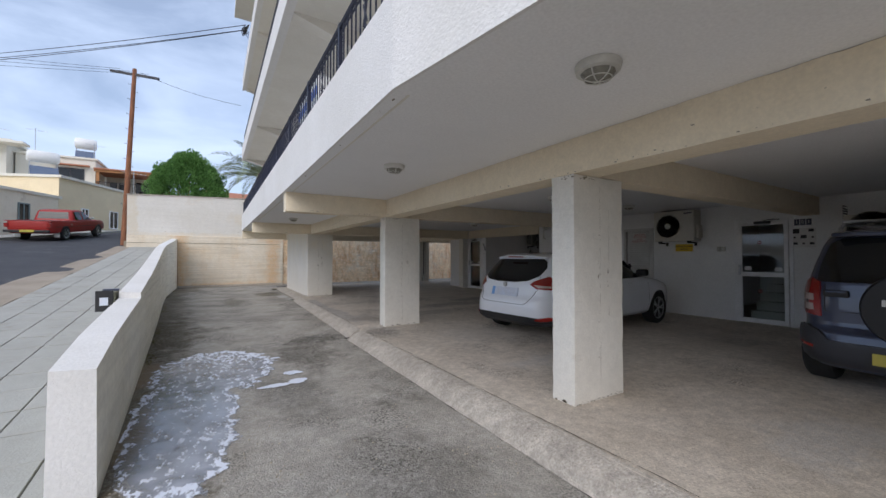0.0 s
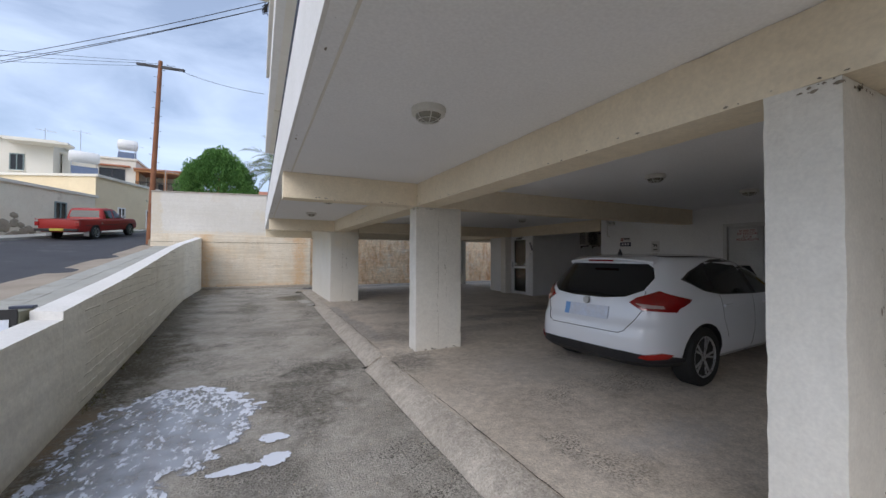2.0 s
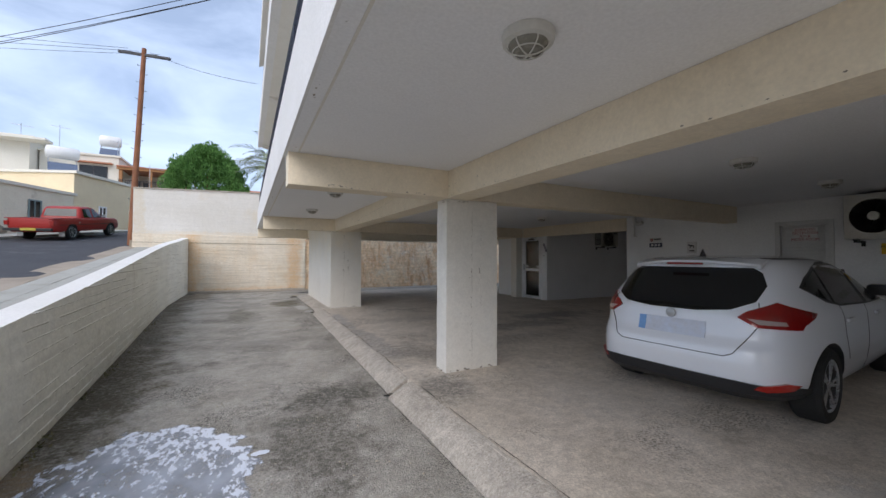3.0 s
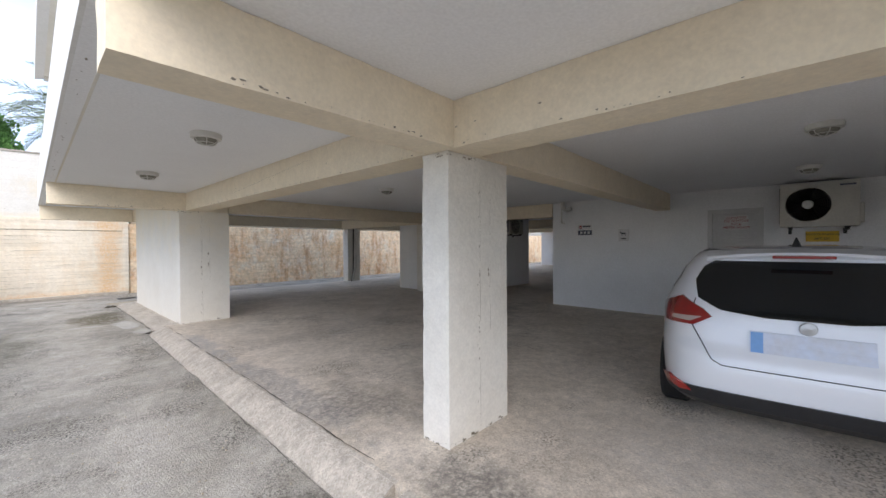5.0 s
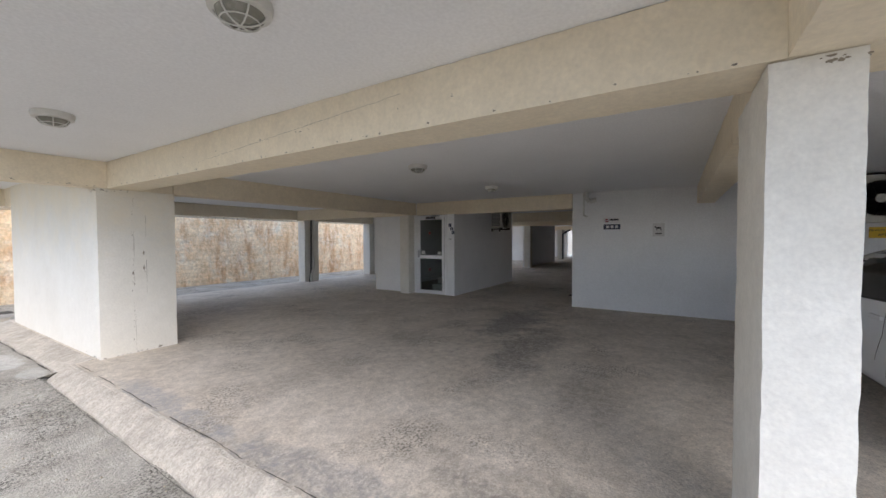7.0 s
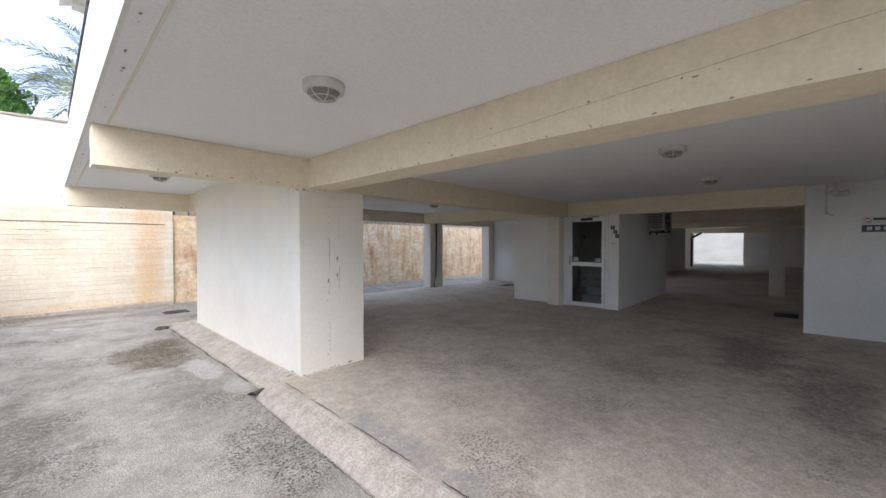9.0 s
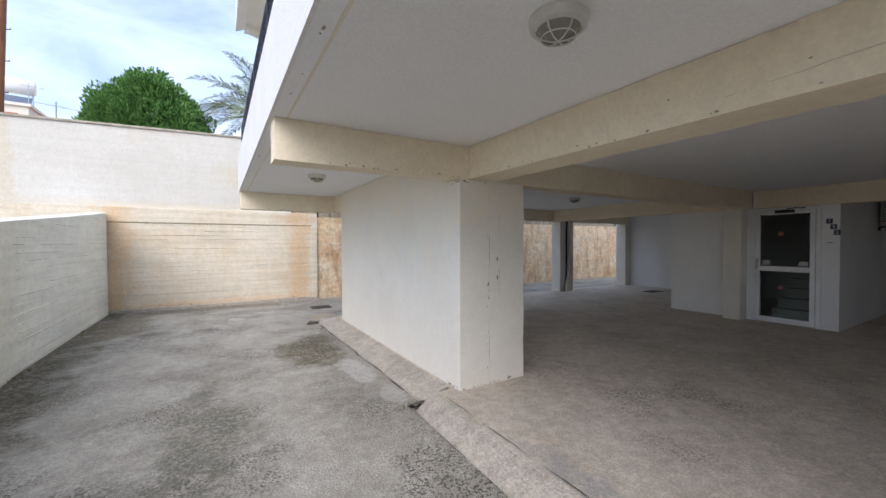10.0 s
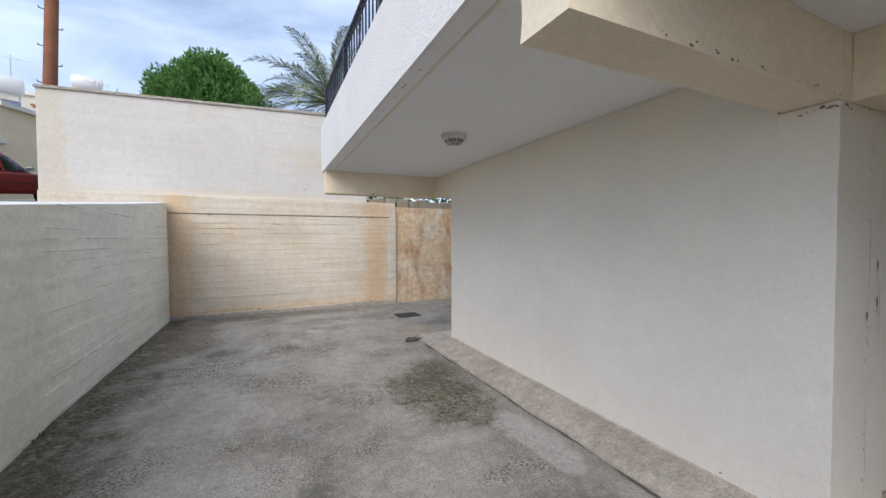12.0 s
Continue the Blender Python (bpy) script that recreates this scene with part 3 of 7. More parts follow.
fins("board_marks", lambda u, z, d: (par_x(u) - 0.012 * z / 1.5 + d, u, z), 6.2, 20.15, lambda u: 1.02 + 0.0842 * (u - 5.9), 0.1, 0.105, 1, M_PARAPET, 0.013, "parapet_wall")
fins("board_marks", lambda u, z, d: (u, 20.2 - d, z), -1.4, 2.72, lambda u: 2.04, 0.14, 0.1, 2, M_BOARDWALL, 0.013, "end_wall")
fins("board_marks", lambda u, z, d: (u, 20.26 - d, z), -3.1, 2.2, lambda u: 4.0, 2.5, 0.2, 3, M_WALLTOP, 0.005, "end_wall_upper", M_WALLTOP)
fins("board_marks", lambda u, z, d: (u, 20.22 - d, z), 2.95, 16.0, lambda u: 2.27, 0.05, 0.095, 4, M_STAINED, 0.012, "retaining_wall", M_STAINED)

# ---- columns, block and beams of the parking storey ----
FLOOR, SOFFIT, CEIL = 0.165, 2.17, 2.48


def column(name, x0, x1, y0, y1, material=None, z0=FLOOR - 0.01, z1=SOFFIT):
    return structure(name, rough_boxes((x0, x1, y0, y1, z0, z1), step=0.05), material or M_COLUMN, True)


column("column_south", 2.65, 3.33, 2.2, 2.45)
column("column_middle", 2.67, 3.38, 6.46, 6.71)
column("column_far_south", 2.65, 3.33, -2.9, -2.65)
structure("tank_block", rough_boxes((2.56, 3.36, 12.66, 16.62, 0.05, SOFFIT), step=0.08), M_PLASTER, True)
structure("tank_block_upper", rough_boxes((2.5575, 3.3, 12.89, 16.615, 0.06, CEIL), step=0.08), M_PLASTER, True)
structure("tank_block_haunch", boxes((2.585, 3.34, 12.66, 17.2, SOFFIT, CEIL)), M_BEAM)
column("column_rear", 9.04, 9.6, 17.28, 17.6, z0=0.1)
column("column_rear_corner", 12.08, 12.36, 17.26, 17.6, z0=0.1)
column("pilaster", 8.68, 8.93, 12.78, 13.06)
column("column_passage", 14.0, 14.3, 9.13, 9.45)
column("column_passage_far", 18.6, 18.9, 12.95, 13.25)
column("column_exit", 27.0, 27.35, 13.55, 13.9)


def beam(name, *rows):
    return structure(name, rough_boxes(*rows), M_BEAM, True)


beam("beam_front", (2.66, 2.98, -8.0, 12.66, SOFFIT, CEIL))
beam("beam_bracket_middle", (0.96, 2.662, 6.4, 6.66, SOFFIT, CEIL))
beam("beam_bracket_block", (0.96, 2.587, 12.66, 12.88, SOFFIT, CEIL))
beam("beam_bracket_end", (0.95, 2.587, 17.2, 17.42, SOFFIT, CEIL))
beam("beam_cross_south", (2.985, 8.93, 2.2, 2.45, SOFFIT, CEIL))
beam("beam_cross_middle", (2.985, 8.93, 6.42, 6.67, SOFFIT, CEIL))
beam("beam_cross_block", (3.365, 8.9, 12.7, 12.93, SOFFIT, CEIL))
beam("beam_rear", (3.345, 12.35, 17.3, 17.55, SOFFIT, CEIL))
beam("beam_rear_side", (8.78, 9.03, 13.065, 17.295, SOFFIT, CEIL))
beam("beam_passage", (8.9, 9.15, 8.79, 12.69, SOFFIT, CEIL))
beam("beam_passage_mid", (13.98, 14.28, 5.0, 16.9, SOFFIT, CEIL))
beam("beam_passage_far", (18.5, 18.8, 5.0, 16.9, SOFFIT, CEIL))
beam("beam_exit", (29.9, 30.2, 5.0, 16.9, SOFFIT, CEIL))

# soffit slabs; the passage slab is extended over the light well to darken it
bm = bmesh.new()
prism(bm, [(0.95, 2.14), (1.92, -3.6), (2.6, -8.0), (12.75, -8.0), (12.75, 17.6), (2.6, 17.6), (2.6, 17.43), (0.95, 17.43)], CEIL, 2.64)
structure("ceiling", bm, M_CEIL)
structure("ceiling_passage", boxes((12.6, 31.0, -8.0, 17.2, CEIL, 2.64)), M_CEIL)

# ---- inner walls ----
def walls(name, rows, material):
    for r in rows:
        structure(name, boxes(r), material)


walls("wall_east", (
    (8.93, 9.13, -8.0, 2.55, 0.1, CEIL), (8.93, 9.13, 2.55, 3.45, SOFFIT, CEIL),
    (8.93, 9.13, 3.45, 5.08, 0.1, CEIL), (8.93, 9.13, 5.08, 5.84, 2.13, CEIL), (8.93, 9.13, 5.84, 8.785, 0.1, CEIL),
    (9.13, 14.0, 8.585, 8.785, 0.1, CEIL)), M_INWALL)
walls("wall_stair_core", (
    (8.93, 9.1, 11.58, 11.79, 0.1, SOFFIT), (9.1, 12.6, 11.58, 11.7, 0.1, CEIL), (12.6, 12.75, 11.58, 14.0, 0.1, CEIL),
    (8.93, 9.1, 12.71, 14.0, 0.1, SOFFIT), (8.93, 12.6, 14.0, 14.12, 0.1, CEIL), (12.36, 12.5, 14.12, 17.6, 0.1, CEIL)), M_INWALL)
walls("wall_passage_back", ((24.0, 24.2, 13.3, 17.0, 0.1, CEIL), (30.2, 30.4, 14.0, 17.0, 0.1, CEIL), (30.2, 30.4, 5.0, 11.4, 0.1, CEIL), (14.3, 30.2, 4.8, 5.0, 0.1, CEIL), (19.0, 24.0, 13.3, 13.45, 0.1, CEIL)), M_INWALL)
structure("wall_beyond_exit", boxes((37.0, 37.3, 0.0, 30.0, -0.1, 5.0)), M_YARDWALL)
# both unseen; the nearer one is added to darken the blue car's bay
structure("wall_south_unseen", boxes((3.4, 8.93, -3.4, -3.2, 0.1, CEIL), (3.4, 14.0, -8.2, -8.0, 0.1, CEIL)), M_INWALL)
structure("yard_beyond_exit", boxes((31.5, 37.0, 0.0, 17.0, -0.2, 0.1)), M_PAVER)


# ---- storeys above ----
def front_x(y):
    return 0.93 if y >= 2.14 else 0.93 + 0.168 * (2.14 - y)


def fascia(name, z0, z1, inset=0.0):
    bm = bmesh.new()
    pts = [(front_x(y) + inset, y) for y in (17.45, 2.14, -8.0)]
    back = [(front_x(y) + 0.14 + inset, y) for y in (-8.0, 2.13, 17.31)]
    prism(bm, pts + back, z0, z1)
    box(bm, 1.07 + inset, 2.6, 17.31, 17.45, z0, z1)
    bmesh.ops.recalc_face_normals(bm, faces=bm.faces)
    return structure(name, bm, M_STUCCO)


fascia("balcony_parapet_first", CEIL + 0.001, 3.12)
for z, nm in ((5.36, "second"), (8.26, "third")):
    fascia("balcony_parapet_" + nm, z, z + 0.5, inset=-0.02)
    bm = bmesh.new()
    prism(bm, [(0.95, 2.14), (2.6, -8.0), (2.6, 17.3), (0.95, 17.3)], z + 0.05, z + 0.2)
    structure("slab_" + nm, bm, M_PLASTER)
    for y in (2.2, 6.4, 12.66, 17.19):
        bm = bmesh.new()
        vs = [(1.06, z + 0.02), (2.6, z - 0.42), (2.6, z + 0.05), (1.06, z + 0.05)]
        a = [bm.verts.new((x, y, w)) for x, w in vs]
        b = [bm.verts.new((x, y + 0.25, w)) for x, w in vs]
        bm.faces.new(a)
        bm.faces.new(b[::-1])
        for i in range(4):
            bm.faces.new((a[i], b[i], b[(i + 1) % 4], a[(i + 1) % 4]))
        bmesh.ops.recalc_face_normals(bm, faces=bm.faces)
        structure("balcony_bracket_" + nm, bm, M_PLASTER)
structure("facade", boxes((2.6, 7.0, -8.0, 17.3, 2.641, 11.3)), M_PLASTER)
# rear storey and rear building: unseen, kept low to let light onto the back lane
structure("rear_storey", boxes((7.0, 12.7, -8.0, 17.3, 2.641, 3.0)), M_PLASTER)
structure("roof", boxes((0.6, 7.2, 2.0, 17.6, 11.3, 11.5), (2.6, 7.2, -8.0, 2.0, 11.3, 11.5)), M_PLASTER)
structure("rear_building", boxes((15.6, 31.0, -8.0, 17.2, 2.641, 3.0)), M_PLASTER)


# ---- stains on the lane, each with its own shape ----
def stains(m, rows, across="X", up="Y", uneven=0.3):
    n, l = m.node_tree.nodes, m.node_tree.links
    b = n["Principled BSDF"]
    col = b.inputs["Base Color"].links[0].from_socket
    geo = n.new("ShaderNodeNewGeometry")
    sep = n.new("ShaderNodeSeparateXYZ")
    l.new(geo.outputs["Position"], sep.inputs["Vector"])
    nz = n.new("ShaderNodeTexNoise")
    nz.inputs["Scale"].default_value, nz.inputs["Detail"].default_value, nz.inputs["Roughness"].default_value = 3.0, 8.0, 0.7
    l.new(geo.outputs["Position"], nz.inputs["Vector"])

    # the stain takes unevenly on the grain
    fn = n.new("ShaderNodeTexNoise")
    fn.inputs["Scale"].default_value, fn.inputs["Detail"].default_value, fn.inputs["Roughness"].default_value = 26.0, 6.0, 0.75
    l.new(geo.outputs["Position"], fn.inputs["Vector"])
    patchy = n.new("ShaderNodeMapRange")
    patchy.inputs["From Min"].default_value, patchy.inputs["From Max"].default_value = 0.4, 0.58
    patchy.inputs["To Min"].default_value, patchy.inputs["To Max"].default_value = uneven, 1.0
    l.new(fn.outputs["Fac"], patchy.inputs["Value"])

    def op(kind, a, c, d=None):
        q = n.new("ShaderNodeMath")
        q.operation = kind
        for i, v in enumerate((a, c, d)):
            if v is None:
                continue
            if isinstance(v, (int, float)):
                q.inputs[i].default_value = v
            else:
                l.new(v, q.inputs[i])
        return q.outputs["Value"]

    def stain(dist, c, edge, strength):
        """dist: 0 in the middle of the stain, 1 at its rim."""
        nonlocal col
        wob = op("ADD", dist, op("MULTIPLY", op("SUBTRACT", nz.outputs["Fac"], 0.5), 2.8))
        r = n.new("ShaderNodeMapRange")
        r.inputs["From Min"].default_value, r.inputs["From Max"].default_value = 1.0 - edge * 0.75, 1.0 + edge * 0.15
        r.inputs["To Min"].default_value, r.inputs["To Max"].default_value = strength, 0.0
        l.new(wob, r.inputs["Value"])
        mx = n.new("ShaderNodeMixRGB")
        mx.inputs["Color2"].default_value = (*c, 1)
        l.new(op("MULTIPLY", r.outputs["Result"], patchy.outputs["Result"]), mx.inputs["Fac"])
        l.new(col, mx.inputs["Color1"])
        col = mx.outputs["Color"]

    def round_at(x, y, rx, ry):
        dx, dy = op("DIVIDE", op("SUBTRACT", sep.outputs[across], x), rx), op("DIVIDE", op("SUBTRACT", sep.outputs[up], y), ry)
        return op("SQRT", op("ADD", op("MULTIPLY", dx, dx), op("MULTIPLY", dy, dy)), 0.0)

    def line_at(a, slope, half):
        """Distance from the line x = a + slope * y, over its half width."""
        return op("DIVIDE", op("ABSOLUTE", op("SUBTRACT", op("SUBTRACT", sep.outputs[across], a), op("MULTIPLY", sep.outputs[up], slope)), 0.0), half)

    for kind, place, c, edge, strength in rows:
        stain((line_at if kind == "line" else round_at)(*place), c, edge, strength)
    l.new(col, b.inputs["Base Color"])


DAMP, MOSS, PALE = (0.08, 0.066, 0.038), (0.075, 0.062, 0.025), (0.5, 0.49, 0.47)
GREY = (0.13, 0.122, 0.105)
stains(M_LANE, [
    ("line", (-0.38, -0.064, 0.64), DAMP, 0.8, 1.0), ("round", (-0.7, 8.3, 0.6, 1.9), DAMP, 0.7, 0.9),
    ("round", (1.15, 5.9, 0.5, 1.0), (0.09, 0.082, 0.065), 0.6, 0.9), ("round", (1.5, 6.75, 0.65, 0.3), (0.08, 0.074, 0.06), 0.7, 1.0),
    ("round", (0.75, 4.2, 0.32, 0.9), GREY, 0.7, 0.7), ("round", (1.1, 2.2, 0.6, 0.8), GREY, 0.8, 0.6),
    ("round", (0.1, 12.6, 0.5, 0.35), GREY, 0.7, 0.7), ("round", (0.5, 14.9, 0.5, 0.3), GREY, 0.7, 0.6),
    ("round", (0.7, 9.6, 0.9, 0.5), GREY, 0.9, 0.5), ("round", (0.55, 13.2, 0.42, 1.15), (0.11, 0.105, 0.075), 0.8, 0.8),
    ("round", (1.72, 15.15, 0.46, 0.85), MOSS, 0.6, 0.95), ("round", (1.95, 15.7, 0.3, 0.6), (0.1, 0.088, 0.06), 0.8, 0.8),
    ("round", (1.75, 13.35, 0.4, 0.5), GREY, 0.8, 0.6),
    ("round", (2.02, 14.1, 0.17, 0.5), PALE, 0.35, 0.85), ("round", (1.5, 14.35, 0.3, 0.12), PALE, 0.6, 0.5), ("round", (2.12, 13.2, 0.12, 0.3), PALE, 0.5, 0.6),
    ("round", (-0.9, 18.6, 0.45, 1.5), (0.16, 0.125, 0.075), 0.7, 0.8), ("round", (0.4, 19.9, 2.4, 0.4), (0.13, 0.11, 0.08), 0.7, 0.85),
    ("round", (0.9, 18.2, 0.16, 0.14), PALE, 0.4, 0.8), ("round", (2.2, 19.0, 0.7, 0.4), (0.14, 0.12, 0.1), 0.9, 0.6),
    ("round", (-0.75, 5.7, 0.25, 0.8), (0.26, 0.19, 0.115), 0.6, 0.85), ("round", (-0.5, 4.0, 0.16, 0.8), (0.2, 0.145, 0.085), 0.6, 0.8)])
# floor marks; two long grey bands run beside the kerb
stains(M_FLOOR, [
    ("round", (2.45, 6.05, 0.3, 0.6), (0.13, 0.12, 0.11), 0.8, 0.8), ("round", (2.42, 8.4, 0.2, 1.7), (0.22, 0.215, 0.215), 0.6, 0.7),
    ("round", (2.4, 10.7, 0.16, 1.2), (0.3, 0.3, 0.31), 0.5, 0.7), ("round", (2.75, 7.6, 0.35, 0.7), (0.17, 0.155, 0.14), 0.7, 0.7),
    ("round", (5.6, 8.6, 1.6, 0.35), (0.17, 0.155, 0.14), 0.7, 0.75), ("round", (7.0, 9.3, 1.4, 0.45), (0.17, 0.165, 0.155), 0.7, 0.85),
    ("round", (4.6, 7.6, 0.8, 0.3), (0.2, 0.175, 0.145), 0.7, 0.5), ("round", (3.6, 3.4, 0.6, 0.25), PALE, 0.5, 0.5),
    ("round", (4.2, 10.2, 1.6, 0.5), (0.24, 0.215, 0.185), 0.8, 0.4), ("round", (3.7, 0.9, 0.7, 0.3), PALE, 0.5, 0.5),
    ("round", (5.0, 15.2, 1.8, 1.2), (0.28, 0.235, 0.195), 0.9, 0.6), ("round", (3.8, 5.2, 0.7, 0.9), PALE, 0.8, 0.3)])
RUST = (0.66, 0.4, 0.17)
stains(M_BOARDWALL, [
    ("line", (2.42, 0.0, 0.3), RUST, 0.9, 0.7), ("line", (-1.3, 0.0, 0.35), RUST, 0.9, 0.65), ("round", (0.5, 0.12, 3.2, 0.16), RUST, 0.8, 0.6),
    ("round", (0.55, 1.75, 0.45, 0.28), (0.56, 0.5, 0.4), 0.8, 0.6), ("round", (2.4, 2.2, 0.6, 0.12), (0.6, 0.4, 0.22), 0.8, 0.6)], "X", "Z")
stains(M_WALLTOP, [
    ("line", (-3.0, 0.0, 0.22), (0.62, 0.54, 0.4), 0.5, 0.7), ("round", (1.2, 3.2, 0.9, 0.3), (0.66, 0.57, 0.42), 0.9, 0.5),
    ("round", (-0.5, 2.4, 3.0, 0.1), (0.7, 0.6, 0.45), 0.8, 0.6)], "X", "Z")
# plaster turns creamier towards the soffit, in soft patches
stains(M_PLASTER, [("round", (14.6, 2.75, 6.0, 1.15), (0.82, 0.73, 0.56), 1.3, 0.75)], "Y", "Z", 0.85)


# ---- chipped paint and rust marks on edges and joints ----
M_CHIP = mat("bare_grey_mortar", (0.34, 0.3, 0.23), (0.2, 0.17, 0.13), 0.95, 8, 60, 0.4)
chip_rnd = random.Random(77)


def chips(bm, a, b, u, w, count, size):
    """Small uneven flakes scattered between a and b on the face spanned by u and w."""
    a, b, u, w = Vector(a), Vector(b), Vector(u), Vector(w)
    nrm = u.cross(w).normalized()
    for k in range(count):
        c = a.lerp(b, chip_rnd.random()) + w * abs(chip_rnd.gauss(0, 0.012)) + nrm * 0.0015
        s = size * chip_rnd.uniform(0.25, 1.0) ** 1.5
        st = chip_rnd.uniform(1.0, 2.6)
        m = 7
        ring = [bm.verts.new(c + u * (s * st * math.cos(2 * math.pi * i / m) * chip_rnd.uniform(0.5, 1.2)) + w * (s * math.sin(2 * math.pi * i / m) * chip_rnd.uniform(0.4, 1.1))) for i in range(m)]
        bm.faces.new(ring)


bm = bmesh.new()
Y, Z, X = Vector((0, 1, 0)), Vector((0, 0, 1)), Vector((1, 0, 0))
chips(bm, (2.66, -1.0, 2.178), (2.66, 12.6, 2.178), -Y, Z, 110, 0.008)
chips(bm, (2.66, 0.0, 2.3), (2.66, 12.6, 2.3), -Y, Z, 26, 0.008)
for y0, y1 in ((6.4, 6.66), (12.66, 12.88)):
    chips(bm, (1.0, y0, 2.178), (2.6, y0, 2.178), X, Z, 24, 0.008)
chips(bm, (1.0, 17.2, 2.178), (2.5, 17.2, 2.178), X, Z, 8, 0.008)
for x, y in ((2.65, 2.2), (2.67, 6.46), (2.56, 12.66)):
    chips(bm, (x + 0.34, y - 0.002, 0.25), (x + 0.34, y - 0.002, 2.0), Z, -X, 26, 0.0065)
    chips(bm, (x + 0.34, y - 0.002, 1.0), (x + 0.34, y - 0.002, 1.45), Z, -X, 6, 0.012)
    chips(bm, (x + 0.46, y - 0.002, 1.15), (x + 0.46, y - 0.002, 1.42), Z, -X, 6, 0.013)
    chips(bm, (x, y - 0.002, 2.13), (x + 0.3, y - 0.002, 2.14), X, Z, 14, 0.0095)
    chips(bm, (x - 0.002, y + 0.15, 2.13), (x - 0.002, y, 2.14), -Y, Z, 9, 0.01)
    chips(bm, (x + 0.01, y - 0.002, 0.17), (x + 0.66, y - 0.002, 0.175), X, Z, 26, 0.011)
    chips(bm, (x - 0.002, y + 0.23, 0.17), (x - 0.002, y + 0.02, 0.175), -Y, Z, 9, 0.013)
chips(bm, (2.56, 16.5, 0.18), (2.56, 12.7, 0.18), -Y, Z, 30, 0.007)
chips(bm, (0.935, 2.2, 2.486), (0.935, 17.3, 2.486), -Y, Z, 90, 0.007)
chips(bm, (0.98, 2.2, 2.4785), (0.98, 17.3, 2.4785), Y, X, 70, 0.01)
chips(bm, (-1.3, 20.197, 0.15), (2.6, 20.197, 0.15), X, Z, 40, 0.014)
chips(bm, (-1.3, 20.197, 2.0), (2.7, 20.197, 2.0), X, Z, 50, 0.009)
chips(bm, (0.3, 20.197, 1.85), (0.8, 20.197, 1.8), X, Z, 12, 0.014)
chips(bm, (-3.0, 20.257, 2.5), (2.2, 20.257, 2.6), X, Z, 12, 0.01)
def riser(bm, x, y, z0, z1, seed):
    """A hairline seam up the south face of a column."""
    prev, z = None, z0
    while z < z1:
        w = 0.0015 * max(0.0, 0.5 + 1.6 * noise.noise((seed, z * 3.0, 1)) + 0.7 * noise.noise((seed, z * 19, 2)))
        u = x + 0.006 * noise.noise((seed, z * 1.6, 5)) + 0.003 * noise.noise((seed, z * 12, 6))
        if w > 0.0004:
            row = [bm.verts.new((u - w, y, z)), bm.verts.new((u + w, y, z))]
            if prev:
                bm.faces.new((prev[0], prev[1], row[1], row[0]))
            prev = row
        else:
            prev = None
        z += 0.02


for k, (x, y) in enumerate(((2.65, 2.2), (2.67, 6.46), (2.56, 12.66))):
    riser(bm, x + 0.345, y - 0.0035, 0.2, 2.1, k + 1)
    riser(bm, x + 0.47, y - 0.0035, 0.9, 1.9, k + 11)
tagged(make("paint_chips", bm, M_CHIP), "small flaked spots of paint along edges and joints", "paint chips", kind="stuff")
bm = bmesh.new()
pts = [(2.6595, 8.3 + 0.09 * k, 2.385 - 0.0055 * k + 0.006 * noise.noise((k * 0.7, 0, 0))) for k in range(26)]
tube(bm, pts, 0.0008, 4)
tagged(make("beam_crack", bm, M_CHIP), "thin crack along the cream beam", "crack", kind="stuff")
# proud strip in duller plaster paints the shade of the drip groove
structure("drip_groove_strip", boxes((1.045, 1.06, 2.16, 17.2, 2.4745, 2.4795)), M_PLASTER)
structure("wall_crack_ledge", boxes((-1.4, 2.75, 20.19, 20.215, 2.02, 2.034)), M_CHIP)


# ---- lamps on the soffits ----
def soffit_lamp(at, first=[]):
    if first:
        return copy_thing(first[0], pose(*at))
    t = thing("bulkhead_lamp", at, "round white bulkhead ceiling lamp with a wire cage over its glass", "lamp", "lamps under the soffit")
    part("base", lathe(bmesh.new(), [(0.115, 0.0), (0.118, -0.01), (0.112, -0.042), (0.09, -0.047)]), M_LAMPBODY, t, smooth=True)
    part("glass_dome", lathe(bmesh.new(), [(0.088, -0.044), (0.084, -0.058), (0.066, -0.076), (0.035, -0.086), (0.005, -0.089)]), M_LAMPGLASS, t, "grey frosted glass dome", smooth=True)
    bm = bmesh.new()
    for k in range(3):
        a = math.pi * k / 3 + 0.3
        pts = [(math.cos(a) * 0.094 * math.cos(u), math.sin(a) * 0.094 * math.cos(u), -0.044 - 0.051 * math.sin(u)) for u in [math.pi * i / 8 for i in range(9)]]
        tube(bm, pts, 0.0035, 6)
    tube(bm, [(0.07 * math.cos(u), 0.07 * math.sin(u), -0.079) for u in [2 * math.pi * i / 16 for i in range(17)]], 0.003, 5)
    part("cage", bm, M_LAMPBODY, t)
    first.append(t)
    return t


for x, y in ((1.75, 1.29), (1.73, 3.92), (1.8, 8.4), (1.81, 10.79), (1.76, 14.93), (5.04, 4.58), (7.2, 4.6), (4.81, 9.72), (7.06, 9.74), (6.93, 15.0), (4.2, 15.0)):
    soffit_lamp((x, y, CEIL))


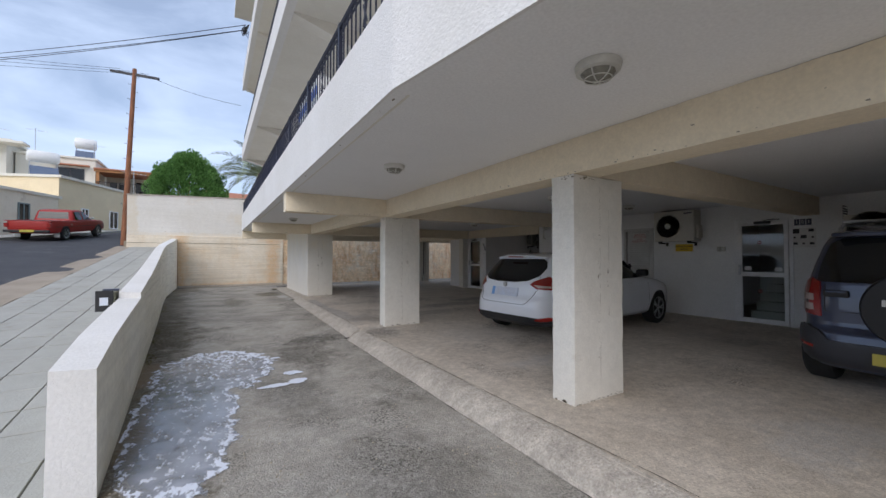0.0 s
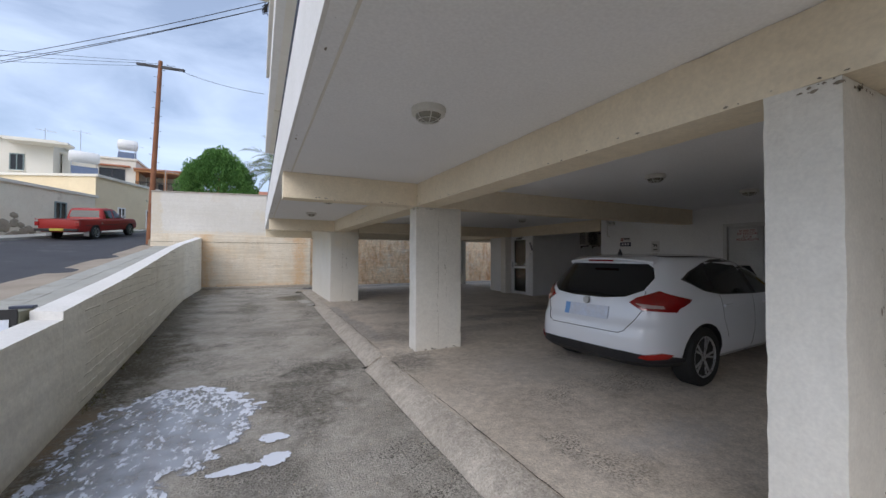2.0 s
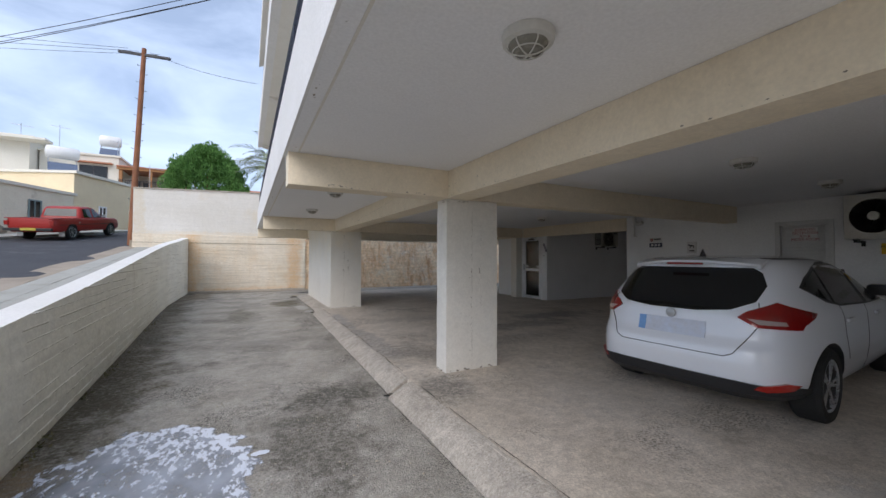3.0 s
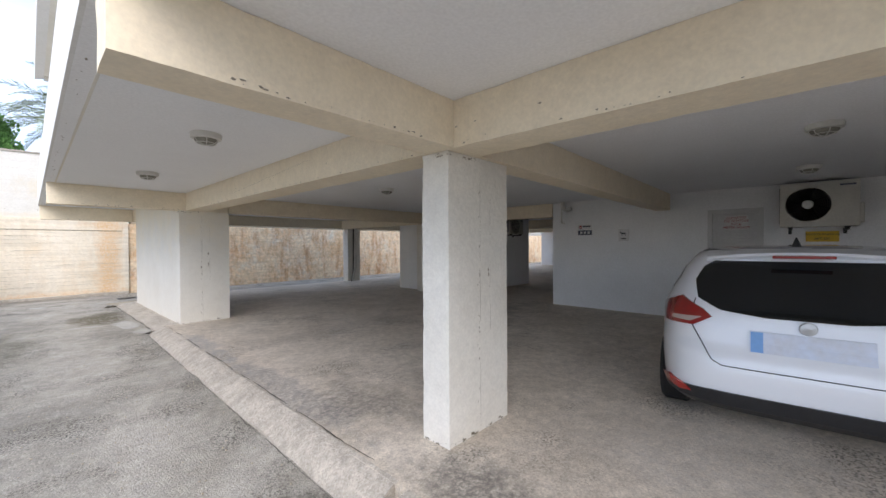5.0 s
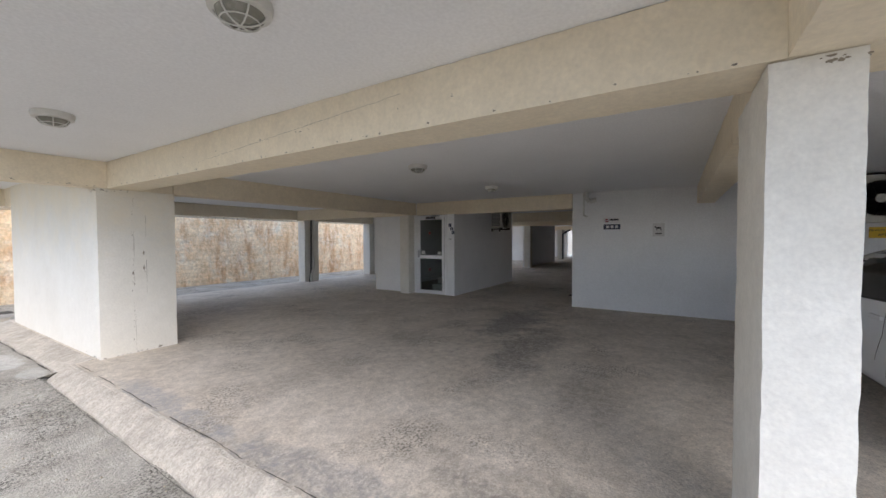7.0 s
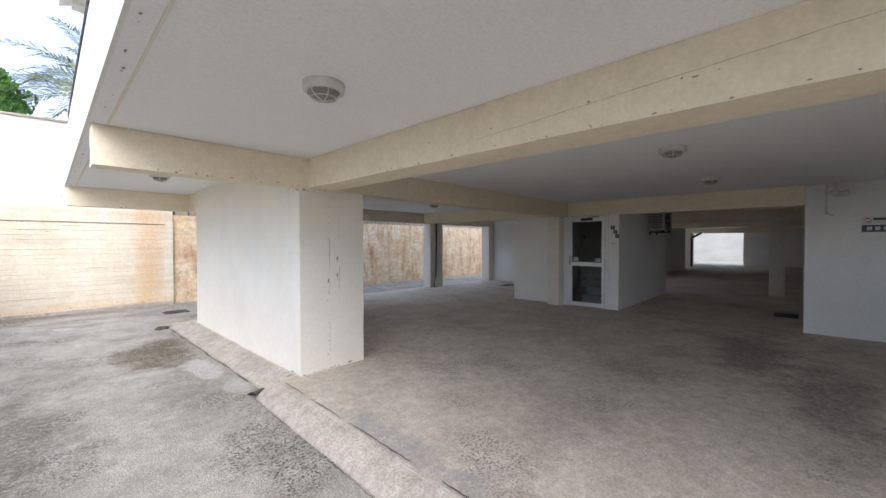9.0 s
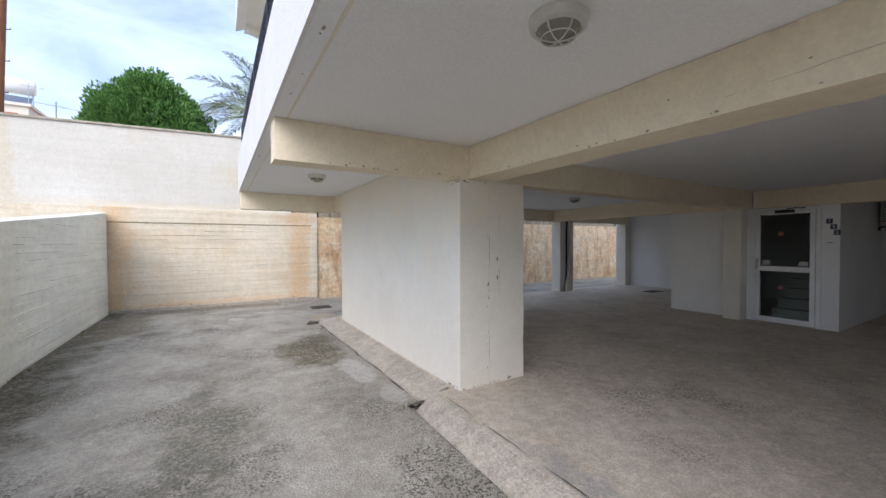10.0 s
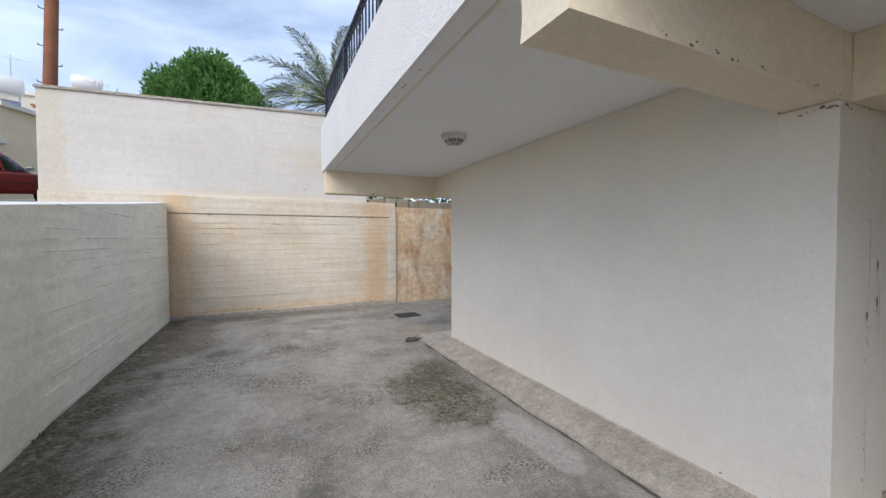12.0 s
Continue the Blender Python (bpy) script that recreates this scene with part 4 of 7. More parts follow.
# ---- doors ----
def glazed_door(name, y0, y1, hinge_label):
    """A white aluminium door with two panes in the wall at x = 8.93."""
    d = tagged(new(name), hinge_label, "door", "glazed entrance doors", "structure")
    d.matrix_basis = pose(8.93, y0, FLOOR)
    w = y1 - y0
    part("door_frame", boxes((-0.015, 0.06, 0, 0.06, 0, 2.0), (-0.015, 0.06, w - 0.06, w, 0, 2.0), (-0.015, 0.06, 0.06, w - 0.06, 1.94, 2.0), bevel=0.004), M_ALU, d)
    part("leaf_frame", boxes((-0.03, 0.03, 0.065, 0.13, 0.01, 1.935), (-0.03, 0.03, w - 0.13, w - 0.065, 0.01, 1.935), (-0.03, 0.03, 0.13, w - 0.13, 0.01, 0.1), (-0.03, 0.03, 0.13, w - 0.13, 0.9, 0.985), (-0.03, 0.03, 0.13, w - 0.13, 1.88, 1.935), bevel=0.003), M_ALU, d)
    part("pane", boxes((-0.004, 0.004, 0.13, w - 0.13, 0.1, 0.9)), M_DOORGLASS, d)
    part("pane", boxes((-0.004, 0.004, 0.13, w - 0.13, 0.985, 1.88)), M_DOORGLASS, d)
    bm = boxes((-0.07, -0.03, w - 0.115, w - 0.08, 0.92, 1.12), bevel=0.008)
    part("door_handle", bm, M_STEEL, d, "brushed steel pull handle")
    bm = boxes((-0.09, -0.03, w * 0.35, w * 0.62, 1.9, 1.95), bevel=0.006)
    tube(bm, [(-0.08, w * 0.45, 1.96), (-0.2, w * 0.3, 1.965), (-0.06, w * 0.2, 1.97)], 0.008)
    part("door_closer", bm, M_BLACK, d, "dark metal door closer")
    for z in (0.62, 1.55):
        bm = lathe(bmesh.new(), [(0.035, -0.008), (0.035, -0.005)], 20, "X", origin=(0, w * 0.55, z))
        s = part("round_sticker", bm, M_REDLENS, d, "small red and white no-smoking sticker")
        part("sticker_centre", boxes((-0.0095, -0.0085, w * 0.55 - 0.02, w * 0.55 + 0.02, z - 0.008, z + 0.008)), M_WHITEPLATE, s)
    part("notice", boxes((-0.008, -0.0045, w - 0.27, w - 0.16, 1.01, 1.09)), M_WHITEPLATE, d, "small white paper notice")
    part("notice", boxes((-0.008, -0.0045, 0.16, 0.27, 1.01, 1.08)), M_WHITEPLATE, d, "small white paper notice")
    return d


glazed_door("door_1", 2.55, 3.45, "white aluminium door with two dark glass panes, closed")
glazed_door("door_2", 11.79, 12.71, "white aluminium door with two dark glass panes, closed")


def stair(name, y0, y1):
    """Steps and a handrail behind a glazed door, rising away from it."""
    t = thing(name, (9.5, y0, FLOOR), "pale concrete stair with a dark iron handrail behind the glazed door", "stairs", "stairs")
    bm = bmesh.new()
    for k in range(9):
        box(bm, 0.27 * k, 0.27 * (k + 1) + 0.02, 0, y1 - y0, 0 if k == 0 else 0.17 * k - 0.1, 0.17 * (k + 1))
    part("flight", bm, M_PLASTER, t)
    bm = bmesh.new()
    tube(bm, [(0, 0.05, 0.95), (2.4, 0.05, 2.3)], 0.02)
    for k in range(9):
        tube(bm, [(0.27 * k + 0.13, 0.05, 0.17 * (k + 1)), (0.27 * k + 0.13, 0.05, 1.02 + 0.152 * k)], 0.009)
    part("handrail", bm, M_IRON, t, "dark iron handrail")


stair("stair", 11.75, 12.6)
stair("stair", 2.6, 3.4)
structure("stair_room", boxes((9.13, 13.0, 2.3, 2.42, 0.1, CEIL), (9.13, 13.0, 4.4, 4.52, 0.1, CEIL), (12.9, 13.0, 2.42, 4.4, 0.1, CEIL)), M_INWALL)

md = tagged(new("door_3"), "white painted louvred metal door, closed", "door", kind="structure")
md.matrix_basis = pose(8.93, 5.08, FLOOR)
part("door_frame", boxes((-0.02, 0.12, 0, 0.07, 0, 1.965), (-0.02, 0.12, 0.69, 0.76, 0, 1.965), (-0.02, 0.12, 0.07, 0.69, 1.9, 1.965), bevel=0.004), M_DOORPAINT, md)
part("leaf", boxes((0.04, 0.08, 0.072, 0.688, 0.01, 1.898)), M_DOORPAINT, md)
louv = None
for k in range(34):
    z = 0.06 + 0.054 * k
    if louv is None:
        bm = boxes((0.018, 0.03, 0.12, 0.64, 0, 0.042))
        for v in bm.verts:
            if v.co.z > 0.02:
                v.co.x += 0.02
        louv = part("louvre", bm, M_DOORPAINT, md)
        louv.location.z = z
    else:
        o = louv.copy()
        scene.collection.objects.link(o)
        o.location.z = z
bm = boxes((0.0, 0.02, 0.6, 0.66, 0.93, 1.1), bevel=0.004)
box(bm, -0.05, 0.0, 0.615, 0.64, 1.03, 1.05)
box(bm, -0.05, -0.035, 0.52, 0.64, 1.03, 1.05)
part("door_handle", bm, M_BLACK, md, "black lever handle on a plate")
structure("meter_room_wall", boxes((9.13, 9.16, 5.0, 5.9, 0.1, 2.2)), M_INTERIOR)


# ---- signs ----
def facing_west(x, y, z):
    """A pose whose x runs to the south and whose y runs up, for what is read from the lane."""
    return Matrix(((0, 0, -1, x), (-1, 0, 0, y), (0, 1, 0, z), (0, 0, 0, 1)))


def sign(name, y, z, w, h, material, label, x=8.93):
    t = thing(name, (x, y, z), label, "sign")
    part("plate", boxes((-0.012, -0.0005, -w / 2, w / 2, -h / 2, h / 2), bevel=0.002), material, t)
    return t


def words(t, text, size, z, material, y=0.0, x=-0.0135):
    lettering("lettering", text, size, facing_west(x, y, z), material, t, 0.001)


s1 = sign("meter_room_sign", 5.44, 1.895, 0.32, 0.24, M_WHITEPLATE, "white plate with red Greek and English meter room lettering", x=8.948)
for k, txt in enumerate(("ΔΩΜΑΤΙΟ", "ΜΕΤΡΗΤΩΝ", "Α.Η.Κ", "METER ROOM")):
    words(s1, txt, 0.058, 0.08 - 0.054 * k, M_REDINK)
s2 = sign("parking_sign", 4.4, 1.64, 0.36, 0.16, M_YELLOW, "yellow private parking plate with black lettering for apartment 201", x=8.93)
words(s2, "PRIVATE PARKING", 0.045, 0.03, M_INK)
words(s2, "APT.201", 0.05, -0.035, M_INK)
s3 = sign("parking_notice", 8.04, 1.91, 0.3, 0.1, M_WHITEPLATE, "white parking notice with a red round mark and bars", x=8.93)
part("round_mark", lathe(bmesh.new(), [(0.035, -0.016), (0.035, -0.012)], 20, "X", origin=(0, 0.09, 0)), M_REDLENS, s3)
part("bar", boxes((-0.0145, -0.012, -0.12, 0.04, 0.0, 0.03)), M_INK, s3)
part("bar", boxes((-0.0145, -0.012, 0.07, 0.11, -0.006, 0.006)), M_WHITEPLATE, s3).location.x = -0.005
s4 = sign("parking_notice", 8.04, 1.79, 0.3, 0.1, M_BLUEPLATE, "dark blue notice plate with three pale bars", x=8.93)
for k in range(3):
    part("bar", boxes((-0.0145, -0.012, -0.11 + 0.08 * k, -0.06 + 0.08 * k, -0.025, 0.025)), M_WHITEPLATE, s4)
s5 = sign("dog_sign", 7.25, 1.72, 0.19, 0.24, M_WHITEPLATE, "small white plate with a black dog outline", x=8.93)
part("dog_outline", boxes((-0.0145, -0.012, -0.04, 0.04, 0.02, 0.05), (-0.0145, -0.012, -0.045, -0.03, -0.01, 0.02), (-0.0145, -0.012, 0.02, 0.035, -0.01, 0.02), (-0.0145, -0.012, 0.04, 0.065, 0.04, 0.07)), M_INK, s5)
part("bar", boxes((-0.0145, -0.012, -0.05, 0.05, -0.08, -0.06)), M_INK, s5)
for name, pts in (("stair_number_tile", ((11.70, 1.9, "1"), (11.65, 1.81, "2"), (11.61, 1.72, "2"))),):
    for y, z, d in pts:
        t = sign(name, y, z, 0.075, 0.08, M_BLUEPLATE, "dark tile with a pale house number", x=8.93)
        words(t, d, 0.07, 0.0, M_WHITEPLATE)
t = sign("house_number", 11.69, 1.56, 0.1, 0.03, M_WHITEPLATE, "small pale plate with the number 10B", x=8.93)
words(t, "10B", 0.03, 0, M_INK)
for y, z, d in ((2.5, 2.06, "1"), (2.42, 2.06, "0"), (2.34, 2.06, "1")):
    t = sign("stair_number_tile", y, z, 0.07, 0.11, M_BLUEPLATE, "dark tile with a pale house number", x=8.93)
    words(t, d, 0.08, 0.0, M_WHITEPLATE)
t = sign("ornament_panel", 2.41, 1.78, 0.32, 0.34, M_WHITEPLATE, "pale wall panel with dark ornaments", x=8.93)
for y, z, w, h in ((0.1, 0.12, 0.09, 0.08), (-0.1, 0.13, 0.07, 0.05), (0.0, 0.02, 0.08, 0.06), (0.12, 0.01, 0.03, 0.03), (-0.12, 0.01, 0.03, 0.03), (0.11, -0.1, 0.06, 0.04), (0.0, -0.1, 0.03, 0.03), (-0.11, -0.1, 0.06, 0.04)):
    part("ornament", boxes((-0.016, -0.012, y - w / 2, y + w / 2, z - h / 2, z + h / 2), bevel=0.001), M_INK, t)
for y, z in ((3.72, 1.6), (3.64, 1.6)):
    t = thing("wall_socket", (8.93, y, z), "cream double wall socket box", "socket", "wall sockets")
    part("box", boxes((-0.03, 0, -0.035, 0.035, -0.045, 0.045), bevel=0.005), M_LAMPBODY, t)
    part("cover", boxes((-0.036, -0.03, -0.02, 0.02, -0.025, 0.025), bevel=0.002), M_WHITEPLATE, t)


# ---- air conditioning units ----
def ac_unit(at, turn, w=0.84, h=0.66, d=0.3):
    """The front looks along -x of the unit; the origin is the bottom middle of its back."""
    t = thing("air_conditioner", at, "beige wall-mounted outdoor air conditioning unit with a round fan grille", "air conditioner", "outdoor air conditioning units", turn)
    f = -d - 0.04
    bm = boxes((f, -0.04, -w / 2, w / 2, 0.05, 0.05 + h), bevel=0.015)
    part("casing", bm, M_ACBODY, t, smooth=True)
    cy = w * 0.13
    part("fan_recess", lathe(bmesh.new(), [(0.255, f - 0.012), (0.255, f - 0.001), (0.245, f - 0.001), (0.245, f - 0.012)], 40, "X", origin=(0, cy, 0.05 + h / 2)), M_ACBODY, t, smooth=True)
    # flat black disc stands for the shaded inside of the fan opening
    part("fan_shade", lathe(bmesh.new(), [(0.244, f - 0.004), (0.244, f - 0.0005)], 40, "X", origin=(0, cy, 0.05 + h / 2)), M_BLACK, t, "black disc painting the shade inside the fan opening")
    bm = bmesh.new()
    for r in [0.06 + 0.023 * k for k in range(9)]:
        tube(bm, [(f - 0.014, cy + r * math.cos(u), 0.05 + h / 2 + r * math.sin(u)) for u in [2 * math.pi * i / 24 for i in range(25)]], 0.0022, 4)
    for k in range(8):
        a = math.pi * k / 4
        tube(bm, [(f - 0.016, cy + 0.05 * math.cos(a), 0.05 + h / 2 + 0.05 * math.sin(a)), (f - 0.014, cy + 0.25 * math.cos(a + 0.3), 0.05 + h / 2 + 0.25 * math.sin(a + 0.3))], 0.003, 4)
    g = part("grille", bm, M_SUVGREY, t, "grey wire fan grille")
    part("fan_hub", lathe(bmesh.new(), [(0.062, f - 0.02), (0.055, f - 0.024), (0.005, f - 0.026)], 24, "X", origin=(0, cy, 0.05 + h / 2)), M_LAMPBODY, t, "pale round hub")
    part("maker_strip", boxes((f - 0.003, f - 0.001, -w / 2 + 0.04, -w / 2 + 0.2, h - 0.03, h - 0.005)), M_BLUEPLATE, t, "small blue and white maker strip")
    bm = bmesh.new()
    for k in range(14):
        box(bm, f + 0.03, -0.07, w / 2, w / 2 + 0.008, 0.11 + 0.04 * k, 0.13 + 0.04 * k)
    part("side_louvres", bm, M_SUVGREY, t, "grey side louvres")
    part("service_cover", boxes((-0.25, -0.08, -w / 2 - 0.05, -w / 2, 0.1, 0.38), bevel=0.012), M_ACBODY, t)
    for y in (-w / 2 + 0.12, w / 2 - 0.12):
        part("bracket", boxes((f + 0.01, 0.0, y - 0.02, y + 0.02, 0.0, 0.03), (-0.03, 0.0, y - 0.02, y + 0.02, -0.05, 0.0), (f + 0.01, f + 0.08, y - 0.03, y + 0.03, 0.03, 0.05)), M_BLACK, t, "black steel bracket")
    return t


ac_unit((8.93, 4.46, 1.73), 0)
ac_unit((11.4, 11.58, 1.83), 90, h=0.5, w=0.8)
ac_unit((8.93, 1.45, 1.62), 0, h=0.44, w=0.8)

# pipes
t = thing("drain_pipe", (8.93, 8.44, 2.0), "white plastic drain elbow under the soffit with a pipe end", "pipe")
bm = bmesh.new()
tube(bm, [(-0.1, 0.06, 0.5), (-0.1, 0.06, 0.36), (-0.07, 0.0, 0.3), (-0.06, -0.12, 0.33)], 0.045, 12)
part("elbow", bm, M_LAMPBODY, t, smooth=True)
bm = bmesh.new()
tube(bm, [(-0.03, 0.12, 0.46), (-0.03, 0.12, 0.02), (-0.03, 0.04, 0.0)], 0.014, 8)
part("thin_pipe", bm, M_LAMPBODY, t)
t = thing("downpipe", (9.3, 17.22, 0.1), "grey plastic downpipe with a bent foot on the column", "pipe")
bm = bmesh.new()
tube(bm, [(0.05, 0, 2.1), (0.05, 0, 0.62), (0.0, 0, 0.45), (-0.06, -0.01, 0.3), (-0.08, -0.02, 0.06)], 0.045, 12)
part("pipe", bm, M_ACBODY, t, smooth=True)
bm = bmesh.new()
tube(bm, [(-0.03, 0.02, 2.1), (-0.05, 0.02, 0.5), (-0.13, 0.0, 0.06)], 0.02, 8)
part("cable", bm, M_CABLE, t, "black cable")
t = thing("downpipe", (26.9, 13.5, 0.16), "grey plastic downpipe with a bent foot on the column", "pipe")
bm = bmesh.new()
tube(bm, [(0, 0, 0), (0, 0, 1.7), (0.0, -0.5, 2.0)], 0.06, 12)
part("pipe", bm, M_BLACK, t, smooth=True)

# ---- drain and its broken kerb ----
t = thing("drain_grate", (2.66, 18.75, 0.062), "small dark iron drain grate set in the concrete", "drain")
part("frame", boxes((-0.22, 0.22, -0.17, -0.14, 0, 0.012), (-0.22, 0.22, 0.14, 0.17, 0, 0.012), (-0.22, -0.19, -0.14, 0.14, 0, 0.012), (0.19, 0.22, -0.14, 0.14, 0, 0.012)), M_BLACK, t)
# thin dark sheet in place of the shaded depth under the grate
part("well", boxes((-0.19, 0.19, -0.14, 0.14, 0.0, 0.003)), M_JOINT, t)
for k in range(6):
    part("grate_bar", boxes((-0.17 + 0.06 * k, -0.14 + 0.06 * k, -0.14, 0.14, 0.003, 0.01)), M_BLACK, t)


def floor_grate(x, y, w, d):
    t = thing("floor_grate", (x, y, FLOOR), "dark iron drain grate let into the parking floor", "drain", "floor grates")
    # no real depth: a dark sheet paints the shade below the bars
    part("well", boxes((-w / 2, w / 2, -d / 2, d / 2, 0, 0.004)), M_JOINT, t)
    for k in range(int(w / 0.05)):
        part("grate_bar", boxes((-w / 2 + 0.05 * k, -w / 2 + 0.05 * k + 0.028, -d / 2, d / 2, 0.0045, 0.012)), M_BLACK, t)


floor_grate(10.61, 9.02, 0.5, 0.35)
floor_grate(11.3, 15.88, 0.6, 0.3)


def rubble(name, at, n, spread, size, label, seed):
    rnd = random.Random(seed)
    t = thing(name, at, label, "stones")
    for k in range(n):
        bm = bmesh.new()
        bmesh.ops.create_icosphere(bm, subdivisions=1, radius=size * rnd.uniform(0.5, 1.1))
        for v in bm.verts:
            v.co.x *= 1.0 + 0.4 * rnd.random()
            v.co.z *= 0.6
            v.co += Vector((rnd.uniform(-1, 1), rnd.uniform(-1, 1), rnd.uniform(-1, 1))) * size * 0.15
        o = part("stone", bm, M_DARKSTONE, t)
        o.location = (rnd.uniform(-1, 1) * spread[0], rnd.uniform(-1, 1) * spread[1], size * 0.35)
    return t


def hole(x, y, z, rx, ry, seed):
    """A broken-out hollow between two pieces of kerb, its shade painted near-black."""
    bm = bmesh.new()
    rim = [(x + rx * math.cos(a) * (1 + 0.5 * noise.noise((math.cos(a) * 2, math.sin(a) * 2, seed))), y + ry * math.sin(a) * (1 + 0.5 * noise.noise((math.sin(a) * 3, math.cos(a), seed)))) for a in [2 * math.pi * k / 18 for k in range(18)]]
    mid = bm.verts.new((x, y, z - 0.02))
    ring = [bm.verts.new((px, py, z)) for px, py in rim]
    for k in range(18):
        bm.faces.new((mid, ring[k], ring[(k + 1) % 18]))
    tagged(make("kerb_hole", bm, M_HOLE), "dark broken-out hole in the mortar kerb", "hole", kind="stuff")


# near-black colour stands for the shade inside the hollow
M_HOLE = mat("black_hole_shade", (0.02, 0.018, 0.015), None, 0.95)
hole(2.14, 12.77, 0.08, 0.07, 0.045, 1)
hole(2.2, 16.98, 0.07, 0.09, 0.07, 2)
hole(2.02, 6.41, 0.05, 0.12, 0.03, 3)
rubble("broken_mortar", (2.2, 12.8, 0.07), 4, (0.05, 0.03), 0.03, "small broken mortar lumps in the gap of the kerb", 3)
rubble("broken_mortar", (2.12, 17.0, 0.06), 9, (0.1, 0.07), 0.04, "small broken mortar lumps at the end of the kerb", 4)
rubble("broken_mortar", (2.05, 6.41, 0.03), 6, (0.07, 0.04), 0.03, "small broken mortar lumps in the gap of the kerb", 6)
bm = bmesh.new()
prism(bm, [(2.1, 17.75), (2.2, 17.2), (2.55, 17.3), (2.75, 18.0)], 0.045, 0.067)
structure("broken_slab_patch", bm, M_STONE)

# stones along the top of the retaining wall
rnd = random.Random(11)
wall_stones = tagged(new("wall_top_stones"), "rough stones laid along the top of the retaining wall", "stones")
wall_stones.matrix_basis = pose(2.3, 20.36, 2.27)
x = 0.0
while x < 13.5:
    w = rnd.uniform(0.12, 0.34)
    bm = boxes((0, w - 0.02, -0.1, 0.1, 0.0 if x > 0.6 else 0.09, rnd.uniform(0.12, 0.2)), bevel=0.02)
    for v in bm.verts:
        v.co += Vector((rnd.uniform(-1, 1), rnd.uniform(-1, 1), 0)) * 0.012
    o = part("stone", bm, M_STONE, wall_stones)
    o.location = (x, 0, 0)
    x += w


# ---- balcony railings ----
def railing(z, label, bars_as_parts):
    t = thing("balcony_railing", (0.93, 2.14, z), label, "railing", "balcony railings")
    runs = [((0.07, 15.25), (0.07, 0.0)), ((0.07, 0.0), (0.168 * 6 + 0.07, -6.0))]
    for a, b in runs:
        for h, w in ((0.5, 0.022), (0.03, 0.014), (0.43, 0.01)):
            part("rail", cyl(bmesh.new(), (*a, h), (*b, h), w, seg=6), M_IRON, t)
    bar = None
    joined = bmesh.new()
    posts = 0
    for a, b in runs:
        a, b = Vector(a), Vector(b)
        n = int((b - a).length / 0.115)
        for k in range(n + 1):
            p = a + (b - a) * k / n
            heavy = k % 12 == 0
            scroll = k % 12 == 6
            if not bars_as_parts:
                cyl(joined, (p.x, p.y, 0), (p.x, p.y, 0.5), 0.016 if heavy else 0.008, seg=5)
                continue
            if heavy:
                bm2 = boxes((-0.018, 0.018, -0.018, 0.018, 0, 0.53))
                o = part("post", bm2, M_IRON, t)
            elif bar is None:
                bm2 = bmesh.new()
                cyl(bm2, (0, 0, 0), (0, 0, 0.5), 0.008, seg=6)
                o = bar = part("baluster", bm2, M_IRON, t)
            else:
                o = bar.copy()
                scene.collection.objects.link(o)
            o.location = (p.x, p.y, 0)
            if scroll:
                bm2 = bmesh.new()
                for sgn in (-1, 1):
                    pts = []
                    for i in range(15):
                        u = i / 14
                        r = 0.012 + 0.04 * (1 - u)
                        ang = 4.5 * u
                        pts.append((0, sgn * (r * math.sin(ang) + 0.01), 0.38 - r * math.cos(ang) * 0.9 + 0.02))
                    tube(bm2, pts, 0.006, 5)
                    tube(bm2, [(p0[0], p0[1], 0.5 - p0[2]) for p0 in pts], 0.006, 5)
                    tube(bm2, [(0, sgn * 0.045, 0.34), (0, sgn * 0.01, 0.25), (0, sgn * 0.045, 0.16)], 0.006, 5)
                o = part("scroll", bm2, M_IRON, t)
                o.location = (p.x, p.y, 0)
    if not bars_as_parts:
        part("balusters", joined, M_IRON, t)
    else:
        joined.free()
    return t


railing(3.12, "dark blue wrought iron railing with scrolls on the lowest balcony parapet", True)
railing(5.86, "dark blue iron railing on an upper balcony parapet", False)
railing(8.76, "dark blue iron railing on an upper balcony parapet", False)
t = thing("balcony_box", (1.35, 6.0, 2.64), "white box with a blue stripe standing on the balcony", "box")
part("body", boxes((-0.15, 0.15, -0.7, 0.7, 0, 1.32), bevel=0.02), M_TANK, t)
part("stripe", boxes((-0.156, -0.15, -0.68, 0.68, 1.08, 1.2)), mat("blue_stripe", (0.03, 0.12, 0.5), None, 0.5), t, "blue stripe")

# ---- the utility box by the parapet ----
t = thing("meter_box", (-1.07, 5.92, street_z(5.92) - 0.04), "small olive-grey utility box with an open dark front beside the parapet", "box")
part("post", boxes((-0.025, 0.025, -0.025, 0.025, 0, 0.6)), M_STEEL, t)
part("housing", boxes((-0.07, 0.07, -0.1, 0.14, 0.59, 0.79), bevel=0.006), M_OLIVE, t, "olive-grey housing")
part("front", boxes((-0.1, 0.06, -0.115, -0.101, 0.57, 0.81), bevel=0.003), M_BLACK, t, "dark front frame")
part("front_glass", boxes((-0.06, 0.015, -0.122, -0.116, 0.64, 0.73)), M_PLATE_W, t, "pale meter face")
part("lid", boxes((-0.075, 0.075, 0.08, 0.16, 0.792, 0.815), bevel=0.004), M_BLUEPLATE, t, "dark blue lid")

# ---- the soapy puddle ----
def pool_field(x, y):
    """Under 1 inside the soapy water."""
    return min(math.hypot((x - 0.02) / 0.66, (y - 5.6) / 0.98), math.hypot((x + 0.22) / 0.42, (y - 4.1) / 1.45))


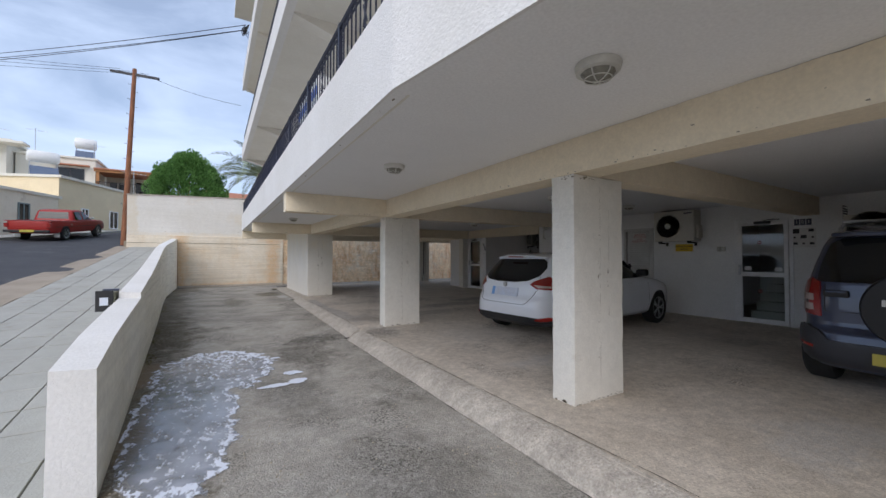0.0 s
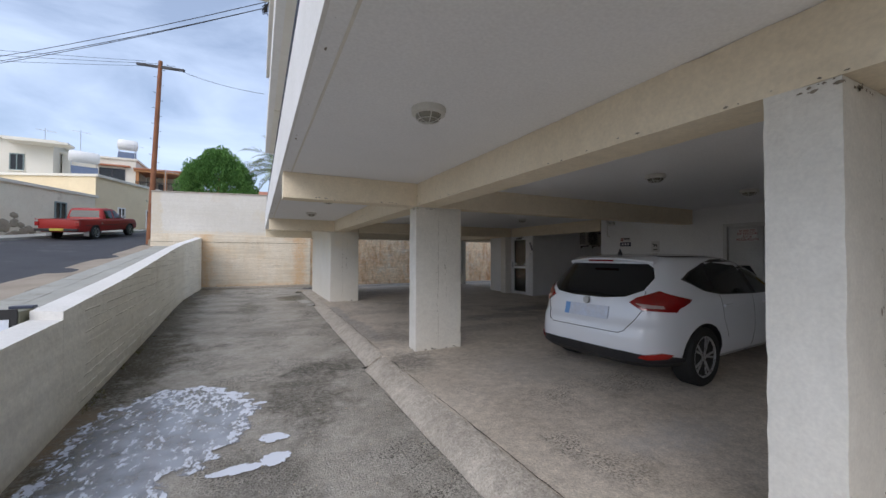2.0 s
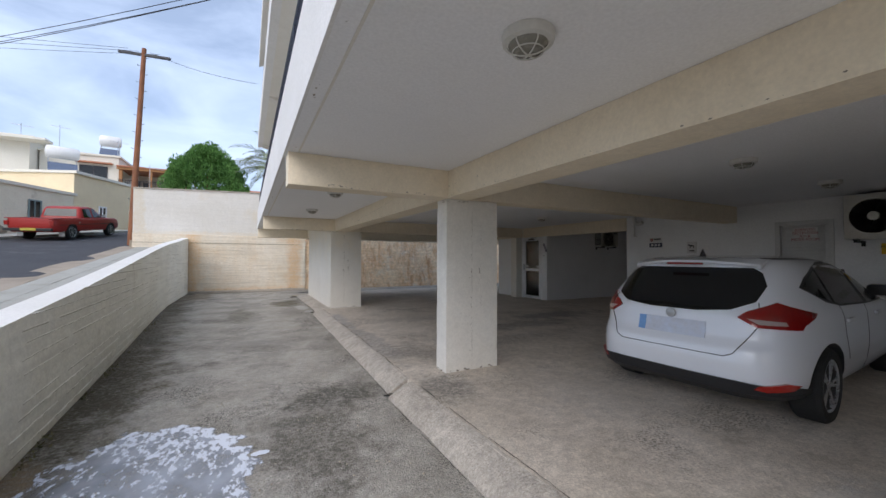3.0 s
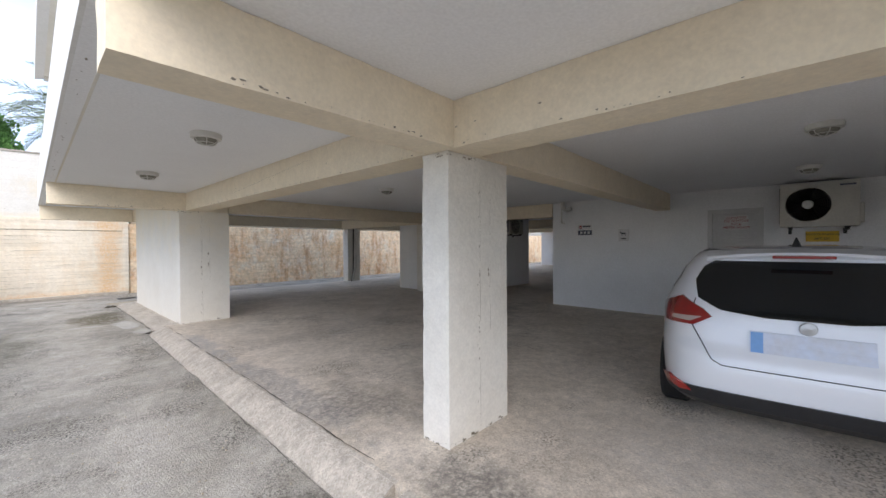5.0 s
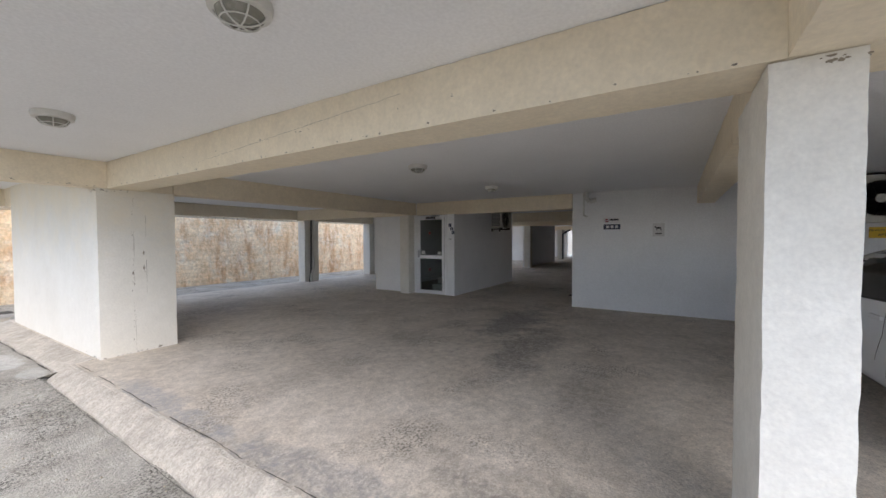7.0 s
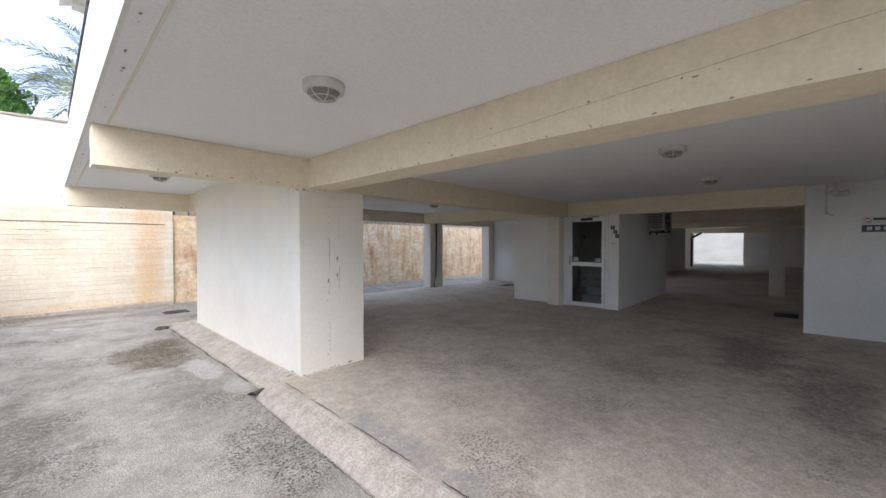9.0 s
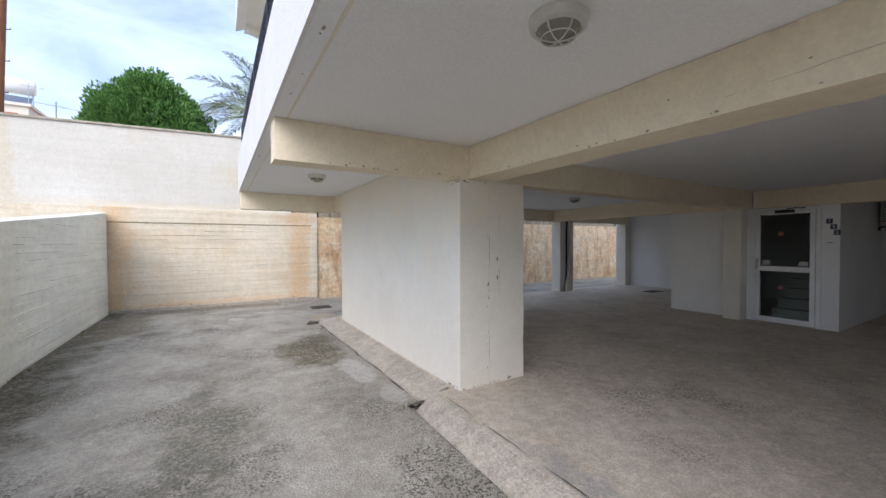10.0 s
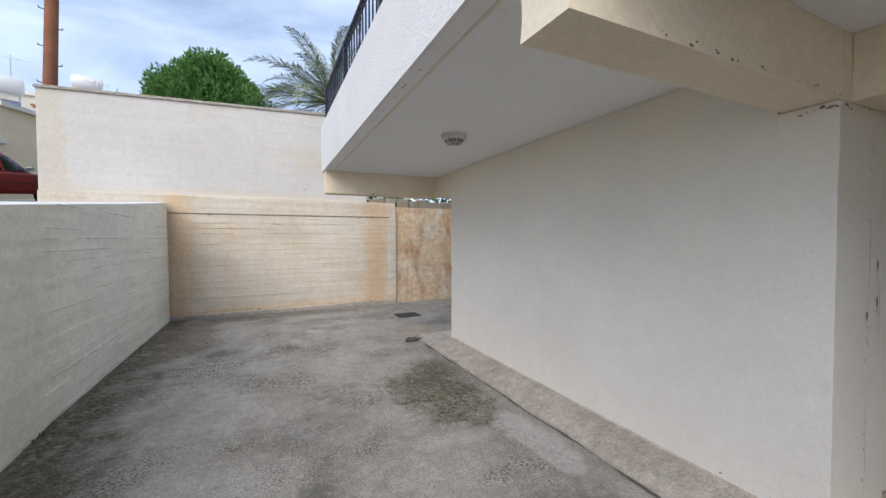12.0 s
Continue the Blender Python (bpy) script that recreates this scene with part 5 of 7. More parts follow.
bm = bmesh.new()
grid = {}
for j in range(108):
    for i in range(52):
        x, y = -0.84 + 0.038 * i, 2.65 + 0.038 * j
        if y > 3.0 and x < par_x(y) + 0.012 or (pool_field(x, y) > 1.35 and math.hypot((x - 0.72) / 0.36, (y - 4.75) / 0.36) > 1):
            continue
        grid[i, j] = bm.verts.new((x, y, lane_z(y) + 0.0085))
for i, j in list(grid):
    q = [grid.get(k) for k in ((i, j), (i + 1, j), (i + 1, j + 1), (i, j + 1))]
    if all(q):
        bm.faces.new(q)
M_PUDDLE = bpy.data.materials.new("soapy_water_with_foam")
M_PUDDLE.use_nodes = True
n, l = M_PUDDLE.node_tree.nodes, M_PUDDLE.node_tree.links
pb = n["Principled BSDF"]
geo = n.new("ShaderNodeNewGeometry")
sep = n.new("ShaderNodeSeparateXYZ")
l.new(geo.outputs["Position"], sep.inputs["Vector"])


def calc(kind, a, b=None, c=None):
    q = n.new("ShaderNodeMath")
    q.operation = kind
    for k, v in enumerate((a, b, c)):
        if isinstance(v, (int, float)):
            q.inputs[k].default_value = v
        elif v is not None:
            l.new(v, q.inputs[k])
    return q.outputs["Value"]


def oval(x, y, rx, ry):
    dx, dy = calc("DIVIDE", calc("SUBTRACT", sep.outputs["X"], x), rx), calc("DIVIDE", calc("SUBTRACT", sep.outputs["Y"], y), ry)
    return calc("SQRT", calc("ADD", calc("MULTIPLY", dx, dx), calc("MULTIPLY", dy, dy)))


def fade(v, lo, hi, a=0.0, z=1.0):
    r = n.new("ShaderNodeMapRange")
    for key, val in (("From Min", lo), ("From Max", hi), ("To Min", a), ("To Max", z)):
        r.inputs[key].default_value = val
    l.new(v, r.inputs["Value"])
    return r.outputs["Result"]


def cloud(scale, detail, stretch=(1, 1, 1), rough=0.6):
    mp = n.new("ShaderNodeMapping")
    mp.inputs["Scale"].default_value = stretch
    mp.inputs["Rotation"].default_value = (0, 0, 0.5)
    l.new(geo.outputs["Position"], mp.inputs["Vector"])
    t = n.new("ShaderNodeTexNoise")
    t.inputs["Scale"].default_value, t.inputs["Detail"].default_value, t.inputs["Roughness"].default_value = scale, detail, rough
    l.new(mp.outputs["Vector"], t.inputs["Vector"])
    return t.outputs["Fac"]


edge_noise = calc("MULTIPLY", calc("SUBTRACT", cloud(5.0, 7.0), 0.5), 0.75)
pool = calc("ADD", calc("MINIMUM", oval(0.02, 5.6, 0.66, 0.98), oval(-0.22, 4.1, 0.42, 1.45)), edge_noise)
flecks = cloud(24.0, 5.0, (1.0, 0.5, 1.0), 0.6)
rim = calc("MULTIPLY", fade(pool, 0.8, 0.93, 0.0, 0.14), fade(pool, 0.99, 1.03, 1.0, 0.0))
north = fade(oval(0.25, 6.1, 0.55, 0.5), 0.3, 1.0, 0.11, 0.0)
inside = fade(pool, 0.98, 1.03, 1.0, 0.0)
froth = calc("MULTIPLY", fade(calc("ADD", calc("ADD", flecks, rim), north), 0.56, 0.64), inside)
spill = calc("MINIMUM", calc("MINIMUM", oval(0.84, 4.95, 0.11, 0.075), oval(0.83, 4.61, 0.1, 0.09)), calc("MINIMUM", oval(0.6, 4.56, 0.2, 0.055), oval(0.74, 5.78, 0.06, 0.04)))
spill = fade(calc("ADD", spill, calc("MULTIPLY", calc("SUBTRACT", cloud(13.0, 4.0), 0.5), 1.6)), 0.96, 1.06, 1.0, 0.0)
froth = calc("MAXIMUM", froth, spill)
mx = n.new("ShaderNodeMixRGB")
mx.inputs["Color1"].default_value, mx.inputs["Color2"].default_value = (0.36, 0.38, 0.42, 1), (0.68, 0.72, 0.8, 1)
l.new(froth, mx.inputs["Fac"])
l.new(mx.outputs["Color"], pb.inputs["Base Color"])
l.new(fade(froth, 0.0, 1.0, 0.12, 0.6), pb.inputs["Roughness"])
milk = calc("MULTIPLY", inside, fade(cloud(4.0, 6.0), 0.38, 0.6, 0.5, 0.92))
milk = calc("MULTIPLY", milk, fade(calc("ADD", sep.outputs["X"], calc("MULTIPLY", cloud(3.0, 3.0), 0.3)), -0.42, -0.2, 0.25, 1.0))
l.new(calc("MAXIMUM", milk, froth), pb.inputs["Alpha"])
bb = n.new("ShaderNodeBump")
bb.inputs["Strength"].default_value, bb.inputs["Distance"].default_value = 0.4, 0.006
l.new(froth, bb.inputs["Height"])
l.new(bb.outputs["Normal"], pb.inputs["Normal"])
tagged(make("soapy_puddle", bm, M_PUDDLE, True), "shallow soapy puddle with white foam patches on the concrete lane", "puddle", kind="stuff")

# ---- vehicles ----
class Shell:
    """A car body as a pile of rounded outlines: rows of height, rear end, front end, half width, squareness."""

    def __init__(self, rows):
        self.rows = np.array(rows, float)

    def depth(self, x, y, z):
        """Under 1 inside the outline at height z, over 1 outside."""
        xr, xf, w, n = self.at(z)
        return abs((x - (xr + xf) / 2) / ((xf - xr) / 2)) ** n + abs(y / w) ** n

    def smooth_normals(self, ob, grow=1.0):
        """Even shading over the outer skin; the wheel wells keep their own."""
        me = ob.data
        top = self.rows[-1, 0]
        cache, out = {}, []
        for p in me.polygons:
            for li in p.loop_indices:
                if p.material_index or p.normal.z < -0.7:
                    out.append(tuple(p.normal))
                    continue
                vi = me.loops[li].vertex_index
                if vi not in cache:
                    x, y, z = me.vertices[vi].co
                    e, h = 0.002, 0.03
                    if z > top - 0.004:
                        g = Vector((0, 0, 1))
                    else:
                        g = Vector(((self.depth(x + e, y, z) - self.depth(x - e, y, z)) / (2 * e), (self.depth(x, y + e, z) - self.depth(x, y - e, z)) / (2 * e), (self.depth(x, y, min(top, z + h)) - self.depth(x, y, z - h)) / (min(top, z + h) - z + h)))
                    cache[vi] = tuple(g.normalized()) if g.length > 1e-6 else tuple(p.normal)
                out.append(cache[vi])
        me.normals_split_custom_set(out)

    def at(self, z):
        r = self.rows
        return [float(np.interp(z, r[:, 0], r[:, i])) for i in (1, 2, 3, 4)]

    def angle_point(self, th, z):
        xr, xf, w, n = self.at(z)
        c, s = math.cos(th), math.sin(th)
        return (xr + xf) / 2 - (xf - xr) / 2 * math.copysign(abs(c) ** (2 / n), c), w * math.copysign(abs(s) ** (2 / n), s)

    def side(self, x, z, off=0.0):
        xr, xf, w, n = self.at(z)
        u = min(0.999, abs((x - (xr + xf) / 2) / ((xf - xr) / 2)))
        return Vector((x, w * (1 - u ** n) ** (1 / n) + off, z))

    def rear(self, s, z, off=0.0):
        """s metres along the outline from the middle of the rear."""
        sg, s = (1, s) if s >= 0 else (-1, -s)
        pts = [self.angle_point(th, z) for th in self.th]
        d = 0.0
        for (x0, y0), (x1, y1) in zip(pts, pts[1:]):
            q = math.hypot(x1 - x0, y1 - y0)
            if d + q >= s and q > 0:
                f = (s - d) / q
                nx, ny = -(y1 - y0) / q, (x1 - x0) / q
                return Vector((x0 + (x1 - x0) * f + nx * off, sg * (y0 + (y1 - y0) * f + ny * off), z))
            d += q
        return Vector((*pts[-1], z))

    th = [math.pi * (k / 160) ** 2.2 * 0.75 for k in range(1, 161)]
    th = [0.0] + th

    def body(self, cuts, wheel_r, dark):
        bm = bmesh.new()
        zs = sorted(set(list(self.rows[:, 0]) + list(np.linspace(self.rows[0, 0], self.rows[-1, 0], 34))))
        m = 36
        ths = []
        for k in range(m):
            u = k / m
            ths.append(math.pi * u)
        # points crowd at the corners
        corner = [0, 0.06, 0.2, 0.4, 0.62, 0.85, 1.05, 1.22, 1.36, 1.46, 1.53, math.pi / 2]
        half = corner + [math.pi - c for c in corner[-2::-1]]
        quarter = sorted(set([round(v, 4) for v in np.linspace(0, math.pi / 2, 18)] + [round(math.acos(v), 4) for v in np.linspace(1, 0, 22) ** 2.6]))
        half = quarter + [math.pi - c for c in quarter[-2::-1]]
        full = half + [-t for t in half[-2:0:-1]]
        rings = []
        for z in zs:
            rings.append([bm.verts.new((*self.angle_point(t, z), z)) for t in full])
        for a, b in zip(rings, rings[1:]):
            for i in range(len(full)):
                j = (i + 1) % len(full)
                bm.faces.new((a[j], a[i], b[i], b[j]))
        bm.faces.new(rings[0])
        bm.faces.new(rings[-1][::-1])
        bmesh.ops.recalc_face_normals(bm, faces=bm.faces)
        me = bpy.data.meshes.new("shell")
        bm.to_mesh(me)
        bm.free()
        shell = bpy.data.objects.new("shell", me)
        scene.collection.objects.link(shell)
        cb = bmesh.new()
        for x, zc in cuts:
            for sgn in (-1, 1):
                cyl(cb, (x, sgn * 0.55, zc), (x, sgn * 1.2, zc), wheel_r, seg=40)
        bmesh.ops.recalc_face_normals(cb, faces=cb.faces)
        cme = bpy.data.meshes.new("cut")
        cb.to_mesh(cme)
        cb.free()
        cut = bpy.data.objects.new("cut", cme)
        scene.collection.objects.link(cut)
        mod = shell.modifiers.new("b", "BOOLEAN")
        mod.operation, mod.object, mod.solver = "DIFFERENCE", cut, "EXACT"
        out = bpy.data.meshes.new_from_object(shell.evaluated_get(bpy.context.evaluated_depsgraph_get()))
        bpy.data.objects.remove(shell)
        bpy.data.objects.remove(cut)
        bm = bmesh.new()
        bm.from_mesh(out)
        for f in bm.faces:
            c = f.calc_center_median()
            for x, zc in cuts:
                if abs(math.hypot(c.x - x, c.z - zc) - wheel_r) < 0.03 and abs(f.normal.y) < 0.5 or (math.hypot(c.x - x, c.z - zc) < wheel_r and abs(abs(c.y) - 0.55) < 0.02):
                    f.material_index = 1
        bpy.data.meshes.remove(out)
        return bm


def patch(poly, fn, off=0.005, step=0.06, flip=False):
    """A thin panel of the given outline laid over a body surface fn(a, z, off)."""
    bm = bmesh.new()
    bm.faces.new([bm.verts.new((a, b, off)) for a, b in poly])
    for axis in (0, 1):
        lo, hi = min(p[axis] for p in poly), max(p[axis] for p in poly)
        k = 1
        while lo + k * step < hi - 0.004:
            no = (1, 0, 0) if axis == 0 else (0, 1, 0)
            co = (lo + k * step, 0, 0) if axis == 0 else (0, lo + k * step, 0)
            bmesh.ops.bisect_plane(bm, geom=bm.verts[:] + bm.edges[:] + bm.faces[:], plane_co=co, plane_no=no)
            k += 1
    bmesh.ops.triangulate(bm, faces=[f for f in bm.faces if len(f.verts) > 4])
    ext = bmesh.ops.extrude_edge_only(bm, edges=[e for e in bm.edges if e.is_boundary])
    for v in ext["geom"]:
        if isinstance(v, bmesh.types.BMVert):
            v.co.z = -0.006
    for v in bm.verts:
        v.co = fn(v.co.x, v.co.y, v.co.z)
        if flip:
            v.co.y = -v.co.y
    bmesh.ops.recalc_face_normals(bm, faces=bm.faces)
    return bm


def seam(bm, pts, fn, flip=False, r=0.0018, n=6):
    out = []
    for (a0, b0), (a1, b1) in zip(pts, pts[1:]):
        for k in range(n):
            p = fn(a0 + (a1 - a0) * k / n, b0 + (b1 - b0) * k / n, 0.0015)
            out.append(p)
    out.append(fn(*pts[-1], 0.0015))
    if flip:
        out = [Vector((p.x, -p.y, p.z)) for p in out]
    tube(bm, out, r, 5)


def wheel(car, x, y, r, width, spokes, side):
    w = new("wheel")
    w.parent = car
    w.location = (x, y, r)
    o = width / 2
    part("tyre", lathe(bmesh.new(), [(r * 0.66, -o * 0.8), (r * 0.72, -o), (r * 0.93, -o), (r, -o * 0.75), (r, o * 0.75), (r * 0.93, o), (r * 0.72, o), (r * 0.66, o * 0.8)], 40, "Y"), M_RUBBER, w, "black rubber tyre", smooth=True)
    s = side
    part("wheel_back", lathe(bmesh.new(), [(r * 0.67, s * o * 0.05), (r * 0.67, s * o * 0.1)], 32, "Y"), M_BLACK, w)
    bm = lathe(bmesh.new(), [(r * 0.645, s * o * 0.3), (r * 0.645, s * o * 0.9), (r * 0.68, s * o * 0.98), (r * 0.7, s * o * 0.92), (r * 0.7, s * o * 0.3)], 40, "Y")
    lathe(bm, [(r * 0.17, s * o * 0.3), (r * 0.17, s * o * 0.78), (r * 0.1, s * o * 0.85)], 20, "Y")
    for k in range(spokes):
        a = 2 * math.pi * k / spokes
        for da in ((-0.1, 0.1) if spokes == 5 else (0,)):
            b0, b1 = a + da * 0.6, a + da * 1.6
            p = [(r * 0.12, b0 - 0.3), (r * 0.66, b1 - 0.055), (r * 0.66, b1 + 0.055), (r * 0.12, b0 + 0.3)]
            lo = [bm.verts.new((q * math.cos(t), s * o * 0.45, q * math.sin(t))) for q, t in p]
            hi = [bm.verts.new((q * math.cos(t), s * o * (0.85 if q < r * 0.3 else 0.9), q * math.sin(t))) for q, t in p]
            bm.faces.new(hi)
            for i in range(4):
                bm.faces.new((lo[i], lo[(i + 1) % 4], hi[(i + 1) % 4], hi[i]))
    bmesh.ops.recalc_face_normals(bm, faces=bm.faces)
    part("rim", bm, M_RIM, w, "silver spoked alloy rim")
    return w


def place(t, x, y, z, turn, pitch=0.0, scale=(1, 1, 1)):
    t.matrix_basis = pose(x, y, z, 0, 0, turn) @ pose(0, 0, 0, 0, -pitch, 0) @ Matrix.Diagonal((*scale, 1))


# the white hatchback
HATCH = Shell([
    (0.245, 0.14, 4.16, 0.80, 6), (0.3, 0.06, 4.3, 0.86, 6), (0.4, 0.02, 4.36, 0.89, 5.5), (0.55, 0.0, 4.36, 0.908, 5), (0.66, 0.02, 4.35, 0.91, 5),
    (0.74, 0.07, 4.3, 0.908, 5), (0.82, 0.085, 4.2, 0.905, 5), (0.9, 0.1, 3.9, 0.9, 4.8), (0.96, 0.115, 3.5, 0.885, 4.6), (1.0, 0.13, 3.25, 0.868, 4.5),
    (1.08, 0.19, 3.06, 0.83, 4.5), (1.18, 0.28, 2.86, 0.78, 4.5), (1.28, 0.37, 2.64, 0.73, 4.5), (1.36, 0.44, 2.42, 0.68, 4.2), (1.41, 0.5, 2.2, 0.63, 4),
    (1.44, 0.58, 1.98, 0.56, 3.6), (1.46, 0.75, 1.75, 0.45, 3.2), (1.47, 1.0, 1.55, 0.25, 3)])
car = thing("white_car", (0, 0, 0), "white five-door hatchback car parked under the building", "car")
place(car, 3.93, 4.69, FLOOR, 4.5, scale=(0.96, 0.97, 0.925))
sh = HATCH
sh.smooth_normals(part("body", sh.body([(0.86, 0.33), (3.5, 0.33)], 0.365, M_BLACK), [M_WHITECAR, M_BLACK], car, "glossy white bodywork", smooth=True))
for x in (0.86, 3.5):
    for s in (-1, 1):
        wheel(car, x, s * 0.785, 0.325, 0.21, 5, s)
part("rear_window", patch([(-0.64, 1.19), (-0.6, 1.06), (-0.45, 0.985), (-0.2, 0.955), (0.2, 0.955), (0.45, 0.985), (0.6, 1.06), (0.64, 1.19), (0.58, 1.3), (0.5, 1.345), (-0.5, 1.345), (-0.58, 1.3)], sh.rear), M_DARKGLASS, car, "dark tinted rear window", smooth=True)
bm = bmesh.new()
n = 14
rows = []
for k in range(n + 1):
    y = -0.55 + 1.1 * k / n
    e = 0.12 * (y / 0.55) ** 2
    rows.append([bm.verts.new(p) for p in ((0.66, y, 1.45 - 0.09 * y * y), (0.37 + e, y, 1.415 - 0.13 * y * y), (0.36 + e, y, 1.395 - 0.13 * y * y), (0.46 + e * 0.3, y, 1.365 - 0.1 * y * y))])
for a, b in zip(rows, rows[1:]):
    for i in range(3):
        bm.faces.new((a[i], b[i], b[i + 1], a[i + 1]))
bm.faces.new(rows[0])
bm.faces.new(rows[-1][::-1])
part("spoiler", bm, M_WHITECAR, car, smooth=True)
part("brake_light", boxes((0.335, 0.36, -0.16, 0.16, 1.37, 1.392), bevel=0.004), M_REDLENS, car, "red high brake light")
for f in (False, True):
    lamp = part("tail_light", patch([(0.5, 0.93), (0.56, 0.985), (0.74, 1.06), (0.84, 1.03), (0.98, 1.0), (1.16, 0.965), (1.13, 0.93), (1.0, 0.87), (0.98, 0.835), (0.62, 0.855)], lambda a, z, o: sh.rear(a, z, o), 0.012, 0.05, f), M_REDLENS, car, "red tail light with a clear strip", smooth=True)
    part("clear_strip", patch([(0.56, 0.925), (0.82, 0.905), (0.84, 0.875), (0.64, 0.88)], lambda a, z, o: sh.rear(a, z, o), 0.015, 0.05, f), M_CLEARLENS, lamp, "clear lens strip")
    part("reflector", patch([(0.62, 0.36), (0.66, 0.395), (0.86, 0.42), (0.98, 0.4), (0.9, 0.36), (0.7, 0.345)], sh.rear, 0.024, 0.05, f), M_ORANGELENS, car, "red bumper reflector")
    side = sh.side
    part("front_window", patch([(3.0, 0.99), (2.1, 0.985), (2.06, 1.385), (2.3, 1.365), (2.6, 1.24)], side, 0.004, 0.08, f), M_DARKGLASS, car, "dark side window", smooth=True)
    part("rear_side_window", patch([(1.98, 0.985), (1.25, 1.01), (1.14, 1.03), (1.22, 1.33), (1.5, 1.375), (1.98, 1.39)], side, 0.004, 0.08, f), M_DARKGLASS, car, "dark side window", smooth=True)
    part("quarter_window", patch([(1.08, 1.035), (0.85, 1.1), (0.72, 1.18), (0.85, 1.24), (1.16, 1.315)], side, 0.004, 0.08, f), M_DARKGLASS, car, "dark side window", smooth=True)
    part("window_surround", patch([(3.06, 0.975), (2.06, 0.97), (1.25, 0.992), (0.95, 1.04), (0.66, 1.175), (0.85, 1.262), (1.2, 1.35), (1.5, 1.397), (1.98, 1.412), (2.35, 1.385), (2.68, 1.24)], side, 0.0015, 0.08, f), M_BLACK, car, "black window surround")
    for x in (1.3, 2.3):
        p = sh.side(x, 0.86, 0.02)
        y = -p.y if f else p.y
        part("door_handle", boxes((x - 0.09, x + 0.09, y - 0.012, y + 0.012, 0.85, 0.885), bevel=0.008), M_WHITECAR, car)
    p = sh.side(2.95, 1.03, 0.1)
    y = -p.y if f else p.y
    m = part("door_mirror", boxes((2.88, 3.02, y - 0.1, y + 0.1, 1.0, 1.13), bevel=0.035), M_BLACK, car, "black and white door mirror", smooth=True)
    for line in ([(1.98, 0.97), (2.0, 0.6), (1.98, 0.25)], [(1.2, 1.0), (1.24, 0.72), (1.34, 0.5)], [(3.05, 0.97), (3.08, 0.6), (3.08, 0.25)]):
        bm = bmesh.new()
        seam(bm, line, side, f)
        part("door_seam", bm, M_BLACK, car)
    part("roof_strip", patch([(0.66, 1.42), (1.9, 1.425), (1.9, 1.445), (0.7, 1.438)], side, 0.003, 0.1, f), M_BLACK, car, "black roof seam strip")
bm = bmesh.new()
seam(bm, [(-0.62, 1.05), (-0.66, 0.9), (-0.62, 0.83), (-0.5, 0.63), (-0.44, 0.6), (0.44, 0.6), (0.5, 0.63), (0.62, 0.83), (0.66, 0.9), (0.62, 1.05)], sh.rear, r=0.004)
part("tailgate_seam", bm, M_BLACK, car)
part("rear_valance", patch([(-1.2, 0.25), (-1.2, 0.33), (-0.95, 0.38), (-0.5, 0.41), (0.5, 0.41), (0.95, 0.38), (1.2, 0.33), (1.2, 0.25)], sh.rear, 0.018), M_BLACK, car, "black plastic rear valance")
plate = part("number_plate", patch([(-0.29, 0.72), (-0.29, 0.86), (0.29, 0.86), (0.29, 0.72)], sh.rear, 0.014), M_PLATE_W, car, "blurred white number plate")
part("plate_band", patch([(0.22, 0.722), (0.22, 0.858), (0.285, 0.858), (0.285, 0.722)], sh.rear, 0.017), M_PLATEBLUE, plate, "blue band of the plate")
part("badge", lathe(bmesh.new(), [(0.045, 0.0), (0.04, -0.012), (0.01, -0.014)], 24, "X", origin=(0.088, 0, 0.91)), M_STEEL, car, "chrome oval badge")
bm = bmesh.new()
for k in range(5):
    box(bm, 0.075, 0.083, 0.36 + 0.027 * k, 0.38 + 0.027 * k, 0.7, 0.715)
part("badge_lettering", bm, M_STEEL, car, "small chrome badge bars")
bm = bmesh.new()
lathe(bm, [(0.03, 1.455), (0.018, 1.49), (0.004, 1.53)], 12, origin=(0.72, 0, 0))
part("roof_aerial", bm, M_BLACK, car, "black shark-fin aerial")
part("windscreen", boxes((0, 0.01, -0.6, 0.6, 0, 0.5)), M_DARKGLASS, car, "dark windscreen").matrix_basis = pose(3.13, 0, 1.01, 0, -55, 0)

# the slate-blue off-road car
SUV = Shell([
    (0.24, 0.14, 3.95, 0.78, 7), (0.34, 0.03, 4.05, 0.83, 7), (0.5, 0.0, 4.08, 0.855, 7), (0.62, 0.02, 4.08, 0.86, 7), (0.66, 0.06, 4.06, 0.85, 7), (0.85, 0.07, 4.0, 0.85, 7),
    (0.98, 0.08, 3.8, 0.845, 7), (1.05, 0.09, 3.35, 0.835, 6.5), (1.12, 0.1, 3.15, 0.82, 6.5), (1.3, 0.15, 2.9, 0.775, 6.5), (1.5, 0.22, 2.6, 0.72, 6), (1.6, 0.27, 2.4, 0.68, 5.5),
    (1.65, 0.34, 2.25, 0.62, 5), (1.68, 0.5, 2.05, 0.5, 4), (1.69, 0.8, 1.8, 0.3, 3)])
car = thing("blue_car", (0, 0, 0), "slate-blue off-road car with a covered spare wheel, parked under the building", "car")
place(car, 4.97, 0.65, FLOOR, 0, scale=(0.97, 0.97, 0.93))
sh2 = SUV
sh2.smooth_normals(part("body", sh2.body([(0.68, 0.36), (3.26, 0.36)], 0.4, M_BLACK), [M_SUVPAINT, M_BLACK], car, "slate-blue metallic bodywork", smooth=True))
for x in (0.68, 3.26):
    for s in (-1, 1):
        wheel(car, x, s * 0.735, 0.355, 0.22, 7, s)
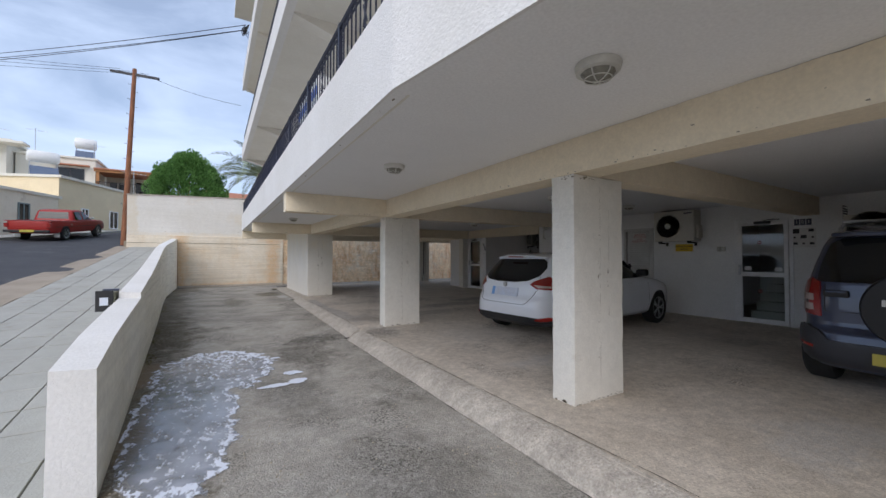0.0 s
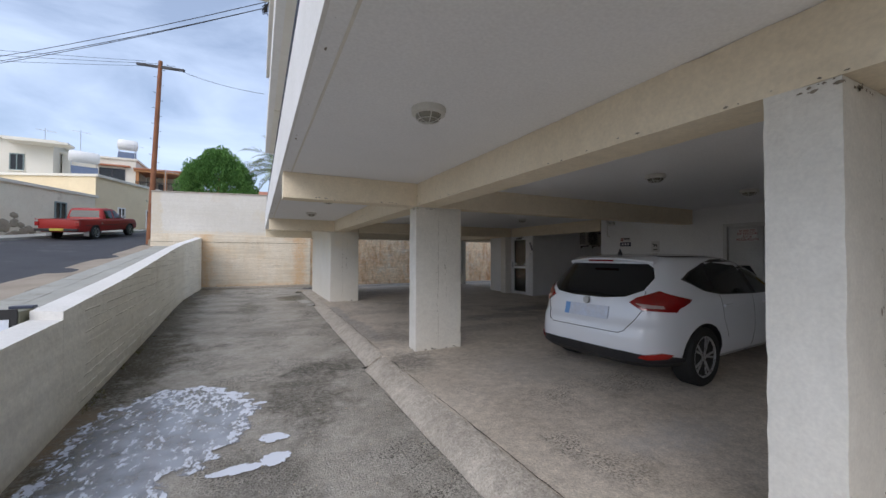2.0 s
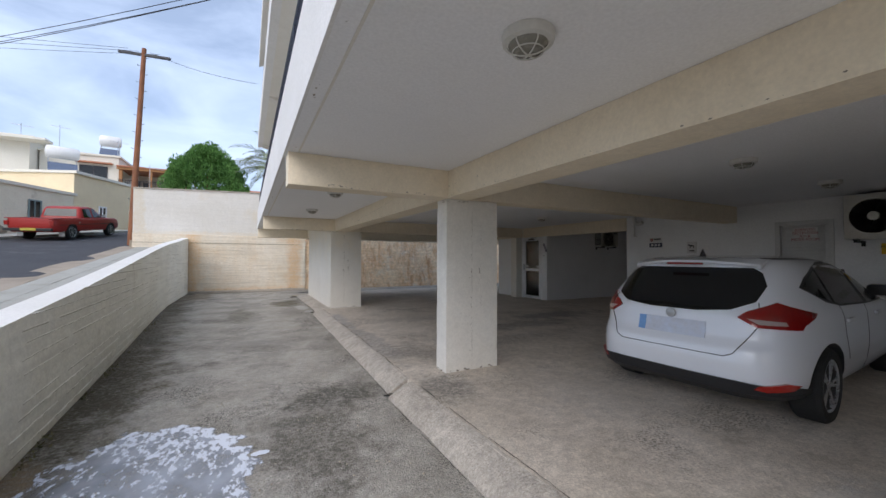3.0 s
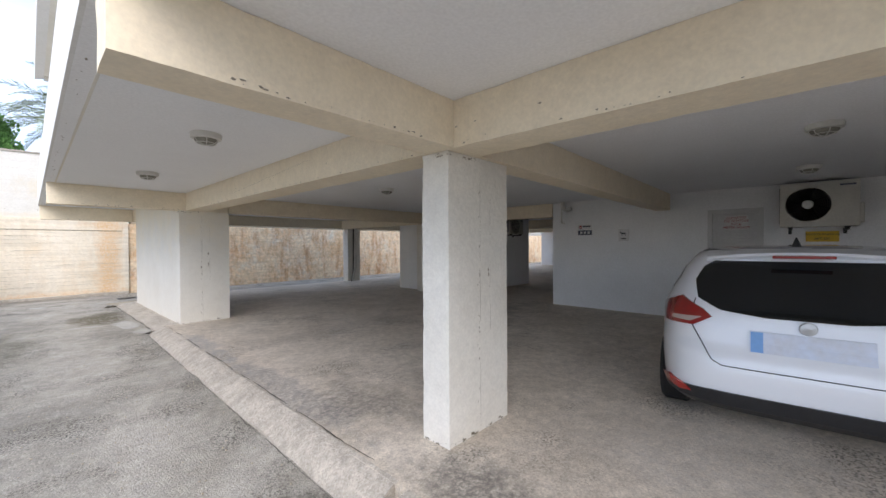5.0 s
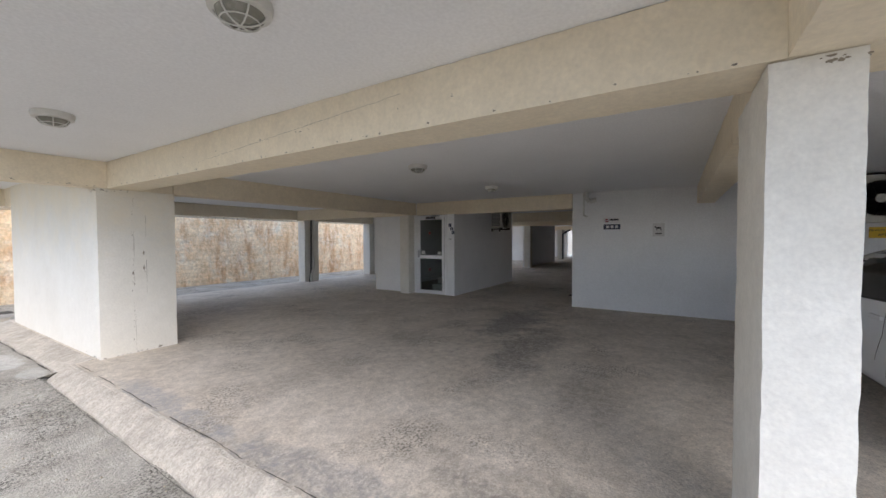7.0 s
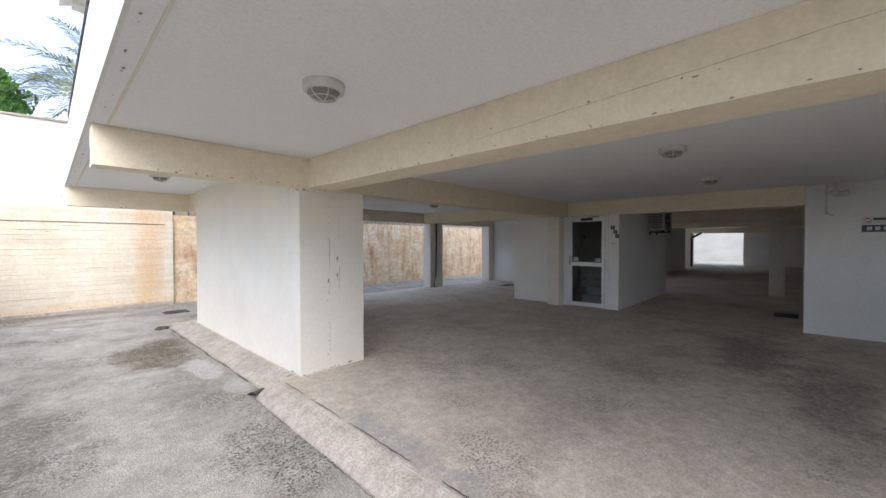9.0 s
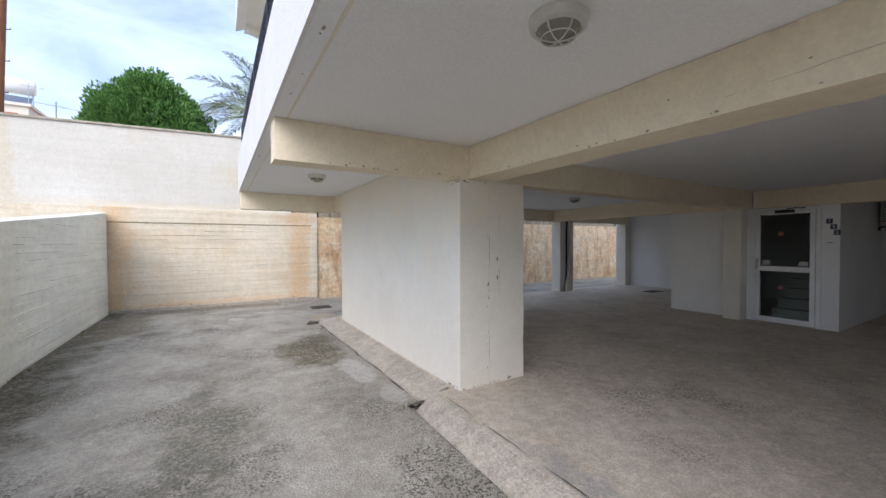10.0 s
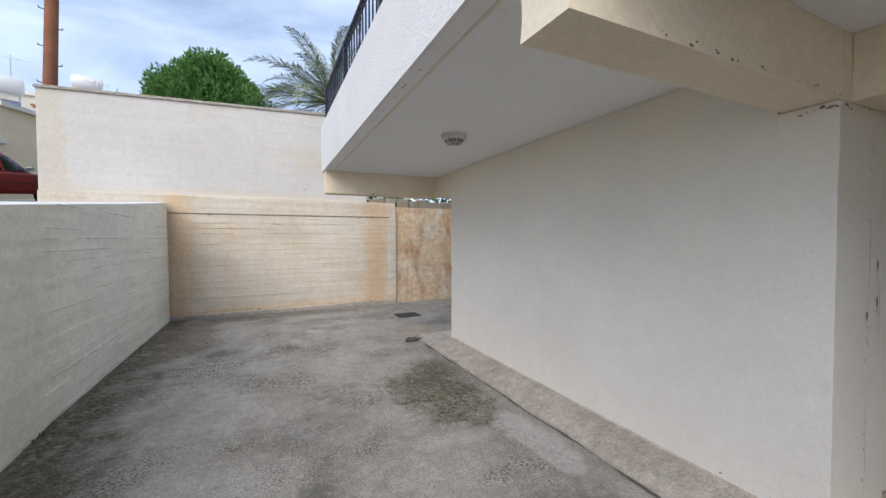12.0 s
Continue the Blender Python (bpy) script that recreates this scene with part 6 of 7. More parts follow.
part("rear_window", patch([(-0.68, 1.12), (0.68, 1.12), (0.66, 1.3), (0.6, 1.52), (0.5, 1.57), (-0.5, 1.57), (-0.6, 1.52), (-0.66, 1.3)], sh2.rear), M_DARKGLASS, car, "dark tinted rear window", smooth=True)
part("rear_bumper", patch([(-1.2, 0.28), (-1.2, 0.62), (-0.75, 0.66), (-0.62, 0.62), (-0.55, 0.53), (0.55, 0.53), (0.62, 0.62), (0.75, 0.66), (1.2, 0.62), (1.2, 0.28)], sh2.rear, 0.035), M_SUVGREY, car, "grey plastic rear bumper", smooth=True)
for f in (False, True):
    lamp = part("tail_light", patch([(0.62, 0.76), (0.64, 1.12), (0.72, 1.16), (0.92, 1.1), (0.93, 0.86), (0.84, 0.79), (0.72, 0.77)], sh2.rear, 0.018, 0.05, f), M_REDLENS, car, "red tail light with two clear lenses", smooth=True)
    for z in (0.82, 0.92):
        part("clear_lens", patch([(0.68, z), (0.69, z + 0.07), (0.86, z + 0.07), (0.86, z)], sh2.rear, 0.022, 0.05, f), M_CLEARLENS, lamp, "clear lens")
    part("reflector", patch([(0.66, 0.44), (0.66, 0.47), (0.92, 0.49), (0.92, 0.46)], sh2.rear, 0.042, 0.05, f), M_ORANGELENS, car, "orange-red bumper reflector")
    part("side_window", patch([(2.95, 1.08), (0.5, 1.1), (0.55, 1.5), (2.35, 1.55)], sh2.side, 0.004, 0.1, f), M_DARKGLASS, car, "dark side windows", smooth=True)
    y = -0.56 if f else 0.56
    bm = bmesh.new()
    tube(bm, [(0.5, y, 1.68), (0.62, y, 1.74), (2.2, y, 1.74), (2.35, y, 1.66)], 0.018, 8)
    part("roof_rail", bm, M_STEEL, car, "silver roof rail", smooth=True)
    p = sh2.side(2.9, 1.1, 0.1)
    part("door_mirror", boxes((2.85, 2.98, (-p.y if f else p.y) - 0.09, (-p.y if f else p.y) + 0.09, 1.05, 1.22), bevel=0.03), M_BLACK, car)
for x in (0.75, 1.9):
    part("roof_bar", tube(bmesh.new(), [(x, -0.6, 1.77), (x, 0.6, 1.77)], 0.02, 8), M_STEEL, car, "silver cross bar on the roof")
part("spoiler", boxes((0.16, 0.42, -0.56, 0.56, 1.585, 1.63), bevel=0.02), M_SUVPAINT, car, smooth=True)
bm = lathe(bmesh.new(), [(0.3, 0.0), (0.345, -0.02), (0.355, -0.08), (0.35, -0.17), (0.33, -0.205), (0.1, -0.225), (0.01, -0.228)], 44, "X", origin=(0.05, -0.03, 0.9))
part("spare_wheel_cover", bm, M_BLACK, car, "black cover of the spare wheel", smooth=True)
bm = bmesh.new()
for k in range(5):
    a = 2 * math.pi * k / 5 + 0.3
    box(bm, -0.18, -0.172, -0.03 + 0.2 * math.cos(a) - 0.012, -0.03 + 0.2 * math.cos(a) + 0.012, 0.9 + 0.2 * math.sin(a) - 0.03, 0.9 + 0.2 * math.sin(a) + 0.03)
part("cover_marks", bm, M_WHITEPLATE, car, "small pale marks on the cover")
part("handle_recess", boxes((0.055, 0.08, 0.42, 0.6, 0.97, 1.04), bevel=0.012), M_BLACK, car, "dark tailgate handle recess")
part("tailgate_handle", boxes((0.045, 0.058, 0.44, 0.58, 1.015, 1.035), bevel=0.004), M_SUVPAINT, car)
bm = bmesh.new()
seam(bm, [(0.6, 1.1), (0.6, 0.82), (-0.6, 0.82)], sh2.rear, r=0.004)
part("tailgate_seam", bm, M_BLACK, car)
part("number_plate", boxes((-0.045, -0.03, -0.26, 0.26, 0.36, 0.47), bevel=0.003), M_PLATE_Y, car, "yellow number plate")

# the red pickup in the street
PICK = Shell([(0.36, 0.1, 4.6, 0.76, 12), (0.45, 0.02, 4.78, 0.8, 12), (0.62, 0.0, 4.82, 0.82, 11), (0.72, 0.0, 4.8, 0.825, 11), (0.86, 0.01, 4.72, 0.82, 11), (0.93, 0.02, 4.55, 0.81, 11), (0.95, 0.03, 4.3, 0.79, 11)])
CAB = Shell([(0.95, 1.72, 3.62, 0.79, 8), (1.0, 1.74, 3.55, 0.785, 8), (1.2, 1.8, 3.25, 0.74, 8), (1.4, 1.88, 2.98, 0.69, 8), (1.48, 1.95, 2.85, 0.66, 7), (1.52, 2.1, 2.7, 0.5, 5)])
car = thing("red_pickup", (0, 0, 0), "faded red pickup truck parked before the yellow house", "pickup truck")
cx, cy = -6.62, 22.45
place(car, cx - 0.05, cy, street_z(cy) - 0.02, 78, 6.2, scale=(0.94, 0.94, 0.88))
part("body", PICK.body([(1.08, 0.34), (3.93, 0.34)], 0.37, M_BLACK), [M_REDPAINT, M_BLACK], car, "faded red bodywork", smooth=True)
bm = bmesh.new()
tub = boxes((0.08, 1.66, -0.72, 0.72, 0.952, 0.956))
part("load_bed", tub, M_BLACK, car, "dark load bed")
part("bed_rim", boxes((0.02, 1.68, -0.8, -0.74, 0.94, 0.975), (0.02, 1.68, 0.74, 0.8, 0.94, 0.975), (0.02, 0.08, -0.74, 0.74, 0.94, 0.975), bevel=0.006), M_REDPAINT, car)
part("cab", CAB.body([(9.0, 9.0)], 0.1, M_BLACK), [M_REDPAINT, M_BLACK], car, smooth=True)
for f in (False, True):
    part("side_window", patch([(3.3, 1.0), (2.62, 1.0), (2.62, 1.42), (2.92, 1.4)], CAB.side, 0.006, 0.12, f), M_DARKGLASS, car, "dark side window")
    part("side_window", patch([(2.5, 1.0), (1.95, 1.0), (2.0, 1.4), (2.5, 1.42)], CAB.side, 0.006, 0.12, f), M_DARKGLASS, car, "dark side window")
    part("chrome_strip", patch([(0.1, 0.66), (0.1, 0.685), (4.5, 0.685), (4.5, 0.66)], PICK.side, 0.006, 0.3, f), M_BLACK, car)
    part("tail_light", boxes((-0.01, 0.03, (-0.8 if f else 0.66), (-0.66 if f else 0.8), 0.66, 0.86), bevel=0.01), M_REDLENS, car, "red tail light")
    part("side_marker", patch([(1.6, 0.72), (1.6, 0.8), (1.5, 0.8), (1.5, 0.72)], PICK.side, 0.006, 0.3, f), M_CLEARLENS, car)
    part("mud_flap", boxes((0.6, 0.62, (-0.8 if f else 0.6), (-0.6 if f else 0.8), 0.15, 0.4)), M_STEEL, car)
    part("door_mirror", boxes((3.2, 3.3, (-0.95 if f else 0.82), (-0.82 if f else 0.95), 1.02, 1.14), bevel=0.01), M_STEEL, car)
part("rear_window", patch([(-0.6, 1.05), (0.6, 1.05), (0.55, 1.4), (-0.55, 1.4)], CAB.rear, 0.006, 0.12), M_DARKGLASS, car, "dark rear window")
part("rear_bumper", boxes((-0.12, 0.0, -0.78, 0.78, 0.42, 0.54), bevel=0.02), M_BLACK, car, "black steel rear bumper")
part("number_plate", boxes((-0.132, -0.122, -0.28, 0.22, 0.44, 0.55)), M_PLATE_Y, car, "yellow number plate")
for x in (1.08, 3.93):
    for s in (-1, 1):
        wheel(car, x, s * 0.73, 0.33, 0.2, 7, s)


# ---- the street beyond ----
def wire(name, a, b, sag, r=0.012, label="thin black overhead cable strung across the street"):
    t = thing(name, a, label, "cable", "overhead cables")
    a, b = Vector(a), Vector(b)
    pts = []
    for k in range(15):
        u = k / 14
        p = a.lerp(b, u)
        p.z -= sag * 4 * u * (1 - u)
        pts.append(p - a)
    part("strand", tube(bmesh.new(), pts, r, 5), M_CABLE, t)
    return t


t = thing("utility_pole", (-3.4, 21.15, street_z(21.15) - 0.25), "tall brown wooden utility pole with a crossarm and climbing steps", "utility pole")
bm = bmesh.new()
lathe(bm, [(0.112 - 0.0035 * k, 0.8 * k) for k in range(11)], 18)
for v in bm.verts:
    v.co.x += 0.0375 * v.co.z
part("pole", bm, M_WOODPOLE, t, smooth=True)
bm = bmesh.new()
box(bm, -1.0, 1.0, -0.05, 0.05, -0.045, 0.045)
arm = part("crossarm", bm, M_SUVGREY, t, "dark steel crossarm")
arm.matrix_basis = pose(0.31, 0, 7.75, 0, 8, -25)
for k in range(9):
    x = 0.03 * (2.5 + 0.8 * k)
    for s in (-1, 1):
        bm = bmesh.new()
        cyl(bm, (0, 0, 0), (s * 0.17, 0, 0.02), 0.009, seg=6)
        cyl(bm, (s * 0.17, 0, 0.02), (s * 0.17, 0, 0.05), 0.009, seg=6)
        o = part("step", bm, M_SUVGREY, t, "dark steel climbing step")
        o.location = (x, 0, 2.0 + 0.66 * k + (0.33 if s > 0 else 0))

for dz, dy in ((0.0, 0.0), (0.12, 0.1), (0.25, -0.1)):
    wire("overhead_cable", (0.86, 14.8 + dy, 9.4 + dz * 0.5), (-24, 40, 12.3 + dz * 2), 0.5)
wire("overhead_cable", (-2.9, 21.15, 9.6), (0.84, 17.35, 7.6), 0.15, 0.008)
for k in range(3):
    wire("overhead_cable", (-3.6 + 0.5 * k, 21.15, 9.6), (-30, 24 + 4 * k, 8.5 + k), 0.4, 0.007)
bm = bmesh.new()
rnd = random.Random(2)
for k in range(9):
    pts = [(rnd.uniform(-0.12, 0.12), rnd.uniform(-0.2, 0.2), rnd.uniform(-0.2, 0.2)) for i in range(4)]
    tube(bm, pts, 0.012, 5)
t = thing("cable_bundle", (0.84, 14.8, 9.4), "tangled black cable loops fixed to the balcony edge", "cable")
part("loops", bm, M_CABLE, t)


def house(name, pts, z0, z1, material, label, eave=0.12):
    """A house from its plan; pts counter-clockwise."""
    h = thing(name, (pts[0][0], pts[0][1], z0), label, "house")
    q = [(x - pts[0][0], y - pts[0][1]) for x, y in pts]
    part("wall", prism(bmesh.new(), q, 0, z1 - z0), material, h)
    cx, cy = sum(p[0] for p in q) / len(q), sum(p[1] for p in q) / len(q)
    q2 = [(x + math.copysign(eave, x - cx), y + math.copysign(eave, y - cy)) for x, y in q]
    part("roof", prism(bmesh.new(), q2, z1 - z0 + 0.002, z1 - z0 + 0.14), M_OFFWHITE, h, "pale flat roof slab")
    return h


def house_window(h, a, b, u, z, w, hh, shutter=M_SHUTTER, label="window with grey-green shutters"):
    """A window in the wall from a to b, u metres from a; sill at height z above the house's base."""
    o = h.matrix_basis.translation
    a, b = Vector((a[0] - o.x, a[1] - o.y)), Vector((b[0] - o.x, b[1] - o.y))
    d = (b - a).normalized()
    ang = math.degrees(math.atan2(d.y, d.x))
    p = a + d * u
    win = new("window")
    win.parent = h
    win.matrix_basis = pose(p.x, p.y, z, 0, 0, ang)
    win["label"] = label
    part("frame", boxes((0, w, -0.05, 0.02, 0, 0.06), (0, w, -0.05, 0.02, hh - 0.06, hh), (0, 0.06, -0.05, 0.02, 0.06, hh - 0.06), (w - 0.06, w, -0.05, 0.02, 0.06, hh - 0.06), (w / 2 - 0.03, w / 2 + 0.03, -0.04, 0.02, 0.06, hh - 0.06)), shutter, win)
    part("pane", boxes((0.06, w / 2 - 0.03, -0.015, 0.0, 0.06, hh - 0.06), (w / 2 + 0.03, w - 0.06, -0.015, 0.0, 0.06, hh - 0.06)), M_DARKGLASS, win)
    part("window_sill", boxes((-0.06, w + 0.06, -0.1, 0.02, -0.06, -0.002)), M_OFFWHITE, win)
    return win


def along(y):
    return (-11 + 0.414 * (y - 20), y)


A0, A1, A2 = along(18.0), along(28.7), along(33.6)
low = house("low_house", [A0, A1, (A1[0] - 7, A1[1] + 2.9), (A0[0] - 7, A0[1] + 2.9)], 0.9, 4.62, M_CREAMHOUSE, "low cream rendered house with peeling plaster and exposed stone")
house_window(low, A0, A1, 9.25, 2.05, 0.62, 1.15)
# exposed rubble stones at the foot of the low house
rnd = random.Random(8)
d = Vector((A1[0] - A0[0], A1[1] - A0[1])).normalized()
for k in range(60):
    u, z = 5.3 + 3.0 * rnd.random(), 1.05 + 1.3 * rnd.random() * (0.4 + 0.6 * rnd.random())
    bm = bmesh.new()
    bmesh.ops.create_icosphere(bm, subdivisions=1, radius=0.14)
    for v in bm.verts:
        v.co.y *= 0.3
        v.co.x *= 1.5
        v.co += Vector((rnd.uniform(-1, 1), 0, rnd.uniform(-1, 1))) * 0.02
    o = part("stone", bm, M_STONE, low)
    o.matrix_basis = pose(d.x * u, d.y * u, z, 0, 0, math.degrees(math.atan2(d.y, d.x)))
B0 = A1
yel = house("yellow_house", [(B0[0], B0[1] + 0.02), A2, (A2[0] - 8, A2[1] + 3.3), (B0[0] - 8, B0[1] + 3.3)], 1.9, 5.8, M_YELLOWHOUSE, "long pale yellow rendered house with small white windows")
house_window(yel, B0, A2, 1.55, 1.4, 0.55, 1.0, M_ALU, "small white window")
house_window(yel, B0, A2, 3.85, 1.35, 0.8, 1.15, M_ALU, "small white window")
yel2 = house("yellow_house", [A2, (-2.5, 41), (-9, 44), (A2[0] - 4, A2[1] + 2)], 2.2, 4.9, M_YELLOWHOUSE, "pale yellow rendered house further up the street")
up = house("upper_house", [(-24, 36), (-11.8, 36), (-11.8, 45), (-24, 45)], 2.4, 9.0, M_OFFWHITE, "two-storey off-white house with a projecting roof canopy", 0.3)
house_window(up, (-24, 36), (-11.8, 36), 10.1, 4.6, 0.7, 1.1)
house_window(up, (-24, 36), (-11.8, 36), 5.0, 4.6, 0.9, 1.2)
part("canopy", boxes((10.2, 13.3, -1.1, 0.0, 6.35, 6.5), bevel=0.02), M_OFFWHITE, up, "rounded roof canopy")
mid = house("middle_house", [(-11.7, 37), (-7.6, 37), (-7.6, 45), (-11.7, 45)], 2.6, 8.5, M_OFFWHITE, "off-white upper storey with a wide window")
house_window(mid, (-11.7, 37), (-7.6, 37), 2.0, 4.3, 1.5, 0.9, M_SUVGREY, "wide window with grey blinds")
part("tile_hood", boxes((1.8, 3.8, -0.35, 0, 5.35, 5.45)), M_TILE, mid, "small terracotta tile hood")
ter = house("terrace_house", [(-7.5, 36.5), (-3.6, 36.5), (-3.6, 44), (-7.5, 44)], 2.6, 6.0, M_OFFWHITE, "house with a timber-roofed terrace on top")
for x in (0.1, 1.8, 3.75):
    part("terrace_post", boxes((x - 0.09, x + 0.09, 0.1, 0.28, 3.55, 5.1)), M_TIMBER, ter, "orange timber post")
part("terrace_roof", boxes((-0.1, 4.0, -0.1, 4.0, 5.2, 5.3), bevel=0.01), M_TILE, ter, "brown pergola roof")
part("terrace_beam", boxes((-0.1, 4.0, 0.0, 0.12, 5.04, 5.2)), M_TIMBER, ter, "orange timber beam")
part("terrace_back_wall", boxes((0.0, 3.9, 3.2, 3.35, 3.55, 5.2)), M_OFFWHITE, ter)
part("terrace_door", boxes((1.9, 3.2, 3.12, 3.2, 3.6, 4.9)), M_DARKGLASS, ter, "dark glazed terrace door")
bm = boxes((0, 3.9, 0.02, 0.06, 4.28, 4.32))
for k in range(40):
    box(bm, 0.1 * k, 0.1 * k + 0.02, 0.03, 0.05, 3.55, 4.28)
part("terrace_railing", bm, M_BLACK, ter, "thin metal railing")
for x, y in ((0.8, 1.0), (1.3, 1.4), (2.4, 1.1)):
    c = thing("terrace_chair", (-7.5 + x, 36.5 + y, 6.15), "dark garden chair on the timber-roofed terrace", "chair", "chairs on the terrace")
    part("seat", boxes((-0.22, 0.22, -0.22, 0.22, 0.4, 0.45)), M_BLACK, c)
    part("backrest", boxes((-0.22, 0.22, 0.18, 0.22, 0.45, 0.9)), M_BLACK, c)
    for px in (-0.2, 0.2):
        for py in (-0.2, 0.2):
            part("leg", boxes((px - 0.02, px + 0.02, py - 0.02, py + 0.02, 0, 0.4)), M_BLACK, c)


def water_tank(at, turn, length, r, label):
    t = thing("solar_water_tank", at, label, "water tank", "rooftop solar water heaters", turn)
    bm = lathe(bmesh.new(), [(0.02, -length / 2), (r * 0.8, -length / 2 + 0.03), (r, -length / 2 + 0.14), (r, length / 2 - 0.14), (r * 0.8, length / 2 - 0.03), (0.02, length / 2)], 28, "X", origin=(0, 0, 1.55))
    part("tank", bm, M_TANK, t, smooth=True)
    bm = bmesh.new()
    for x in (-length * 0.4, length * 0.4):
        tube(bm, [(x, 0.1, 0), (x, 0, 1.3)], 0.025, 6)
        tube(bm, [(x, -1.2, 0.05), (x, 0, 1.25)], 0.02, 6)
    tube(bm, [(-length * 0.4, -0.2, 1.2), (length * 0.4, -0.2, 1.2)], 0.02, 6)
    part("stand", bm, M_STEEL, t, "galvanised stand")
    bm = boxes((-length * 0.42, length * 0.42, -0.55, 0.55, -0.04, 0.04), bevel=0.01)
    p = part("collector", bm, M_PANEL, t, "dark glazed solar collector")
    p.matrix_basis = pose(0, -0.75, 0.5, 45, 0, 0)
    return t


water_tank((-9.0, 32.2, 5.94), 20, 1.45, 0.36, "long white solar water tank on a stand above the yellow house")
water_tank((-8.7, 39.5, 8.64), 10, 1.3, 0.42, "white solar water tank on the roof of the off-white house")
water_tank((-4.9, 45.0, 7.1), 0, 1.3, 0.5, "white solar water tank on a roof further off")
for x, y, z, h in ((-12.6, 37, 9.1, 1.1), (-10.9, 37.5, 8.6, 1.9), (-7.9, 38, 8.6, 1.4), (-3.9, 26.8, 4.0, 2.4)):
    t = thing("tv_aerial", (x, y, z if z > 4.1 else 3.0), "thin television aerial on a mast", "aerial", "television aerials")
    bm = bmesh.new()
    hh = h if z > 4.1 else 3.2
    tube(bm, [(0, 0, 0), (0, 0, hh)], 0.02, 5)
    tube(bm, [(-0.5, 0, hh - 0.1), (0.6, 0, hh - 0.2)], 0.012, 5)
    for k in range(6):
        tube(bm, [(-0.4 + 0.18 * k, -0.12, hh - 0.1 - 0.02 * k), (-0.4 + 0.18 * k, 0.12, hh - 0.1 - 0.02 * k)], 0.008, 4)
    part("mast", bm, M_STEEL, t)
far_wall = house("tiled_house", [(-0.6, 33), (8, 33), (8, 40), (-0.6, 40)], 2.2, 5.3, M_OFFWHITE, "low house behind the wall with a terracotta tiled roof")
bm = bmesh.new()
prism(bm, [(-0.3, -0.4), (8.9, -0.4), (8.9, 3.5), (-0.3, 3.5)], 3.25, 3.3, tops=[3.3, 3.3, 4.6, 4.6])
part("tiled_roof", bm, M_TILE, far_wall, "terracotta tiled roof slope")


# ---- planting ----
def leaf(bm, p, d, size, rnd):
    """One small leaf blade at p pointing along d."""
    s = Vector((rnd.uniform(-1, 1), rnd.uniform(-1, 1), rnd.uniform(-1, 1))).cross(d).normalized() * size * 0.42
    a = bm.verts.new(p - d * size * 0.3)
    b = bm.verts.new(p + s)
    c = bm.verts.new(p + d * size)
    e = bm.verts.new(p - s)
    bm.faces.new((a, b, c, e))


rnd = random.Random(21)
tree = thing("conifer_tree", (-1.4, 26.2, 2.2), "broad dense green conifer behind the white wall", "tree")
bm = bmesh.new()
cyl(bm, (0, 0, 0), (0.05, 0, 2.2), 0.22, 0.14, 12)
for k in range(9):
    a = 2 * math.pi * k / 9
    cyl(bm, (0, 0, 0.5 + 0.2 * k), (1.0 * math.cos(a), 1.0 * math.sin(a), 2.0 + 0.2 * k), 0.06, 0.02, 6)
part("trunk", bm, M_WOODPOLE, tree)
bm = bmesh.new()
for k in range(520):
    a, h = rnd.uniform(0, 2 * math.pi), rnd.random() ** 0.8
    prof = 2.5 * max(0.0, 1 - h ** 1.7) ** 0.62 * (0.93 + 0.3 * noise.noise((math.cos(a) * 1.6, math.sin(a) * 1.6, h * 3.2)))
    rr = prof * (0.76 + 0.3 * rnd.random())
    c = Vector((0.1 + rr * math.cos(a) * 1.05, rr * math.sin(a), 0.1 + 4.75 * h + rnd.uniform(-0.15, 0.28)))
    size = rnd.uniform(0.14, 0.36)
    out = Vector((math.cos(a), math.sin(a), 1.1)).normalized()
    for i in range(160):
        q = Vector((rnd.gauss(0, 1), rnd.gauss(0, 1), rnd.gauss(0, 1))).normalized()
        p = c + Vector((q.x * size, q.y * size, q.z * size * 1.5)) * rnd.uniform(0.75, 1.0)
        leaf(bm, p, (q * 0.45 + out + Vector((0, 0, 0.5))).normalized(), rnd.uniform(0.05, 0.095), rnd)
part("crown", bm, M_CYPRESS, tree, "dense green sprays of foliage")

